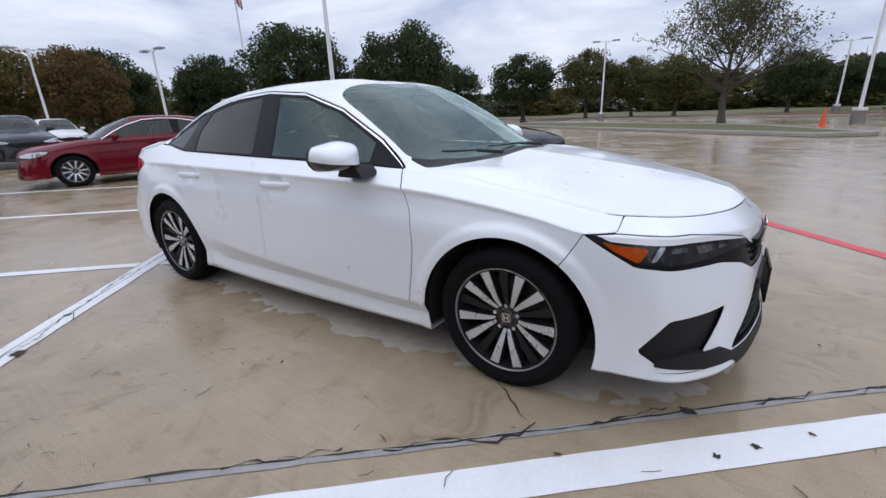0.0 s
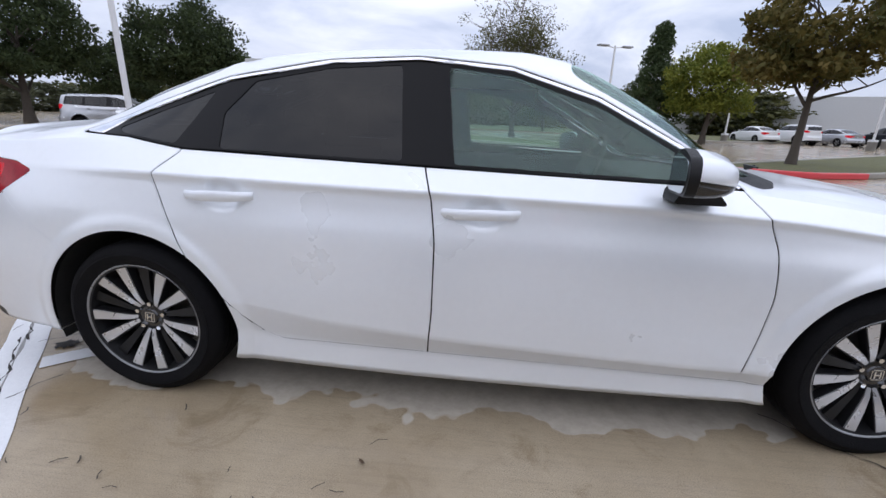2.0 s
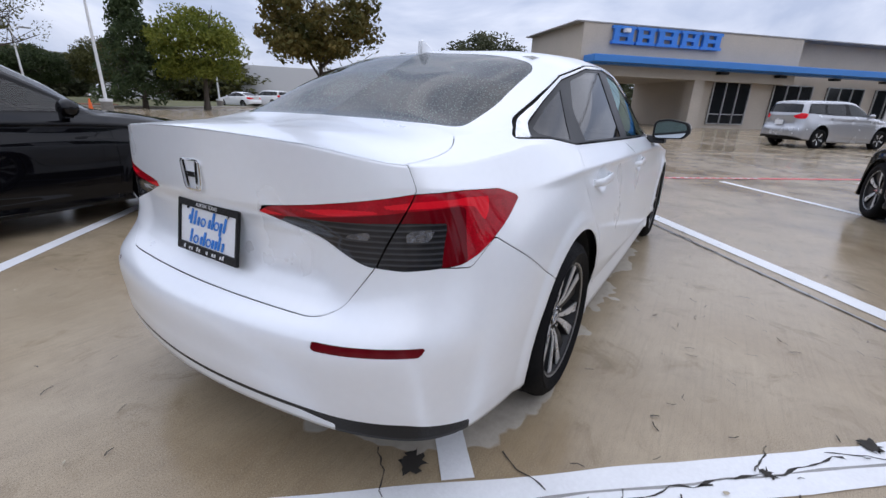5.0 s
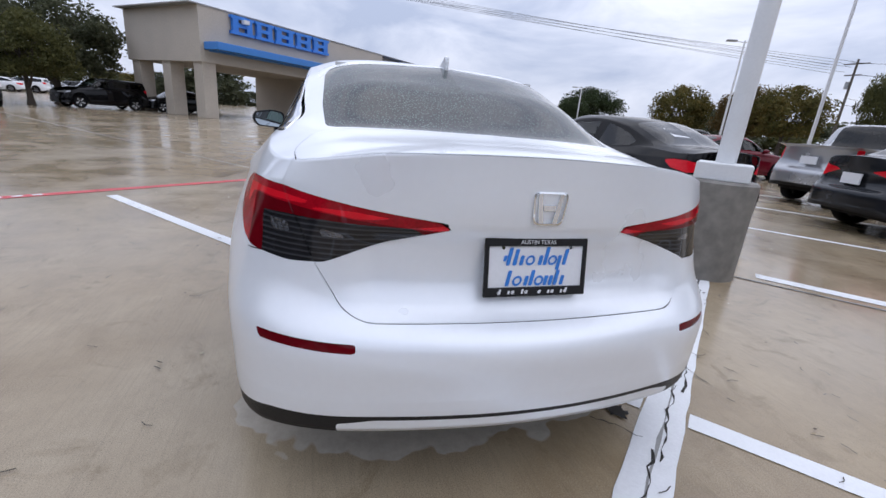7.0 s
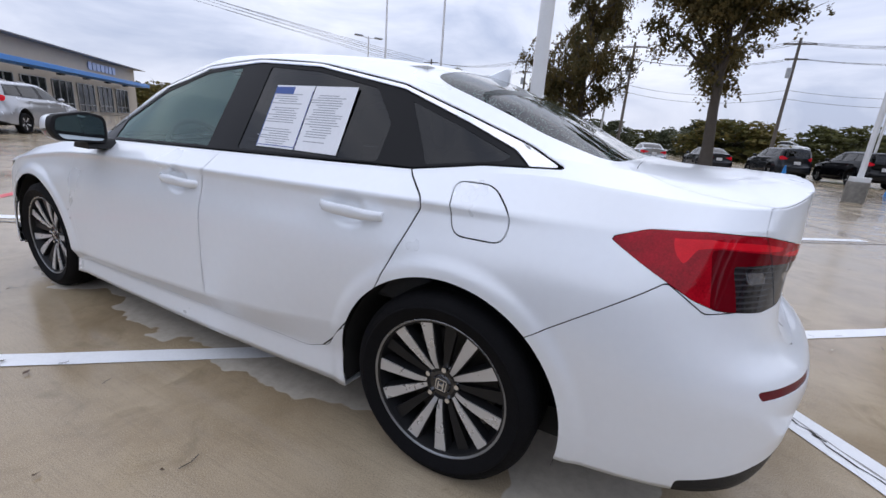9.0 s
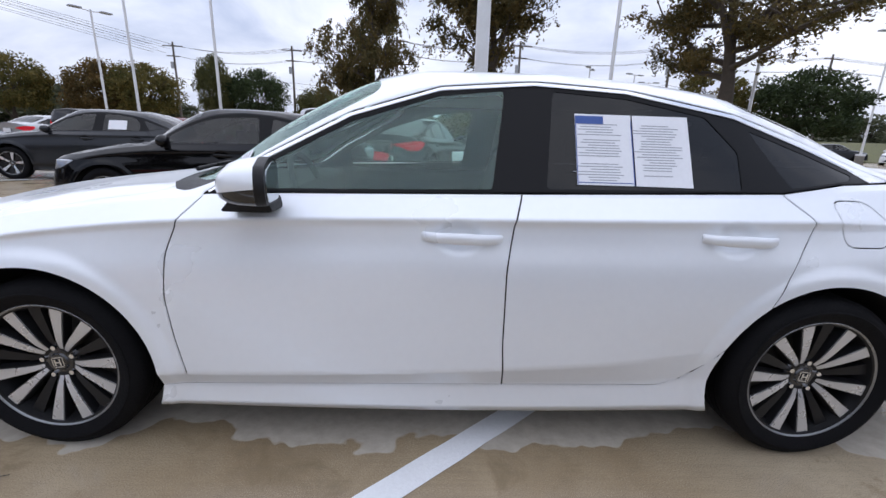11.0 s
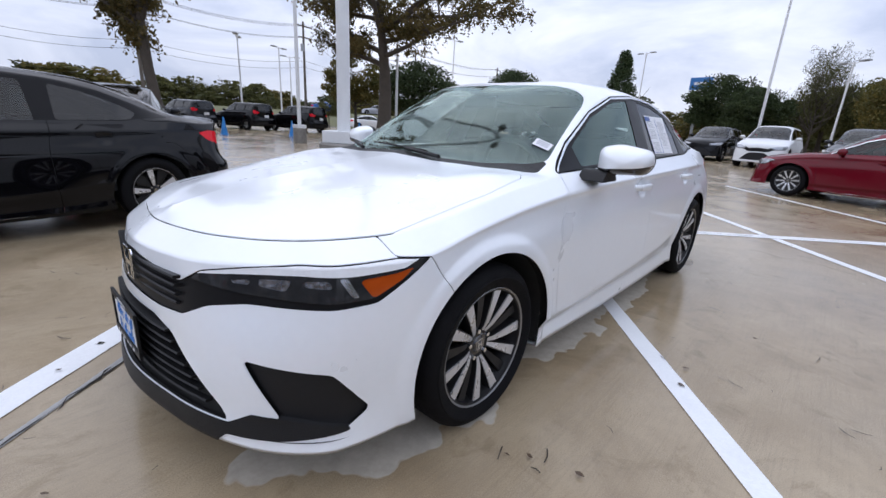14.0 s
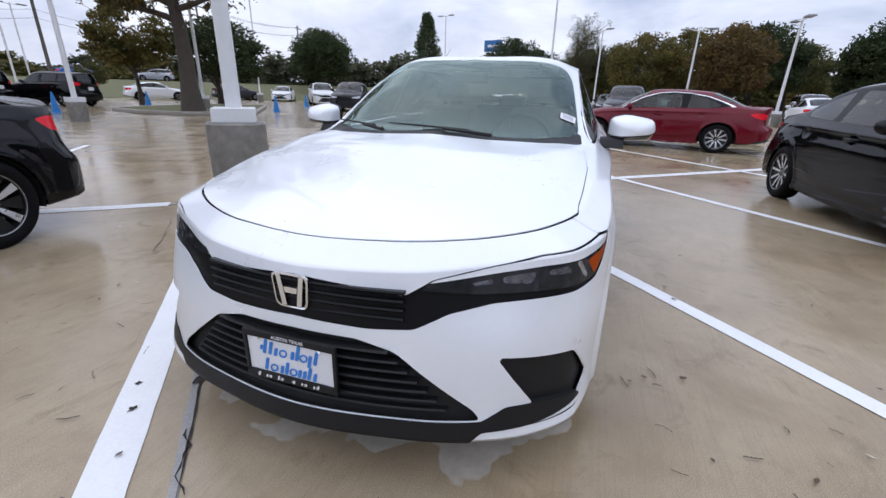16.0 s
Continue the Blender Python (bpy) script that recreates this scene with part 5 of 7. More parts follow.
    box(bm, .42, 0, 1.255, .03, .24, .07, Matrix.Rotation(0, 4, "Z"))
    part("rear_view_mirror", bm, CABIN, car, bevel=.02)
    w = wheel_meshes(.322, .215, .236, 10, {"w0": .0068, "w1": .0215, "vee": .250})
    for x, y, turn in ((WB, .772, .14), (WB, -.772, .05), (-WB, .782, -.12), (-WB, -.782, -.09)):
        put_wheel(w, car, x, y, .320, turn, y > 0)
    return car


hero = hero_car()


# ---- other cars ----
def shifted(rows, changes):
    out = [list(r) for r in rows]
    for i, keys in changes.items():
        out[i] = keys
    return out


SUV = shifted(HERO, {
    7: [(-2.78, -2.27, 0, .985), (-2.43, -2.235, .45, .985), (-2.2, -2.13, .66, .985), (-2.03, -2.0, .73, .985), (-1.78, -1.78, .768, .985)] + HERO[7][6:],
    8: [(-2.78, -2.10, 0, 1.335), (-2.43, -2.085, .40, 1.332), (-2.2, -2.03, .55, 1.322), (-2.03, -1.93, .60, 1.315), (-1.78, -1.75, .615, 1.318), (-1.3, -1.3, .62, 1.328), (-.64, -.64, .624, 1.335), (-.31, -.31, .620, 1.338)] + HERO[8][10:],
    9: [(-2.78, -2.08, 0, 1.362), (-2.43, -2.05, .25, 1.365), (-2.2, -2.0, .38, 1.362), (-2.03, -1.90, .45, 1.362), (-1.78, -1.75, .48, 1.368), (-1.0, -1.0, .49, 1.385), (-.3, -.3, .49, 1.388), (.05, .05, .49, 1.374)] + HERO[9][10:],
    10: [(-2.78, -2.06, 0, 1.378), (-2.43, -2.0, 0, 1.385), (-2.2, -1.95, 0, 1.388), (-2.03, -1.86, 0, 1.39), (-1.80, -1.75, 0, 1.395), (-1.0, -1.0, 0, 1.405), (-.3, -.3, 0, 1.408), (.05, .05, 0, 1.396)] + HERO[10][10:],
})
TRUCK = shifted(HERO, {
    7: [(-2.78, -2.32, 0, .985), (-2.43, -2.30, .55, .985), (-2.2, -2.26, .76, .985), (-2.03, -2.05, .79, .985), (-1.78, -1.78, .80, .98), (-1.2, -1.2, .80, .975)] + HERO[7][7:],
    8: [(-2.78, -2.31, 0, .99), (-2.43, -2.22, .48, .985), (-2.2, -2.10, .64, .985), (-2.03, -1.95, .69, .985), (-1.78, -1.78, .70, .985), (-1.08, -1.08, .70, .99), (-.98, -.98, .655, 1.24), (-.88, -.88, .635, 1.325), (-.31, -.31, .620, 1.338)] + HERO[8][10:],
    9: [(-2.78, -2.30, 0, .985), (-2.43, -2.18, .25, .985), (-2.2, -2.05, .38, .985), (-1.78, -1.78, .48, .985), (-1.12, -1.12, .49, .99), (-1.02, -1.02, .49, 1.26), (-.90, -.90, .49, 1.365), (-.3, -.3, .49, 1.388), (.05, .05, .49, 1.374)] + HERO[9][10:],
    10: [(-2.78, -2.29, 0, .985), (-2.43, -2.1, 0, .985), (-2.2, -1.95, 0, .985), (-1.80, -1.75, 0, .985), (-1.13, -1.13, 0, .99), (-1.04, -1.04, 0, 1.26), (-.92, -.92, 0, 1.38), (-.3, -.3, 0, 1.408), (.05, .05, 0, 1.396)] + HERO[10][10:],
})
CARSETS = {}


def kind_fields(kind):
    f = hero_fields()
    if kind == "suv":
        f["dlo"] = side([(.815, .938), (.58, .950), (-.26, .965), (-1.2, .985), (-1.98, 1.0), (-1.92, 1.30), (-1.3, 1.315), (-.64, 1.325), (-.31, 1.333), (.02, 1.307), (.33, 1.216), (.63, 1.064)], .01, (6.9, 8.2))
        f["dlo_in"] = side([(.800, .938), (.58, .948), (-.26, .963), (-1.2, .983), (-1.965, 1.0), (-1.905, 1.285), (-1.3, 1.30), (-.64, 1.31), (-.31, 1.317), (.02, 1.291), (.33, 1.199), (.63, 1.046)], .01, (6.9, 8.2))
        f["glass_rear"] = side([(-.345, .986), (-.375, 1.302), (-.64, 1.300), (-1.15, 1.288), (-1.16, 1.0)], .012, (6.9, 8.2))
        f["glass_quarter"] = side([(-1.25, 1.01), (-1.24, 1.285), (-1.86, 1.27), (-1.93, 1.02)], .02, (6.9, 8.2))
        f["rear_window"] = side([(-2.22, 1.03), (-2.85, 1.03), (-2.85, 1.30), (-2.22, 1.28)], .03, (6.9, 8.0))
        f["tail"] = side([(-1.95, .99), (-2.05, 1.02), (-2.22, 1.02), (-2.42, .94), (-2.42, .86), (-2.05, .86)], .02)
        f["rear_door"] = side([(-.235, .20), (-.215, .45), (-.212, .72), (-.262, .968), (-.26, 1.2), (-1.18, 1.2), (-1.19, .80), (-1.10, .57), (-.97, .41), (-.8, .20)], .03, (-1, 7.35))
    if kind == "truck":
        f["dlo"] = side([(.815, .938), (.58, .950), (-.26, .965), (-1.02, .985), (-.92, 1.28), (-.64, 1.32), (-.31, 1.333), (.02, 1.307), (.33, 1.216), (.63, 1.064)], .01, (6.9, 8.2))
        f["dlo_in"] = side([(.800, .938), (.58, .948), (-.26, .963), (-1.0, .985), (-.91, 1.26), (-.64, 1.305), (-.31, 1.317), (.02, 1.291), (.33, 1.199), (.63, 1.046)], .01, (6.9, 8.2))
        f["glass_rear"] = side([(-.345, .986), (-.375, 1.302), (-.64, 1.295), (-.88, 1.25), (-.96, 1.0)], .012, (6.9, 8.2))
        f["glass_quarter"] = side([(-3.4, 1.01), (-3.3, 1.285), (-3.2, 1.27)], .02, (6.9, 8.2))
        f["rear_window"] = top([(-1.14, -.3), (-1.13, .55), (-.95, .50), (-.95, -.3)], .02, 7.9)
        f["tail"] = side([(-2.12, .95), (-2.24, .95), (-2.24, .72), (-2.12, .72)], .015)
        f["rear_door"] = side([(-.235, .20), (-.262, .968), (-.26, 1.2), (-.98, 1.2), (-.99, .60), (-.95, .41), (-.8, .20)], .03, (-1, 7.35))
    if kind == "coupe":
        f["front_door"] = side([(.86, .20), (.905, .45), (.922, .60), (.905, .76), (.862, .862), (.80, .945), (.80, 1.2), (-.60, 1.2), (-.60, .968), (-.56, .72), (-.57, .45), (-.59, .20)], .03, (-1, 7.35))
        f["rear_door"] = side([(5, 5), (5.1, 5), (5.1, 5.1)], .001)
        f["glass_front"] = side([(.60, .962), (.60, 1.05), (.33, 1.185), (.03, 1.275), (-.50, 1.300), (-.52, .980)], .012, (6.9, 8.2))
        f["glass_rear"] = side([(-.66, .986), (-.68, 1.285), (-.93, 1.232), (-1.16, 1.155), (-1.33, 1.07), (-1.25, 1.01)], .03, (6.9, 8.2))
        f["glass_quarter"] = side([(-3.4, 1.01), (-3.3, 1.285), (-3.2, 1.27)], .02, (6.9, 8.2))
        f["tail"] = side([(-1.90, .90), (-2.04, .92), (-2.2, .915), (-2.40, .885), (-2.40, .80), (-2.2, .775), (-2.0, .82)], .02)
    return f


def car_set(kind, fine):
    """The panels of a kind of car, both halves joined: name, mesh, material (None for the paint)."""
    key = (kind, fine)
    if key in CARSETS:
        return CARSETS[key]
    rows = {"suv": SUV, "truck": TRUCK}.get(kind, HERO)
    f = kind_fields(kind)
    nu, per = (300, [2, 3, 3, 6, 7, 7, 5, 12, 6, 8]) if fine else (120, [1, 2, 2, 3, 3, 3, 3, 6, 3, 4])
    base = body_skin(rows, nu, per, {1, 2, 3, 6, 7, 8}, arch_bulge)
    sk, out = Skin(base.P.copy(), base.T.copy()), {}
    g = .003 if fine else 0
    sk.carve(f["arch"])
    out["windshield"] = sk.carve(f["windshield"])
    out["cowl"] = sk.carve(f["cowl"])
    out["rear_window"] = sk.carve(f["rear_window"])
    out["taillight"] = sk.carve(f["tail"])
    dlo = sk.carve(f["dlo"])
    inside = dlo.carve(f["dlo_in"])
    out["window_moulding"] = dlo
    a, b, c = (inside.carve(f[k]) for k in ("glass_front", "glass_rear", "glass_quarter"))
    out["front_side_window"], out["rear_side_window"] = a, joined(b, c) if len(c.T) else b
    out["window_trim"] = inside
    black = sk.carve(f["front_black"])
    out["headlight"] = black.carve(f["headlight"])
    out["grille"] = black
    out["lower_grille"] = sk.carve(f["lower_grille"])
    out["rear_diffuser"] = sk.carve(f["diffuser"])
    if fine:
        out["hood"] = sk.carve(f["hood"], g)
        if kind in ("sedan", "coupe"):
            out["trunk_lid"] = sk.carve(f["trunk_lid"], g)
        out["front_door"] = sk.carve(f["front_door"], g)
        if kind != "coupe":
            out["rear_door"] = sk.carve(f["rear_door"], g)
    out["body_shell"] = sk
    mats = {"windshield": PANE2, "rear_window": PANEDARK2, "taillight": REDLENS, "window_moulding": TRIMBLK, "front_side_window": PANE2, "rear_side_window": PANEDARK2, "window_trim": TRIMBLK, "headlight": LAMPCORE2,
            "grille": TRIMBLK, "lower_grille": BLACKPL, "rear_diffuser": BLACKPL, "cowl": BLACKPL}
    res = []
    for name, s in out.items():
        if len(s.T) == 0:
            continue
        # symmetric lamps and windows are one piece a side, the rest spans the car
        sides = (s, mirrored(s)) if name in ("taillight", "headlight", "front_side_window", "rear_side_window", "window_trim", "window_moulding", "front_door", "rear_door") else (joined(s, mirrored(s)),)
        for q in sides:
            res.append((name, skin_mesh(name, q, .010, 0.0), mats.get(name)))
    CARSETS[key] = res
    return res


PANE2 = glass("car_glass", (.30, .36, .34))
PANEDARK2 = glass("car_dark_glass", (.06, .065, .07))
LAMPCORE2 = mat("clear_lamp", (.45, .47, .50), .12, .5, coat=1.0, var=.35, scale=25)
WHEELS = {}


def parked_car(name, label, kind, paint, x, y, heading, size=(1, 1, 1), fine=False, group="cars parked on the lot", spokes=5, plate=True, chrome=False):
    """A car of a kind and colour, its middle at x, y. Its parts share meshes with others of the kind."""
    sx, sy, sz = size
    car = thing(name, label, "car", pose(x, y, 0, 0, 0, heading) @ Matrix.Diagonal((sx, sy, 1, 1)), group)
    zs = Matrix.Translation((0, 0, .0)) @ Matrix.Diagonal((1, 1, sz, 1))
    for pname, me, m in car_set(kind, fine):
        mm = me.copy()
        mm.materials.append(CHROME if chrome and pname == "window_moulding" else m or paint)
        o = new(pname, mm)
        o.parent = car
        o.matrix_local = zs
    key = (fine, spokes)
    if key not in WHEELS:
        WHEELS[key] = wheel_meshes(.325, .21, .225, spokes, {"w0": .012, "w1": .030 if spokes < 8 else .016, "turn": .0})
    for px, py in ((WB, .775), (WB, -.775), (-WB, .785), (-WB, -.785)):
        w = WHEELS[key]
        if fine:
            put_wheel(w, car, px, py, .323, .3 * px, py > 0)
        else:
            o = new("wheel", w["tyre"][0])
            o.parent = car
            o.matrix_local = Matrix.Translation((px, py, .323)) @ Matrix.Rotation(0 if py > 0 else math.pi, 4, "Z")
            for k2 in ("spoke_face", "rim"):
                q = new(k2, w[k2][0])
                q.parent = o
    if "inner" not in CARSETS:
        bm = bmesh.new()
        box(bm, 0, 0, .30, 4.0, 1.36, .16)
        box(bm, -.1, 0, .55, 1.9, 1.56, .40)
        box(bm, .86, 0, .80, .45, 1.40, .20)
        CARSETS["inner"] = bpy.data.meshes.new("underbody")
        bm.to_mesh(CARSETS["inner"])
        bm.free()
        CARSETS["inner"].materials.append(INNER)
        bm = bmesh.new()
        ax = Matrix(((1, 0, 0, 0), (0, 0, 1, .50), (0, 1, 0, .306), (0, 0, 0, 1)))
        spun(bm, [(.001, .0), (.389, .0), (.389, .35)], ax, 20)
        bmesh.ops.bisect_plane(bm, geom=bm.verts[:] + bm.edges[:] + bm.faces[:], plane_co=(0, 0, .23), plane_no=(0, 0, 1), clear_inner=True)
        CARSETS["liner"] = bpy.data.meshes.new("wheel_well")
        bm.to_mesh(CARSETS["liner"])
        bm.free()
        CARSETS["liner"].materials.append(INNER)
        bm = bmesh.new()
        for y in (.37, -.37):
            box(bm, -.02, y, .60, .45, .48, .3)
            box(bm, -.25, y, .92, .14, .46, .42)
            box(bm, -.29, y, 1.16, .09, .25, .13)
        box(bm, -.85, 0, .62, .5, 1.2, .3)
        box(bm, -1.02, 0, .88, .14, 1.2, .28)
        CARSETS["seats"] = bpy.data.meshes.new("seats")
        bm.to_mesh(CARSETS["seats"])
        bm.free()
        CARSETS["seats"].materials.append(CABIN)
    for k2 in ("inner", "seats"):
        o = new({"inner": "underbody", "seats": "seat_row"}[k2], CARSETS[k2])
        o.parent = car
        o.matrix_local = zs
    for px in (WB, -WB):
        for half in (0, math.pi):
            o = new("wheel_well", CARSETS["liner"])
            o.parent = car
            o.matrix_local = zs @ Matrix.Translation((px, 0, 0)) @ Matrix.Rotation(half, 4, "Z")
    for s in (-1, 1):
        bm = bmesh.new()
        bmesh.ops.create_uvsphere(bm, u_segments=12, v_segments=8, radius=1)
        bmesh.ops.transform(bm, matrix=Matrix.Translation((.58, s * .96, .99 * sz)) @ Matrix.Diagonal((.075, .11, .07, 1)), verts=bm.verts)
        box(bm, .60, s * .85, .93 * sz, .06, .12, .04)
        part("door_mirror", bm, paint, car)
    if fine:
        for x0 in ((-.20,) if kind == "coupe" else (-.20, -1.13)):
            for s in (-1, 1):
                door_pull(car, s, x0, x0 + .25, .83 * sz, .872, paint)
    if plate:
        bm = bmesh.new()
        box(bm, -2.29 if kind != "truck" else -2.33, 0, .74 * sz, .02, .31, .16)
        part("licence_plate", bm, PLATEWHITE, car, "white dealer plate", smooth=False)
    return car


def car_paint(name, c, rough=.2, metal=.0):
    return mat(name, c, rough, metal, .62, .02, 3.0, spec=.0)


P_BLACK, P_RED, P_GREY, P_SILVER = car_paint("black_paint", (.003, .003, .004)), car_paint("dark_red_paint", (.13, .006, .014)), car_paint("charcoal_paint", (.022, .024, .028), .2, .3), car_paint("silver_paint", (.42, .43, .45), .25, .6)
P_WHITE, P_BLUE, P_BROWN = car_paint("white_paint", (.72, .73, .74)), car_paint("blue_paint", (.02, .09, .28)), car_paint("brown_paint", (.03, .022, .020))
CG = "cars parked on the lot"
parked_car("coupe_car", "shiny black two-door coupe with alloy wheels, wet", "coupe", P_BLACK, 2.76, -3.90, 7, (.93, .98, .985), True, spokes=5)
parked_car("coupe_car", "black two-door coupe with twin-spoke alloy wheels", "coupe", P_BLACK, -2.14, 4.06, 3, (.94, .98, 1.0), True, spokes=10)
parked_car("coupe_car", "dark red two-door coupe with chrome window line", "coupe", P_RED, -9.72, 2.50, -107, (1.02, 1.0, 1.0), True, spokes=10, chrome=True)
parked_car("sedan_car", "white four-door sedan parked beyond the black coupe", "sedan", P_WHITE, -6.2, 7.9, 28, (1, 1, 1), True, spokes=5)
parked_car("sedan_car", "charcoal four-door sedan with its tail to the lane", "sedan", P_GREY, .45, -9.3, -108, (1.02, 1.02, 1.07), True, spokes=5)
parked_car("sedan_car", "dark grey four-door sedan with a white sheet on its side window", "sedan", P_GREY, 7.2, -7.57, 7, (1.0, 1.0, 1.02), True, spokes=5)
parked_car("pickup_truck", "silver crew cab pickup truck", "truck", P_SILVER, 3.26, -11.9, -90, (1.15, 1.06, 1.28))
for x, y, hd, kind, p, lab, sz in (
        (-10.0, -28.2, -75, "suv", P_BLACK, "black sport utility vehicle seen from behind", (.97, 1.02, 1.20)), (-13.0, -26.6, -75, "suv", P_BLACK, "black sport utility vehicle seen from behind", (.97, 1.02, 1.20)),
        (-6.9, -29.6, -75, "suv", P_GREY, "charcoal sport utility vehicle", (.97, 1.02, 1.18)), (-3.4, -30.8, -75, "sedan", P_GREY, "charcoal sedan in the far row", (1, 1, 1)), (.2, -32.2, -75, "sedan", P_SILVER, "silver sedan in the far row", (1, 1, 1)),
        (4.0, -33.6, -75, "suv", P_BLACK, "black sport utility vehicle in the far row", (1, 1, 1.18)), (8.9, -13.6, -95, "sedan", P_RED, "red sedan beside the pickup truck", (1, 1, 1)), (13.5, -16.6, -95, "suv", P_BLACK, "black sport utility vehicle in the row", (1, 1, 1.18)),
        (17.5, -18.6, -95, "sedan", P_SILVER, "silver sedan in the row", (1, 1, 1)),
        (-19.0, 2.2, -4, "suv", P_GREY, "dark grey sport utility vehicle facing the lane", (1.0, 1.04, 1.22)), (-21.6, -.8, -4, "suv", P_WHITE, "white sport utility vehicle facing the lane", (1.02, 1.05, 1.26)), (-26.0, 5.4, -4, "suv", P_WHITE, "white sport utility vehicle in the far row", (1, 1, 1.2)),
        (-24.6, -3.6, -4, "suv", P_BLACK, "black minivan in the far row", (1.05, 1.04, 1.22)), (-25.5, -7.0, 175, "suv", P_BROWN, "dark brown sport utility vehicle", (1, 1.02, 1.2)), (-15.4, 15.2, 20, "suv", P_SILVER, "silver hatchback beyond the lamp post", (.95, 1, 1.12)),
        (-21.3, 10.4, 170, "sedan", P_WHITE, "white sedan behind the red coupe", (1, 1, 1)), (-27.5, 12.6, -10, "suv", P_SILVER, "silver sport utility vehicle in the far row", (1, 1, 1.18)), (-30.5, 1.8, 0, "sedan", P_GREY, "grey sedan in the far row", (1, 1, 1)),
        (-33.9, -28.2, 30, "sedan", P_WHITE, "white sedan parked across the lane", (1, 1, 1)), (-27.7, -19.7, 40, "suv", P_WHITE, "white minivan facing the lot", (1.05, 1.03, 1.2)), (-21.1, -13.3, 20, "suv", P_BLACK, "black sport utility vehicle near the island", (1, 1.02, 1.18)),
        (-25.5, -34.5, 150, "sedan", P_WHITE, "white sedan by the grass bank", (1, 1, 1)), (-33, -33.0, 160, "sedan", P_GREY, "dark sedan by the grass bank", (1, 1, 1)),
        (18.6, -4.6, -48, "suv", P_SILVER, "silver sport utility vehicle before the showroom", (.96, .98, 1.15)), (21.5, 15.5, 40, "sedan", P_GREY, "dark grey sedan beyond the lawn island", (1, 1, 1)), (27.2, 12.6, 135, "suv", P_BLACK, "black sport utility vehicle under the canopy", (1, 1, 1.18)), (30.4, 9.6, 135, "sedan", P_BLACK, "black sedan under the canopy", (1, 1, 1))):
    parked_car("suv_car" if kind == "suv" else "sedan_car", lab, kind, p, x, y, hd, sz)
for x, y, hd, kind, p, lab in ((-37.2, -61.4, 146, "sedan", P_BLUE, "blue sedan on the road above the bank"), (-43.2, -56.2, -36, "suv", P_SILVER, "silver hatchback on the road above the bank"), (-14.5, -71.5, 160, "sedan", P_WHITE, "white sedan on the road above the bank")):
    far_car = parked_car("suv_car" if kind == "suv" else "sedan_car", lab, kind, p, x, y, hd, (1, 1, 1.1))
    far_car.location.z = BANK
for k in range(14):
    kind, p = (("sedan", P_WHITE), ("suv", P_WHITE), ("sedan", P_SILVER), ("suv", P_GREY), ("sedan", P_WHITE))[k % 5]
    parked_car("suv_car" if kind == "suv" else "sedan_car", "car in the long row across the far lot", kind, p, 24 + k * 3.1 - (k % 3) * .3, 40 - k * .75, 98, (1, 1, 1.18 if kind == "suv" else 1), plate=False)


# ---- trees ----
BARK = mat("bark", (.075, .062, .05), .95, var=.35, scale=5, bump=.9, bump_scale=18)


def leaf_material(name, a, b):
    """Leaves whose colour varies from clump to clump."""
    m = bpy.data.materials.new(name)
    m.use_nodes = True
    nt = m.node_tree
    p = nt.nodes["Principled BSDF"]
    geo = nt.nodes.new("ShaderNodeNewGeometry")
    ramp = nt.nodes.new("ShaderNodeValToRGB")
    ramp.color_ramp.elements[0].color, ramp.color_ramp.elements[1].color = (*a, 1), (*b, 1)
    tc = nt.nodes.new("ShaderNodeTexCoord")
    n = node(nt, "ShaderNodeTexNoise", Scale=.8, Detail=2.0)
    mixv = nt.nodes.new("ShaderNodeMath")
    mixv.operation = "MULTIPLY_ADD"
    mixv.inputs[1].default_value = .55
    nt.links.new(geo.outputs["Random Per Island"], mixv.inputs[0])
    rr = nt.nodes.new("ShaderNodeMapRange")
    rr.inputs["From Min"].default_value, rr.inputs["From Max"].default_value, rr.inputs["To Max"].default_value = .35, .65, .45
    nt.links.new(tc.outputs["Object"], n.inputs["Vector"])
    nt.links.new(n.outputs["Fac"], rr.inputs["Value"])
    nt.links.new(rr.outputs["Result"], mixv.inputs[2])
    nt.links.new(mixv.outputs[0], ramp.inputs["Fac"])
    nt.links.new(ramp.outputs["Color"], p.inputs["Base Color"])
    thin, both = nt.nodes.new("ShaderNodeBsdfTranslucent"), nt.nodes.new("ShaderNodeMixShader")
    both.inputs["Fac"].default_value = .35
    nt.links.new(ramp.outputs["Color"], thin.inputs["Color"])
    nt.links.new(p.outputs["BSDF"], both.inputs[1])
    nt.links.new(thin.outputs["BSDF"], both.inputs[2])
    nt.links.new(both.outputs["Shader"], nt.nodes["Material Output"].inputs["Surface"])
    p.inputs["Roughness"].default_value = .65
    p.inputs["Specular IOR Level"].default_value = .25
    return m


OAK = leaf_material("live_oak_leaves", (.020, .032, .013), (.068, .092, .036))
OLIVE = leaf_material("olive_leaves", (.048, .056, .020), (.135, .13, .045))
AUTUMN = leaf_material("autumn_leaves", (.060, .050, .020), (.18, .11, .036))
MIXED = leaf_material("turning_leaves", (.055, .068, .020), (.19, .14, .04))
# distance haze is mixed into this leaf colour as a paler grey
HAZED = leaf_material("hazed_green_leaves", (.045, .055, .030), (.12, .125, .07))
YELLOW = leaf_material("yellow_green_leaves", (.075, .105, .018), (.24, .25, .04))
CYPRESS = leaf_material("russet_feathery_leaves", (.050, .054, .021), (.165, .115, .040))
PINE = leaf_material("cypress_leaves", (.028, .046, .020), (.085, .115, .048))


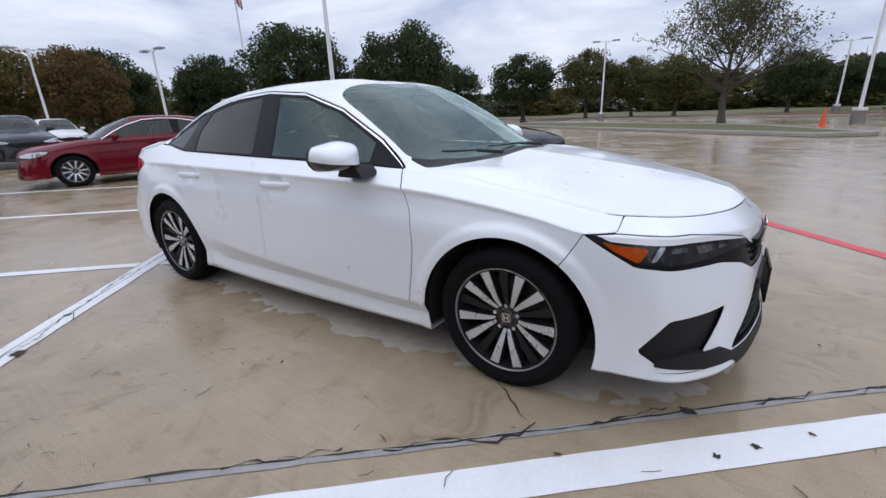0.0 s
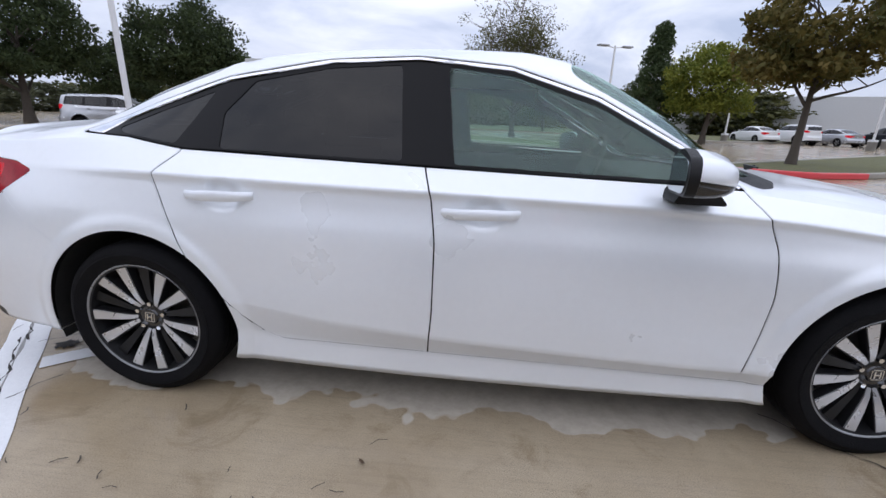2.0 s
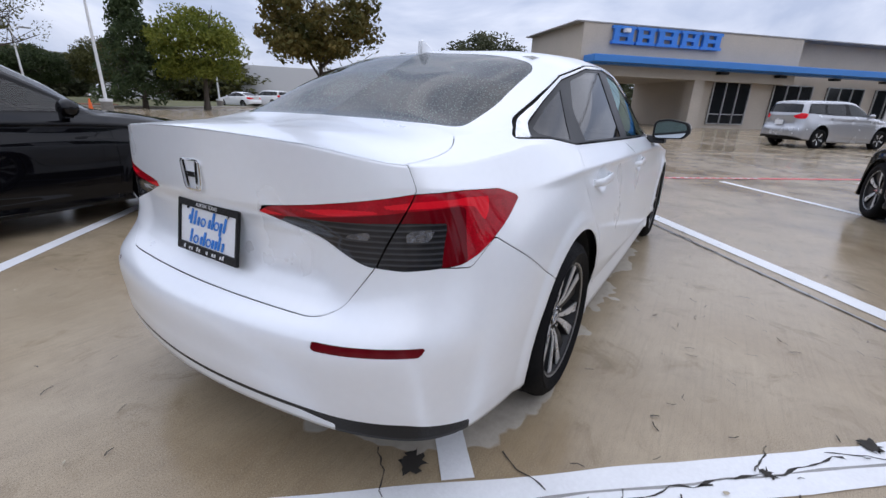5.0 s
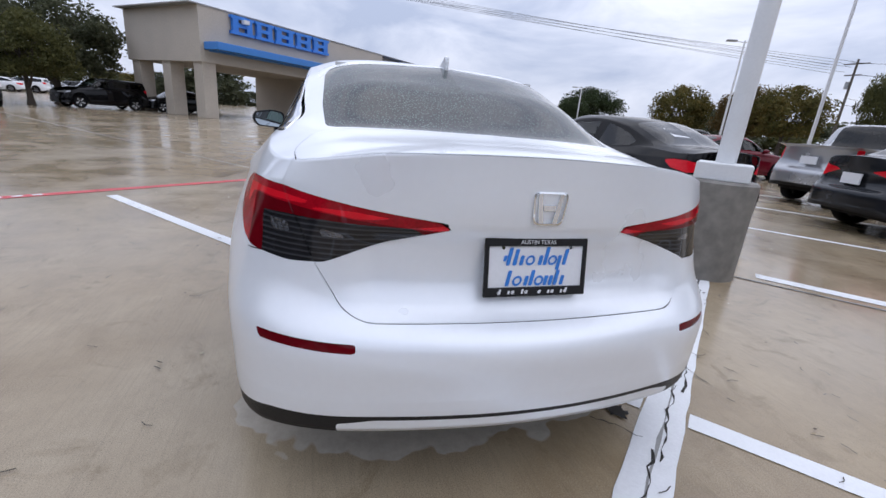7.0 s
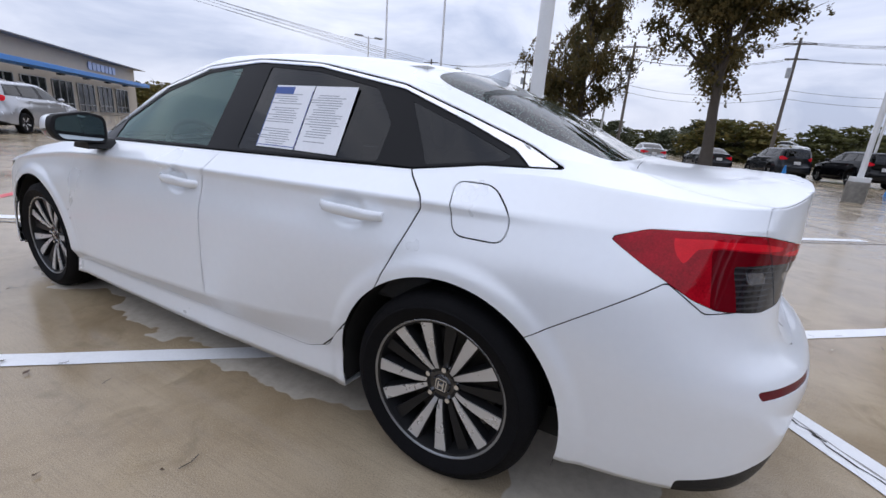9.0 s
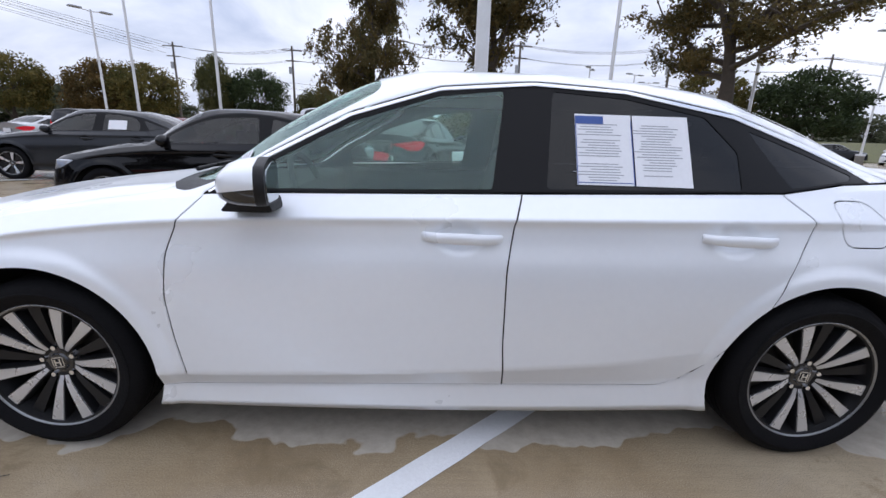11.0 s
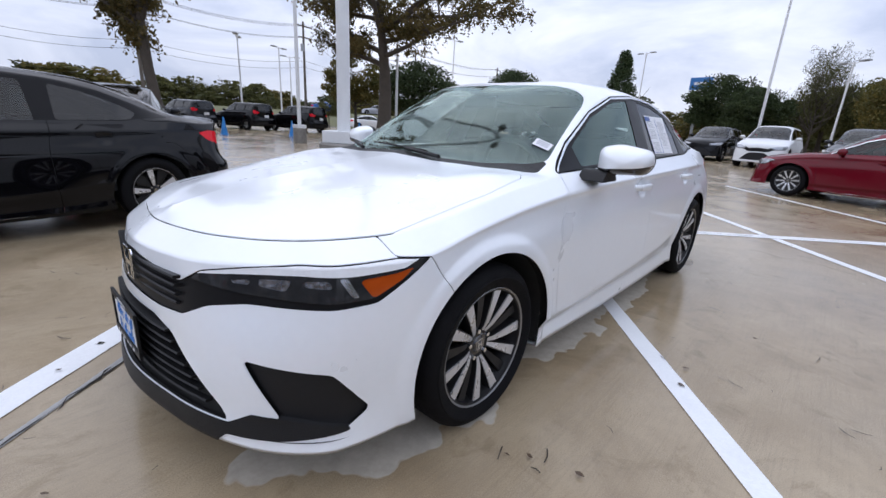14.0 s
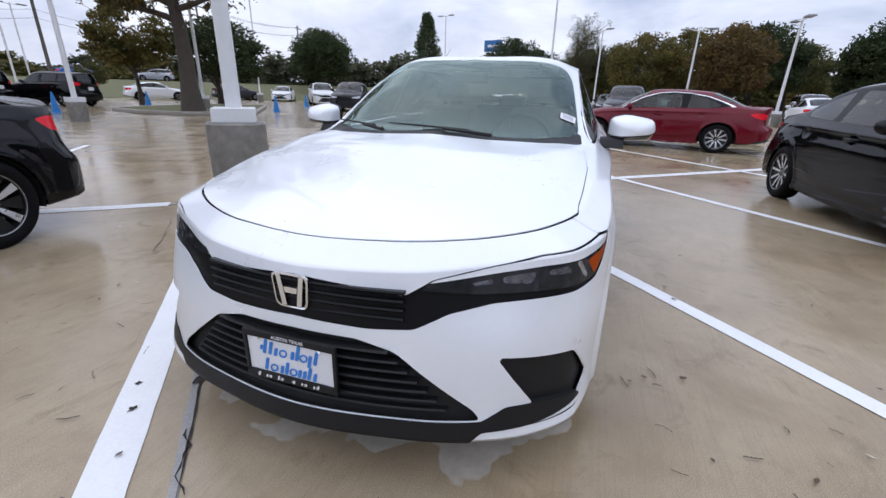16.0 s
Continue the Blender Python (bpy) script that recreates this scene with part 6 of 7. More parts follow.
def limb_points(rng, start, direction, length, steps, bend):
    pts, d = [Vector(start)], Vector(direction).normalized()
    for _ in range(steps):
        d = (d + Vector((rng.uniform(-1, 1), rng.uniform(-1, 1), rng.uniform(-.4, .8))) * bend).normalized()
        pts.append(pts[-1] + d * length / steps)
    return pts


def tree_meshes(seed, height, spread, trunk_h, trunk_r, leaves, leaf, shape, bare=.0, limbs=9, clumps=60, lift=.55, rise=(.35, 1.2)):
    """Trunk mesh and crown mesh. shape: round, cone, tall or open."""
    rng = random.Random(seed)
    nr = np.random.RandomState(seed)
    bm = bmesh.new()
    top_z = trunk_h + (height - trunk_h) * (.92 if shape == "cone" else lift)
    spine = limb_points(rng, (0, 0, 0), (rng.uniform(-.06, .06), rng.uniform(-.06, .06), 1), top_z, 7, .07)
    for i in range(7):
        t0, t1 = i / 7, (i + 1) / 7
        tube(bm, spine[i], spine[i + 1], trunk_r * (1 - .82 * t0) * (1.35 if i == 0 else 1), trunk_r * (1 - .82 * t1), 9, False)
    tips, twigs = [], []
    for k in range(limbs):
        t = rng.uniform(.0, 1)
        z = trunk_h + (top_z - trunk_h) * t
        s = min(6, int(z / top_z * 7))
        base = spine[s].lerp(spine[s + 1], z / top_z * 7 - s)
        a = k * 2.4 + rng.uniform(-.4, .4)
        if shape == "cone":
            ln = spread / 2 * (1.05 - t) + .3
            d = (math.cos(a), math.sin(a), .15)
        else:
            ln = math.hypot(spread / 2, (height - trunk_h) * .5) * rng.uniform(.55, .9)
            d = (math.cos(a), math.sin(a), rng.uniform(*rise))
        pts = limb_points(rng, base, d, ln, 5, .22)
        r0 = trunk_r * .42 * (1 - .5 * t)
        for i in range(5):
            tube(bm, pts[i], pts[i + 1], r0 * (1 - .17 * i), r0 * (1 - .17 * (i + 1)), 6, False)
        for j in range(3 if bare else 2):
            q = limb_points(rng, pts[2 + j], (rng.uniform(-1, 1), rng.uniform(-1, 1), rng.uniform(.1, 1)), ln * .45, 3, .3)
            for i in range(3):
                tube(bm, q[i], q[i + 1], r0 * .35 * (1 - .25 * i), r0 * .35 * (1 - .25 * (i + 1)), 4, False)
            tips.append(q[-1])
            twigs += [(q[1], ln), (q[2], ln), (q[3], ln)]
            if bare:
                for _ in range(6):
                    w = limb_points(rng, q[rng.randint(1, 3)], (rng.uniform(-1, 1), rng.uniform(-1, 1), rng.uniform(.1, 1)), ln * .35, 3, .35)
                    for i in range(3):
                        tube(bm, w[i], w[i + 1], .022 * (1 - .25 * i), .022 * (1 - .25 * (i + 1)), 3, False)
                    tips.append(w[-1])
        tips.append(pts[-1])
        twigs += [(pts[3], ln), (pts[4], ln), (pts[5], ln)]
        if shape == "droop":
            for _ in range(9):
                j = rng.randint(1, 5)
                q = limb_points(rng, pts[j], (rng.uniform(-1, 1), rng.uniform(-1, 1), rng.uniform(-.1, .7)), ln * rng.uniform(.18, .42), 3, .3)
                for i in range(3):
                    tube(bm, q[i], q[i + 1], r0 * .22 * (1 - .25 * i), r0 * .22 * (1 - .25 * (i + 1)), 4, False)
                twigs += [(q[1], ln), (q[2], ln), (q[3], ln)]
    trunk = bpy.data.meshes.new("trunk")
    bm.to_mesh(trunk)
    bm.free()
    trunk.polygons.foreach_set("use_smooth", [True] * len(trunk.polygons))
    trunk.materials.append(BARK)
    # clump centres
    cs, rs = [], []
    H = height - trunk_h
    for k in range(clumps):
        if shape == "cone":
            t = (k + .5) / clumps
            r = spread / 2 * (1.02 - t) ** .9 * math.sqrt(nr.rand() * .8 + .2)
            a = nr.rand() * 6.283
            cs.append((r * math.cos(a), r * math.sin(a), trunk_h + H * t))
            rs.append(.10 * spread + .12)
        else:
            v = nr.randn(3)
            v /= np.linalg.norm(v)
            rad = (.45 + .55 * nr.rand() ** .5)
            squash = .5 if shape == "round" else .56
            low = {"open": -.2, "bush": -1.0}.get(shape, -.55)
            v[2] = max(v[2], low)
            c = np.array([v[0] * spread / 2 * rad * .82, v[1] * spread / 2 * rad * .82, trunk_h + H * .48 + v[2] * H * squash * rad * .86])
            cs.append(tuple(c))
            rs.append((.065 + .07 * nr.rand()) * spread * (.8 if shape == "open" else 1))
    if shape == "open":
        cs, rs = [tuple(p) for p in tips], [.06 * spread for _ in tips]
    cs, rs = np.array(cs), np.array(rs)
    pick = nr.randint(0, len(cs), leaves)
    off = nr.randn(leaves, 3)
    off /= np.linalg.norm(off, axis=1, keepdims=True)
    P = cs[pick] + off * (rs[pick] * (.35 + .65 * nr.rand(leaves) ** .6))[:, None] * np.array([1, 1, .72])
    if shape == "droop":
        # leaves along thin sprays that arch out from the twigs and hang
        st = np.array([tuple(p) for p, _ in twigs])
        m = leaves // 16
        st = st[nr.rand(len(st)) < .5]
        base = st[nr.randint(0, len(st), m)] + nr.randn(m, 3) * .14
        ang, ln = nr.rand(m) * 6.283, .25 + .50 * nr.rand(m)
        k = np.tile(np.linspace(.1, 1, 16), m)
        base, ang, ln = np.repeat(base, 16, 0), np.repeat(ang, 16), np.repeat(ln, 16)
        P = base + np.stack([np.cos(ang) * ln * k * .75, np.sin(ang) * ln * k * .75, ln * (.35 * k - 1.0 * k * k)], 1) + nr.randn(m * 16, 3) * .05
    P = P[P[:, 2] > trunk_h * .55]
    n = len(P)
    a = nr.randn(n, 3)
    a /= np.linalg.norm(a, axis=1, keepdims=True)
    b = np.cross(a, nr.randn(n, 3))
    b /= np.linalg.norm(b, axis=1, keepdims=True)
    s = leaf * (.55 + .9 * nr.rand(n))[:, None]
    V = np.stack([P - a * s, P + b * s * .55 - a * s * .1, P + a * s, P - b * s * .55 + a * s * .15], 1).reshape(-1, 3)
    crown = bpy.data.meshes.new("crown")
    crown.vertices.add(n * 4)
    crown.vertices.foreach_set("co", V.astype(np.float32).ravel())
    crown.loops.add(n * 4)
    crown.loops.foreach_set("vertex_index", np.arange(n * 4, dtype=np.int32))
    crown.polygons.add(n)
    crown.polygons.foreach_set("loop_start", np.arange(0, n * 4, 4, dtype=np.int32))
    crown.update(calc_edges=True)
    return trunk, crown


def plant(meshes, leafmat, label, x, y, turn=0.0, scale=1.0, sz=None, group="trees round the lot", z=0.0):
    t = thing("tree", label, "tree", pose(x, y, z, 0, 0, turn) @ Matrix.Diagonal((scale, scale, sz or scale, 1)), group)
    trunk = new("trunk", meshes[0])
    trunk.parent = t
    me = meshes[1]
    if not me.materials:
        me.materials.append(leafmat)
    elif me.materials[0] is not leafmat:
        me = me.copy()
        me.materials[0] = leafmat
    crown = new("crown", me)
    crown.parent = t
    crown["kind"] = "stuff"
    return t


T_OAK = tree_meshes(11, 8.6, 9.0, 1.3, .26, 26000, .11, "round", clumps=190)
T_OAK2 = tree_meshes(12, 7.6, 8.0, 1.1, .24, 17000, .118, "round", clumps=160)
T_BARE = tree_meshes(13, 7.4, 8.4, 1.5, .20, 15000, .06, "open", bare=1, limbs=20)
T_ISLAND = tree_meshes(14, 6.2, 4.8, 1.35, .13, 12000, .085, "round", clumps=110, limbs=14)
T_CONE = tree_meshes(15, 9.0, 5.6, .6, .17, 12000, .12, "cone", clumps=120, limbs=26)
T_SPREAD = tree_meshes(16, 10.4, 10.5, 3.0, .32, 42000, .060, "droop", limbs=15, lift=.62, rise=(.15, 1.1))
T_TALL = tree_meshes(17, 9.5, 4.4, 2.6, .22, 48000, .064, "droop", limbs=18, lift=.8, rise=(.5, 2.0))
T_SKIRT = tree_meshes(21, 9.5, 4.8, 1.3, .22, 46000, .066, "droop", limbs=24, lift=.85, rise=(-.1, .9))
T_FAR = tree_meshes(18, 7.0, 7.0, .2, .2, 5200, .20, "bush", clumps=150)

OAKL, AUTL, BAREL = "dense dark green live oak", "tree with brown and orange autumn leaves", "sparse tree with thin olive foliage and bare twigs"
for x, y, s, sz, m, lm, lab in (
        (-27.4, 21.7, 1.02, 1.02, T_OAK, OAK, OAKL), (-21.2, 27.7, 1.0, 1.0, T_OAK, OAK, OAKL), (-37, 20.5, .9, .95, T_OAK2, OAK, OAKL), (-34.2, 9.6, .8, .82, T_OAK2, AUTUMN, AUTL), (-40, 13, 1.0, .95, T_OAK2, OAK, OAKL), (-38.5, 4.5, .85, .85, T_OAK2, MIXED, AUTL),
        (-31.5, 33.5, .95, .85, T_OAK2, OAK, OAKL), (-16.6, 41.9, 1.0, .92, T_OAK2, OAK, OAKL), (-11.1, 45.9, .85, .95, T_OAK2, OLIVE, "oak with olive brown leaves"), (-7.2, 49.5, .75, .85, T_OAK2, OLIVE, "oak with olive brown leaves"), (-22.5, 38, .8, .82, T_OAK2, OAK, OAKL),
        (1.6, 27.2, .96, .96, T_BARE, OLIVE, BAREL), (-2.5, 44, .8, .75, T_OAK2, OLIVE, "oak with olive brown leaves"), (6.1, 47.5, .72, .72, T_OAK2, OAK, OAKL), (11.8, 51.8, .8, .66, T_OAK2, OAK, OAKL), (17, 49, .9, .8, T_OAK2, OLIVE, "oak with olive brown leaves"),
        (12.5, 33.6, .95, .9, T_CONE, PINE, "dark green conical tree"), (15.2, 30.5, .9, .92, T_OAK2, YELLOW, "round tree with yellow green leaves"), (9.6, 12.4, 1.06, 1.06, T_ISLAND, MIXED, "young tree with green and rusty leaves on a lawn island"),
        (29.4, 15.6, 1.0, .86, T_OAK2, HAZED, "broad oak with dull olive leaves"), (34, 26, .75, .75, T_OAK2, OAK, OAKL), (24.5, 14.6, .62, .62, T_OAK2, OLIVE, "small oak beyond the lawn island"), (50, -35.5, 1.2, .95, T_OAK2, OAK, OAKL), (46.0, -30.0, .6, .7, T_OAK2, OAK, OAKL),
        (40, -40.9, .95, 1.0, T_OAK2, MIXED, AUTL), (33.5, -44, 1.0, 1.0, T_OAK2, AUTUMN, AUTL), (29.4, -43.7, 1.0, .98, T_OAK2, MIXED, AUTL), (25.6, -50.3, .6, 1.25, T_OAK2, OLIVE, "tall narrow olive green tree"), (21.3, -52, 1.0, 1.1, T_OAK2, OAK, OAKL), (14.5, -55, .9, .9, T_OAK2, OLIVE, "oak with olive brown leaves"),
        (3.6, -24.5, .88, 1.25, T_SKIRT, CYPRESS, "tall tree with feathery brown green foliage"), (-2.9, -19.4, 1.15, 1.15, T_TALL, CYPRESS, "tall tree with feathery brown green foliage"), (-11.8, -15.7, 1.22, 1.06, T_SPREAD, CYPRESS, "spreading tree with thin autumn leaves on a kerbed island"),
        (-17.6, -26.2, 1.15, 1.0, T_ISLAND, MIXED, "small tree with yellow green leaves on the verge"), (-22.6, -24.8, .95, .78, T_OAK2, OAK, OAKL), (-23.6, -39.2, .55, .5, T_ISLAND, OLIVE, "small bare-stemmed tree on the grass bank"), (-55.6, -38.2, 1.15, 1.3, T_OAK2, OAK, OAKL), (-47.2, -31.8, 1.05, 1.12, T_OAK2, OAK, OAKL), (-51.0, -19.6, 1.0, 1.1, T_CONE, PINE, "dark green conical tree"), (-51.2, -8.6, 1.1, 1.02, T_OAK2, OAK, OAKL),
        (-46.0, -5.0, .8, .78, T_OAK2, OAK, OAKL), (-57.2, -.5, 1.1, .92, T_OAK2, OLIVE, "oak with olive brown leaves"), (-50, 2.5, .9, .9, T_OAK2, OLIVE, "oak with olive brown leaves"), (-44.0, 8.6, .95, .98, T_OAK2, MIXED, AUTL), (-40.7, 11.6, .85, .98, T_OAK2, AUTUMN, AUTL), (-46, 17.5, .9, .85, T_OAK2, OLIVE, "oak with olive brown leaves"),
        (-37.6, 19.7, .72, .8, T_OAK2, OAK, OAKL), (-48, -1.0, .62, 1.05, T_BARE, OLIVE, BAREL)):
    plant(m, lm, lab, x, y, (x * 37 + y * 53) % 360, s, sz)
# far woods closing the view, about half in the haze-greyed leaf colour
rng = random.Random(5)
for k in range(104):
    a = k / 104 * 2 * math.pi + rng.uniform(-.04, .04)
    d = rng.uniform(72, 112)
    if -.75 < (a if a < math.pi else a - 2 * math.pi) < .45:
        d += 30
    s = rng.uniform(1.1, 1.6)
    plant(T_FAR, rng.choice((HAZED, HAZED, OLIVE, MIXED)), "far woodland tree in mixed colours", d * math.cos(a), d * math.sin(a), rng.uniform(0, 360), s * 1.5, s * rng.uniform(.62, .90), "far woods", -1.2)


# ---- lamp posts, utility poles, wires, flag ----
POLEWHITE = mat("white_pole_paint", (.70, .71, .72), .4, var=.05, scale=4)
GALV = mat("galvanised_steel", (.36, .37, .38), .45, .6, var=.15)
WOODPOLE = mat("weathered_pole_wood", (.11, .095, .08), .9, var=.3, scale=6, bump=.5)
PIER = mat("stained_pier_concrete", (.20, .188, .168), .5, var=.38, scale=.8, bump=.05, bump_scale=12)


def lamp_post(x, y, height, base_h=.75, base_r=.29, r=.085, heads=2, turn=0.0, label="white steel lamp post on a round concrete pier"):
    p = thing("lamp_post", label, "lamp post", pose(x, y, 0, 0, 0, turn), "lamp posts on the lot")
    bm = bmesh.new()
    spun(bm, [(.001, 0), (base_r, 0), (base_r, base_h - .02), (base_r - .02, base_h), (.001, base_h)], Matrix.Identity(4), 40)
    part("concrete_pier", bm, PIER, p, "stained grey concrete pier")
    bm = bmesh.new()
    box(bm, 0, 0, base_h + .068, .40, .40, .136)
    part("base_cover", bm, POLEWHITE, p, smooth=False, bevel=.008)
    bm = bmesh.new()
    tube(bm, (0, 0, base_h + .1), (0, 0, height), r, r * .72, 20)
    part("post", bm, POLEWHITE, p)
    for k in range(heads):
        a = math.pi * 2 * k / max(heads, 1)
        bm = bmesh.new()
        c, s = math.cos(a), math.sin(a)
        tube(bm, (0, 0, height - .12), (c * .5, s * .5, height - .05), .03, .025, 8)
        part("arm", bm, POLEWHITE, p)
        bm = bmesh.new()
        box(bm, .78, 0, height - .03, .62, .34, .09, Matrix.Rotation(a, 4, "Z"))
        part("lamp_head", bm, GALV, p, "flat grey lamp head", smooth=False, bevel=.02)
    return p


lamp_post(-.45, -2.70, 9.0, .83, .285, .076, 2, 40, "white steel lamp post on a stained round concrete pier")
for x, y, h, t in ((-9.4, 8.5, 9.5, 30), (-31.7, 6.8, 5.6, 80), (-7.8, 38.8, 6.6, 10), (8.6, 42.2, 5.2, 0), (6.9, 24.9, 5.4, 20), (-24, 9.8, 5.0, 0), (-34.5, 22, 6.5, 60), (15.9, -22.0, 9.6, 20), (20.5, -26, 7.6, 60), (10.5, -19.8, 8.2, 45), (-6.6, -14.8, 9.4, 0), (-27.0, -2.1, 8.4, 10), (-36.9, .8, 6.3, 40), (-48.5, -16.4, 9.5, 70),
                   (-30.6, -28.2, 8.8, 0), (-18.2, -38.9, 7.0, 30), (-14.2, -17.6, 9.0, 80), (3.0, -28.5, 6.4, 0), (-12, -33, 6.5, 60), (-22, -44, 7.0, 0), (26, 30, 6.0, 20), (31, 35, 6.0, 20), (38, 30, 6.0, 20), (19.5, 36, 5.6, 20), (43, -29, 6.0, 40), (52, 12, 7, 0)):
    lamp_post(x, y, h, .6, .26, .075, 2, t)


def utility_pole(x, y, height, turn):
    p = thing("utility_pole", "weathered wooden utility pole with cross-arms", "utility pole", pose(x, y, 0, 0, 0, turn), "utility poles along the road")
    bm = bmesh.new()
    tube(bm, (0, 0, 0), (0, 0, height), .17, .11, 12)
    part("pole", bm, WOODPOLE, p)
    for k, z in enumerate((height - .5, height - 1.7)):
        bm = bmesh.new()
        box(bm, 0, .12, z, 2.4 if k == 0 else 1.6, .10, .12)
        part("cross_arm", bm, WOODPOLE, p, smooth=False)
    bm = bmesh.new()
    tube(bm, (.28, .1, height - 3.2), (.28, .1, height - 2.4), .2, .2, 12)
    part("transformer", bm, GALV, p, "grey transformer can")


POLES = [(34, -58, 11.5), (17.8, -54.9, 11.0), (4.4, -49.5, 11.5), (-9, -47, 11.0), (-26, -48, 11.5), (-46, -50, 11.5), (-70, -52, 12)]
for x, y, h in POLES:
    utility_pole(x, y, h, 8)
def wire(pts, r, label):
    """One thin wire swept along its points."""
    bm, rings = bmesh.new(), []
    d = (pts[-1] - pts[0]).normalized()
    s = Vector((-d.y, d.x, 0)).normalized()
    for p in pts:
        rings.append([bm.verts.new(p + s * (r * math.cos(a)) + Vector((0, 0, r * math.sin(a)))) for a in (0, 1.571, 3.142, 4.712)])
    for a, b in zip(rings, rings[1:]):
        for k in range(4):
            j = (k + 1) % 4
            bm.faces.new((a[k], a[j], b[j], b[k]))
    bm.faces.new(rings[0])
    bm.faces.new(rings[-1])
    tagged(part("overhead_wire", bm, WIRE, None), label, "wire", "overhead wires")


WIRE = mat("black_wire", (.02, .02, .022), .6, var=0)
for k, ((x0, y0, h0), (x1, y1, h1)) in enumerate(zip(POLES, POLES[1:])):
    for j, (dx, dz) in enumerate(((-1.1, -.35), (0, -.35), (1.1, -.35), (.3, -1.6), (-.6, -1.6), (0, -4.2), (.1, -4.9))):
        n = 10
        pts = [Vector((x0 + (x1 - x0) * i / n + dx * .3, y0 + (y1 - y0) * i / n + dx * .5, h0 + (h1 - h0) * i / n + dz - 4 * .7 * (i / n) * (1 - i / n))) for i in range(n + 1)]
        wire(pts, .015, "thin black overhead wire between utility poles")
# wires that cross the sky over the showroom side
for k in range(7):
    a, b = Vector((34 + k * .5, -58, 11.2 - .5 * (k % 3))), Vector((75 + 3 * k, 25, 20 + 1.0 * k))
    pts = [a.lerp(b, i / 10) + Vector((0, 0, -3 * (i / 10) * (1 - i / 10))) for i in range(11)]
    wire(pts, .018, "thin black overhead wire crossing the sky")
fl = thing("flagpole", "tall white flagpole with a limp red and white flag", "flagpole", pose(-36.5, 23.5, 0))
bm = bmesh.new()
tube(bm, (0, 0, 0), (0, 0, 15), .10, .06, 12)
part("pole", bm, POLEWHITE, fl)
for k in range(6):
    bm = bmesh.new()
    n = 8
    rows = []
    for i in range(n + 1):
        z = 14.7 - i * .42
        rows.append([bm.verts.new((.1 + (k + j) * .13 + .03 * math.sin(i * .9 + k), .16 * math.sin((k + j) * 2.1 + i * .5), z - (k + j) * .12)) for j in (0, 1)])
    for a, b in zip(rows, rows[1:]):
        bm.faces.new((a[0], a[1], b[1], b[0]))
    part("flag_fold", bm, mat("flag_red", (.35, .03, .04), .8) if k % 2 else mat("flag_white", (.6, .6, .62), .8), fl, "hanging fold of the flag")

# ---- showroom ----
STUCCO = mat("beige_stucco", (.47, .42, .355), .85, var=.10, scale=.8, bump=.4, bump_scale=60)
AWNBLUE = mat("blue_awning", (.04, .20, .56), .4, var=.05)
SHOPGLASS = mat("dark_shop_glass", (.012, .014, .017), .1, coat=.0, var=.1, spec=.3)
MULLION = mat("aluminium_mullion", (.45, .46, .47), .4, .6)
BX = Matrix.Translation((24.3, 6.6, 0)) @ Matrix.Rotation(radians(-45), 4, "Z")
shop = thing("showroom_building", "long beige stucco showroom with a blue awning and dark windows", "building", BX)


def shop_box(name, material, cx, cy, cz, sx, sy, sz, label="", parent=None, bevel=0.0):
    bm = bmesh.new()
    box(bm, cx, cy, cz, sx, sy, sz)
    return part(name, bm, material, parent or shop, label, smooth=False, bevel=bevel)


CH = 5.75
# canopy: fascia ring on columns
shop_box("fascia", STUCCO, 8, 3.65, 4.36, 16, 7.3, 2.78, "beige canopy fascia")
shop_box("roof", mat("roof_grey", (.3, .3, .3), .8), 27, 3.65, CH + .03, 55, 7.4, .06)
for k, (cx, cy) in enumerate(((.5, .5), (.5, 3.5), (.5, 6.7), (8.7, .5))):
    shop_box("column", STUCCO, cx, cy, 1.49, .8, .8, 2.98, bevel=.02)
shop_box("wall", STUCCO, 31.3, 4.15, 2.87, 44.4, 6.3, 5.74, "beige stucco wall")
for k, (x0, w) in enumerate(((10.6, 3.0), (15.6, 3.4), (20.4, 3.4), (25.0, 3.4), (29.4, 3.4), (33.8, 3.4), (38.2, 3.4), (42.6, 3.4), (47.0, 3.4))):
    win = shop_box("window", SHOPGLASS, x0 + w / 2, .97, 1.65, w, .08, 2.7, "dark shop window")
    for j in range(4):
        shop_box("mullion", MULLION, x0 + w * j / 3, .90, 1.65, .07, .08, 2.7, parent=win)
    for z in (.32, .95, 3.0):
        shop_box("mullion", MULLION, x0 + w / 2, .905, z, w, .06, .06, parent=win)
for k in range(2):
    shop_box("door", mat("white_door_frame", (.7, .7, .7), .4), 27.0 + k * 2.2, .92, 1.2, .9, .10, 2.4, "white framed glass door")
shop_box("awning", AWNBLUE, 26.0, -.6, 3.80, 51.6, 1.2, .40, "blue metal awning band", bevel=.04)
shop_box("awning", AWNBLUE, 26.0, -.25, 3.57, 51.0, .9, .06, "blue metal awning band")
for k in range(9):
    shop_box("light_fitting", BLACKPL, 10 + k * 4.6, -.2, 3.42, .6, .4, .14, "dark light fitting under the awning")
# the sign: plain blue blocks in a row, and a second smaller one
sx = 1.75
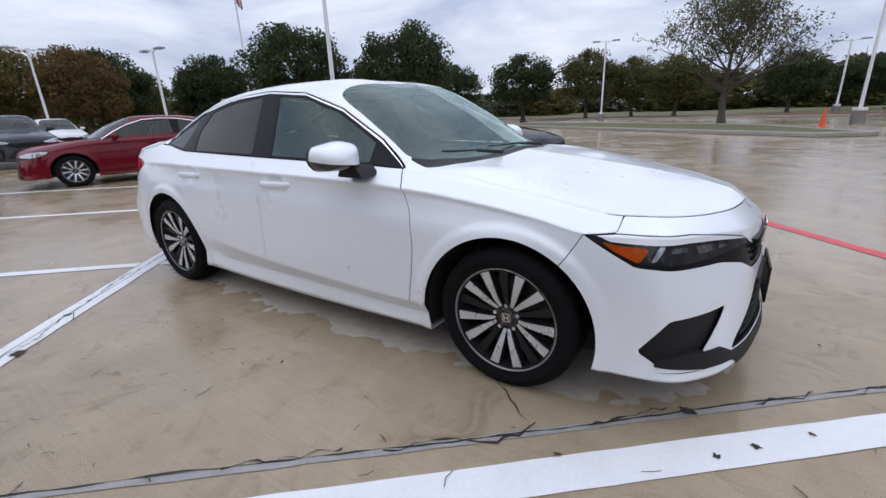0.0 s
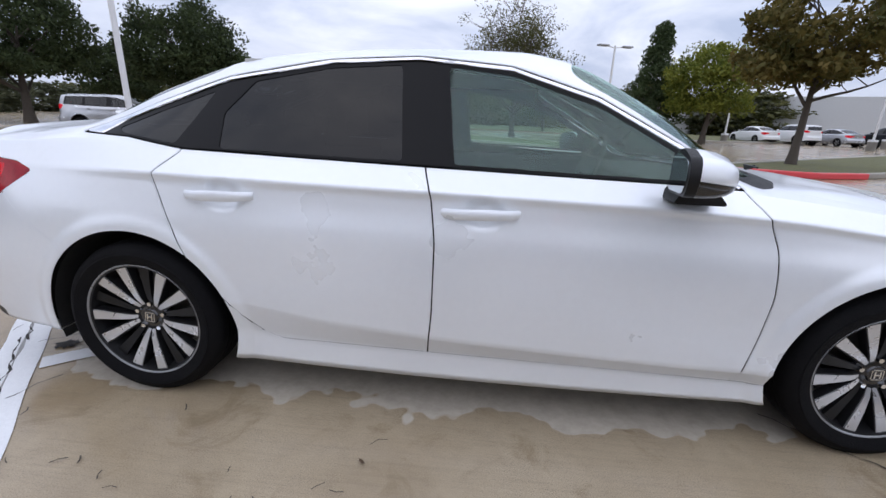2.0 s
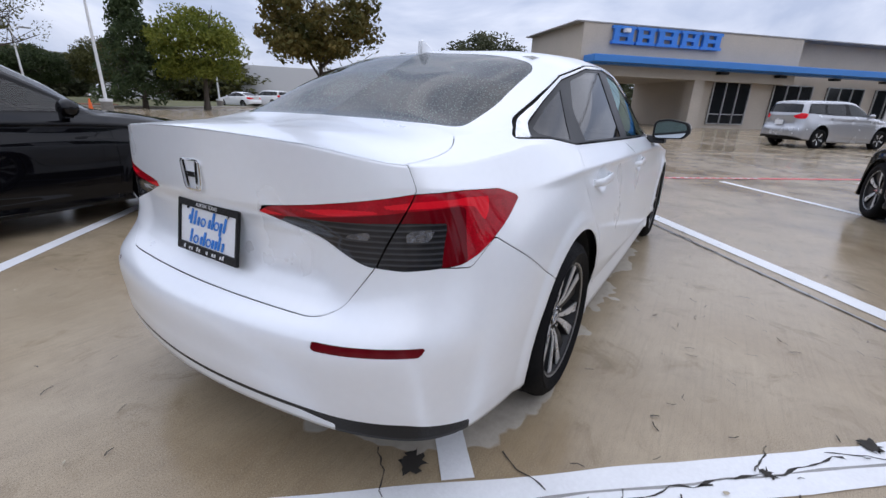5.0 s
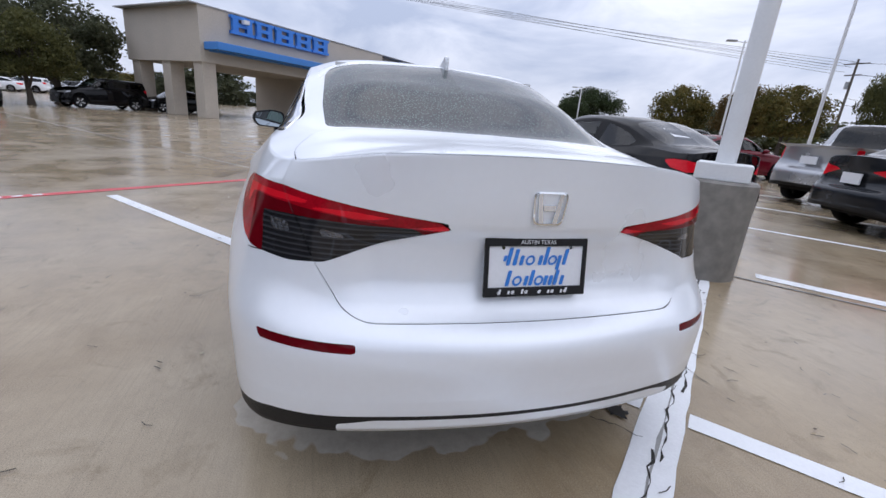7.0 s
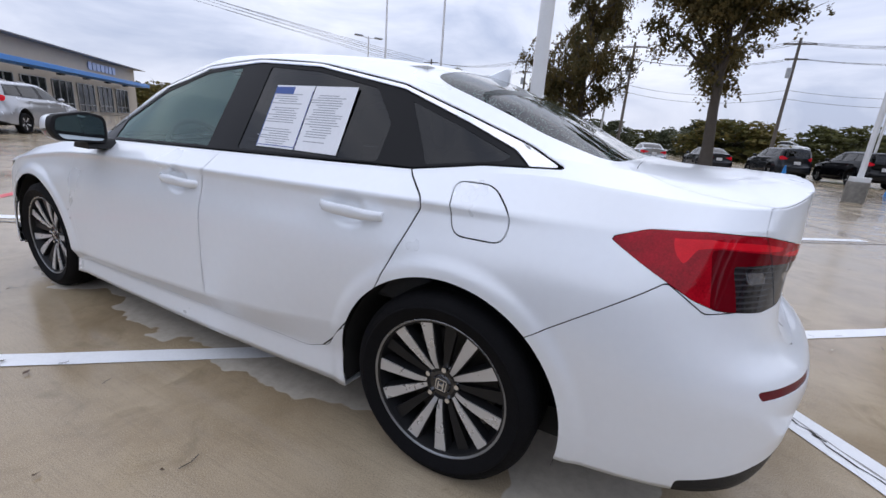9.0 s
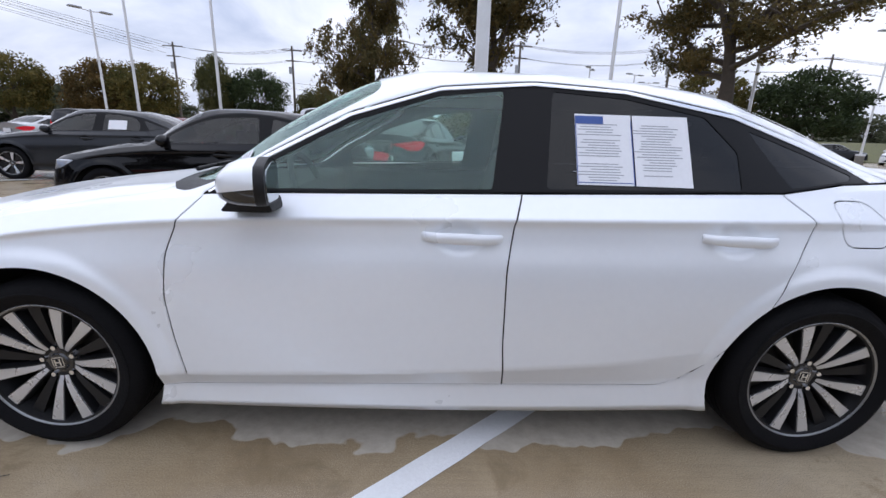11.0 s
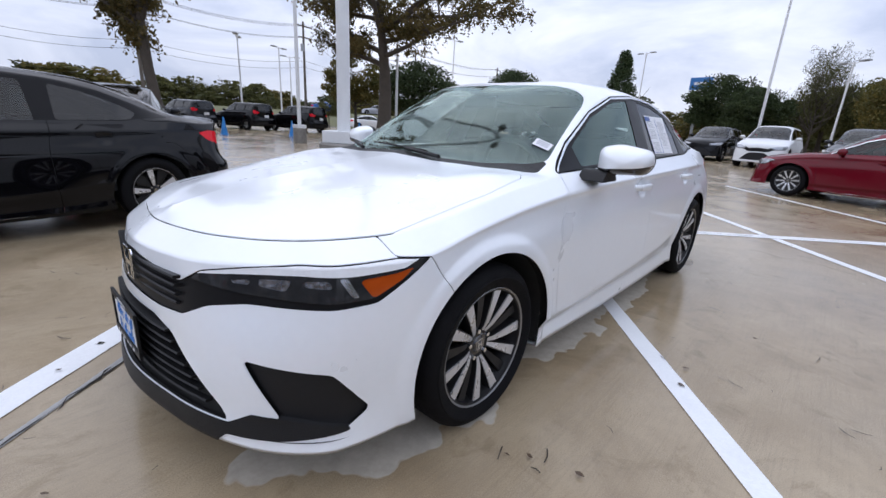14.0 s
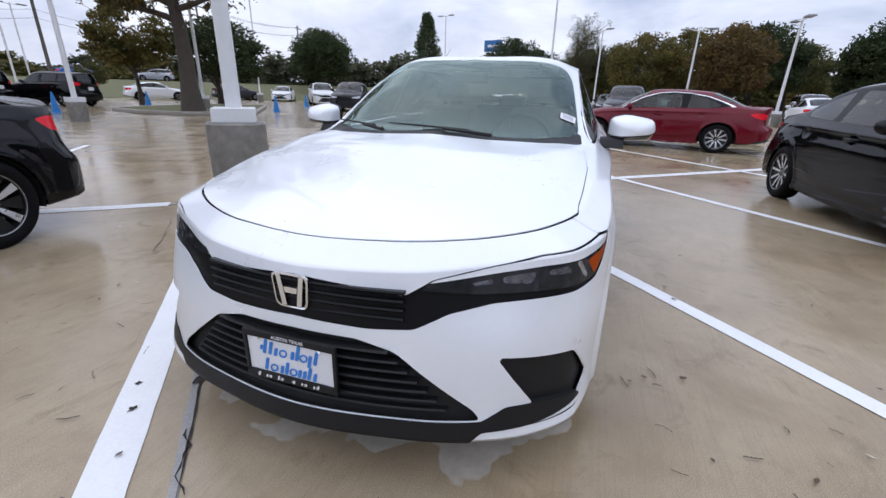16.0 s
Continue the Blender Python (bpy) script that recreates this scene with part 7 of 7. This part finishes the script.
for k, w in enumerate((1.5, 1.3, 1.55, 1.4, 1.5)):
    bm = bmesh.new()
    # each block is an open frame of thick bars
    for cx, cz, bw, bh in ((sx + w * .20, 5.18, w * .24, .96), (sx + w * .80, 5.18, w * .24, .96), (sx + w * .5, 5.18, w * .5, .20), (sx + w * .5, 4.78, w, .16), (sx + w * .5, 5.58, w, .16)):
        box(bm, cx, -.16 + .01 * (bh > .9), cz, bw, .2, bh)
    bmesh.ops.recalc_face_normals(bm, faces=bm.faces)
    part("sign_block", bm, mat("sign_blue", (.03, .20, .65), .35), shop, "blue sign block of plain bars", smooth=False)
    sx += w + .10
for k in range(7):
    bm = bmesh.new()
    prism(bm, rounded([(41 + k * .95, 4.55), (41.75 + k * .95, 4.55), (41.75 + k * .95, 5.35), (41 + k * .95, 5.35)], .2, 4), .1, Matrix(((1, 0, 0, 0), (0, 0, 1, .86), (0, 1, 0, 0), (0, 0, 0, 1))))
    bmesh.ops.recalc_face_normals(bm, faces=bm.faces)
    part("sign_block", bm, mat("sign_white_blue", (.35, .45, .70), .35), shop, "pale blue sign block", smooth=False)
for x, y in ((1.2, 1.0), (2.6, -.1), (.2, 3.5)):
    shop_box("floodlight", POLEWHITE, x, y - .25, CH - .35 if y < 2 else CH + .12, .34, .28, .22, "small white floodlight")
shop_box("roof_unit", mat("roof_unit_grey", (.4, .4, .4), .6), 32, 6, CH + .5, 3, 3, .9, "grey roof unit")
# distant sheds and the blue road sign
far = thing("warehouse_building", "long pale grey warehouse across the far lot", "building", pose(48, 66, 0, 0, 0, -30))
bm = bmesh.new()
box(bm, 0, 0, 2.7, 46, 18, 5.4)
part("wall", bm, mat("pale_metal_siding", (.48, .49, .50), .6, var=.06), far, smooth=False)
bm = bmesh.new()
box(bm, -15, -9.2, 4.2, 12, .3, 1.2)
part("fascia_band", bm, mat("grey_fascia", (.36, .38, .42), .6), far, "grey fascia band", smooth=False)
rs = thing("road_sign", "tall blue sign on a pole behind the trees", "sign", pose(-58, -12.8, 0, 0, 0, 80))
bm = bmesh.new()
tube(bm, (0, 0, 0), (0, 0, 6.6), .18, .15, 10)
part("pole", bm, GALV, rs)
bm = bmesh.new()
box(bm, 0, 0, 7.25, 2.5, .35, 1.4)
part("panel", bm, mat("sign_panel_blue", (.03, .16, .42), .4), rs, smooth=False, bevel=.05)
bm = bmesh.new()
box(bm, 0, -.2, 7.25, 1.4, .06, .3)
part("panel_mark", bm, PLATEWHITE, rs, smooth=False)

# ---- small things ----
cone_bm = bmesh.new()
spun(cone_bm, [(.19, 0), (.19, .02), (.16, .03), (.03, .80), (.001, .81)], Matrix.Identity(4), 16)
cone_me = bpy.data.meshes.new("cone_body")
cone_bm.to_mesh(cone_me)
cone_bm.free()
cone_me.materials.append(mat("cone_blue", (.02, .22, .60), .5))
for x, y in ((-9.0, -19.9), (-16.3, -15.0), (-23.7, -18.4), (-5.8, -20.5), (-17.2, -25.2)):
    c = thing("traffic_cone", "small blue traffic cone", "cone", pose(x, y, 0), "blue cones")
    o = new("cone_body", cone_me)
    o.parent = c
c = thing("traffic_cone", "orange and white traffic cone on the kerb", "cone", pose(5.4, 22.6, 0))
bm = bmesh.new()
spun(bm, [(.2, 0), (.2, .03), (.13, .04), (.03, .75), (.001, .76)], Matrix.Identity(4), 16)
part("cone_body", bm, mat("cone_orange", (.7, .12, .02), .5), c)
# papers on the rear door window and a tag on the windshield
pm = Matrix.Translation((-.446, .7845, 1.003)) @ Matrix(((-1, 0, 0, 0), (-.014, -.442, .897, 0), (0, .897, .442, 0), (0, 0, 0, 1)))
paper = thing("window_sticker", "two printed sheets taped inside the rear window", "sticker")
for k in range(2):
    bm = bmesh.new()
    prism(bm, [(.004 + k * .205, 0), (.204 + k * .205, -.002 * k), (.204 + k * .205, .262), (.004 + k * .205, .262)], .0012, pm)
    sheet = part("sheet", bm, PAPER, paper, smooth=False)
    bm = bmesh.new()
    rng = random.Random(30 + k)
    for j in range(22):
        z = .018 + j * .0098
        if rng.random() < .2:
            continue
        box(bm, .104 + k * .205 - rng.uniform(0, .03), z, .0016, rng.uniform(.09, .165), .0028, .0006, pm)
    part("print_line", bm, INK, sheet, "grey lines of print", smooth=False)
    if k == 0:
        bm = bmesh.new()
        box(bm, .055, .240, .0016, .10, .030, .0006, pm)
        box(bm, .104, .1985 - .19, .0016, .19, .003, .0006, pm)
        box(bm, .006, .12, .0016, .003, .24, .0006, pm)
        box(bm, .203, .12, .0016, .003, .24, .0006, pm)
        part("print_band", bm, mat("print_navy", (.03, .08, .30), .5), sheet, "blue printed band", smooth=False)
back_sheet = thing("window_sticker", "white sheet lying in the black coupe's rear window", "sticker", pose(2.76, -3.90, 0, 0, 0, 7) @ Matrix.Translation((-1.36, .16, 1.198)) @ Matrix.Rotation(radians(-24), 4, "Y"))
bm = bmesh.new()
box(bm, 0, 0, 0, .22, .30, .003)
part("sheet", bm, PAPER, back_sheet, smooth=False)
side_sheet = thing("window_sticker", "plain white sheet taped on the grey sedan's window", "sticker", pose(7.2, -7.57, 0, 0, 0, 7) @ Matrix.Translation((-.62, .742, 1.125)) @ Matrix.Rotation(radians(26), 4, "X"))
bm = bmesh.new()
box(bm, 0, 0, 0, .34, .003, .20)
part("sheet", bm, PAPER, side_sheet, smooth=False)
tag = thing("windshield_tag", "small white paper tag behind the windshield", "sticker", Matrix.Translation((.720, .630, 1.048)) @ Matrix(((.852, -.193, .486, 0), (0, .930, .372, 0), (-.523, -.317, .791, 0), (0, 0, 0, 1))))
bm = bmesh.new()
box(bm, 0, 0, .004, .05, .085, .002)
part("sheet", bm, PAPER, tag, smooth=False)
bm = bmesh.new()
for j in range(3):
    box(bm, -.014 + j * .012, .0, .0054, .005, .06, .0006)
part("print_line", bm, INK, tag, smooth=False)
# twigs and leaves lying on the wet slab
rng = random.Random(9)


def litter(name, count, maker, material, label, x0=-6.5, x1=6.5, y0=-6, y1=6):
    bm = bmesh.new()
    for _ in range(count):
        while True:
            x, y = rng.uniform(x0, x1), rng.uniform(y0, y1)
            if abs(x) > 2.3 or abs(y) > .95:
                break
        maker(bm, x, y)
    tagged(part(name, bm, material, None, smooth=False), label, "litter", kind="stuff")


def twig(bm, x, y):
    a, l = rng.uniform(0, 6.28), rng.uniform(.010, .038)
    c, s = math.cos(a), math.sin(a)
    w = rng.uniform(.0012, .0026)
    k = rng.uniform(-.4, .4) * l
    p = [(x - c * l, y - s * l), (x - s * k, y + c * k), (x + c * l, y + s * l)]
    for (ax, ay), (bx, by) in zip(p, p[1:]):
        vs = [bm.verts.new(q) for q in ((ax - s * w, ay + c * w, .008), (ax + s * w, ay - c * w, .008), (bx + s * w, by - c * w, .009), (bx - s * w, by + c * w, .009))]
        bm.faces.new(vs)


def leaf_on_ground(bm, x, y):
    a, l = rng.uniform(0, 6.28), rng.uniform(.007, .019)
    c, s = math.cos(a), math.sin(a)
    w = l * rng.uniform(.3, .55)
    vs = [bm.verts.new((x + u * c - v * s, y + u * s + v * c, .009 + rng.uniform(0, .006))) for u, v in ((-l, 0), (-l * .3, w), (l * .5, w * .8), (l, 0), (l * .4, -w), (-l * .4, -w * .8))]
    bm.faces.new(vs)


litter("fallen_twigs", 1000, twig, mat("wet_twig", (.030, .022, .015), .7, var=.2), "small dark wet twigs on the slab")
litter("fallen_leaves", 240, leaf_on_ground, mat("wet_brown_leaf", (.075, .042, .02), .5, var=.4, scale=9), "small brown fallen leaves on the slab")
litter("pale_leaves", 70, leaf_on_ground, mat("pale_leaf", (.42, .37, .27), .6, var=.2, scale=9), "small pale fallen leaves on the slab")
litter("fallen_twigs", 160, twig, mat("wet_twig", (.030, .022, .015), .7, var=.2), "dark wet twigs gathered before the sedan", 1.0, 5.5, 1.0, 5.0)
litter("fallen_leaves", 60, leaf_on_ground, mat("wet_brown_leaf", (.075, .042, .02), .5, var=.4, scale=9), "brown leaves gathered before the sedan", 1.0, 5.5, 1.0, 5.0)
litter("fallen_twigs", 140, twig, mat("wet_twig", (.030, .022, .015), .7, var=.2), "dark wet twigs beside the lamp post", -3.0, .5, -4.5, -1.2)
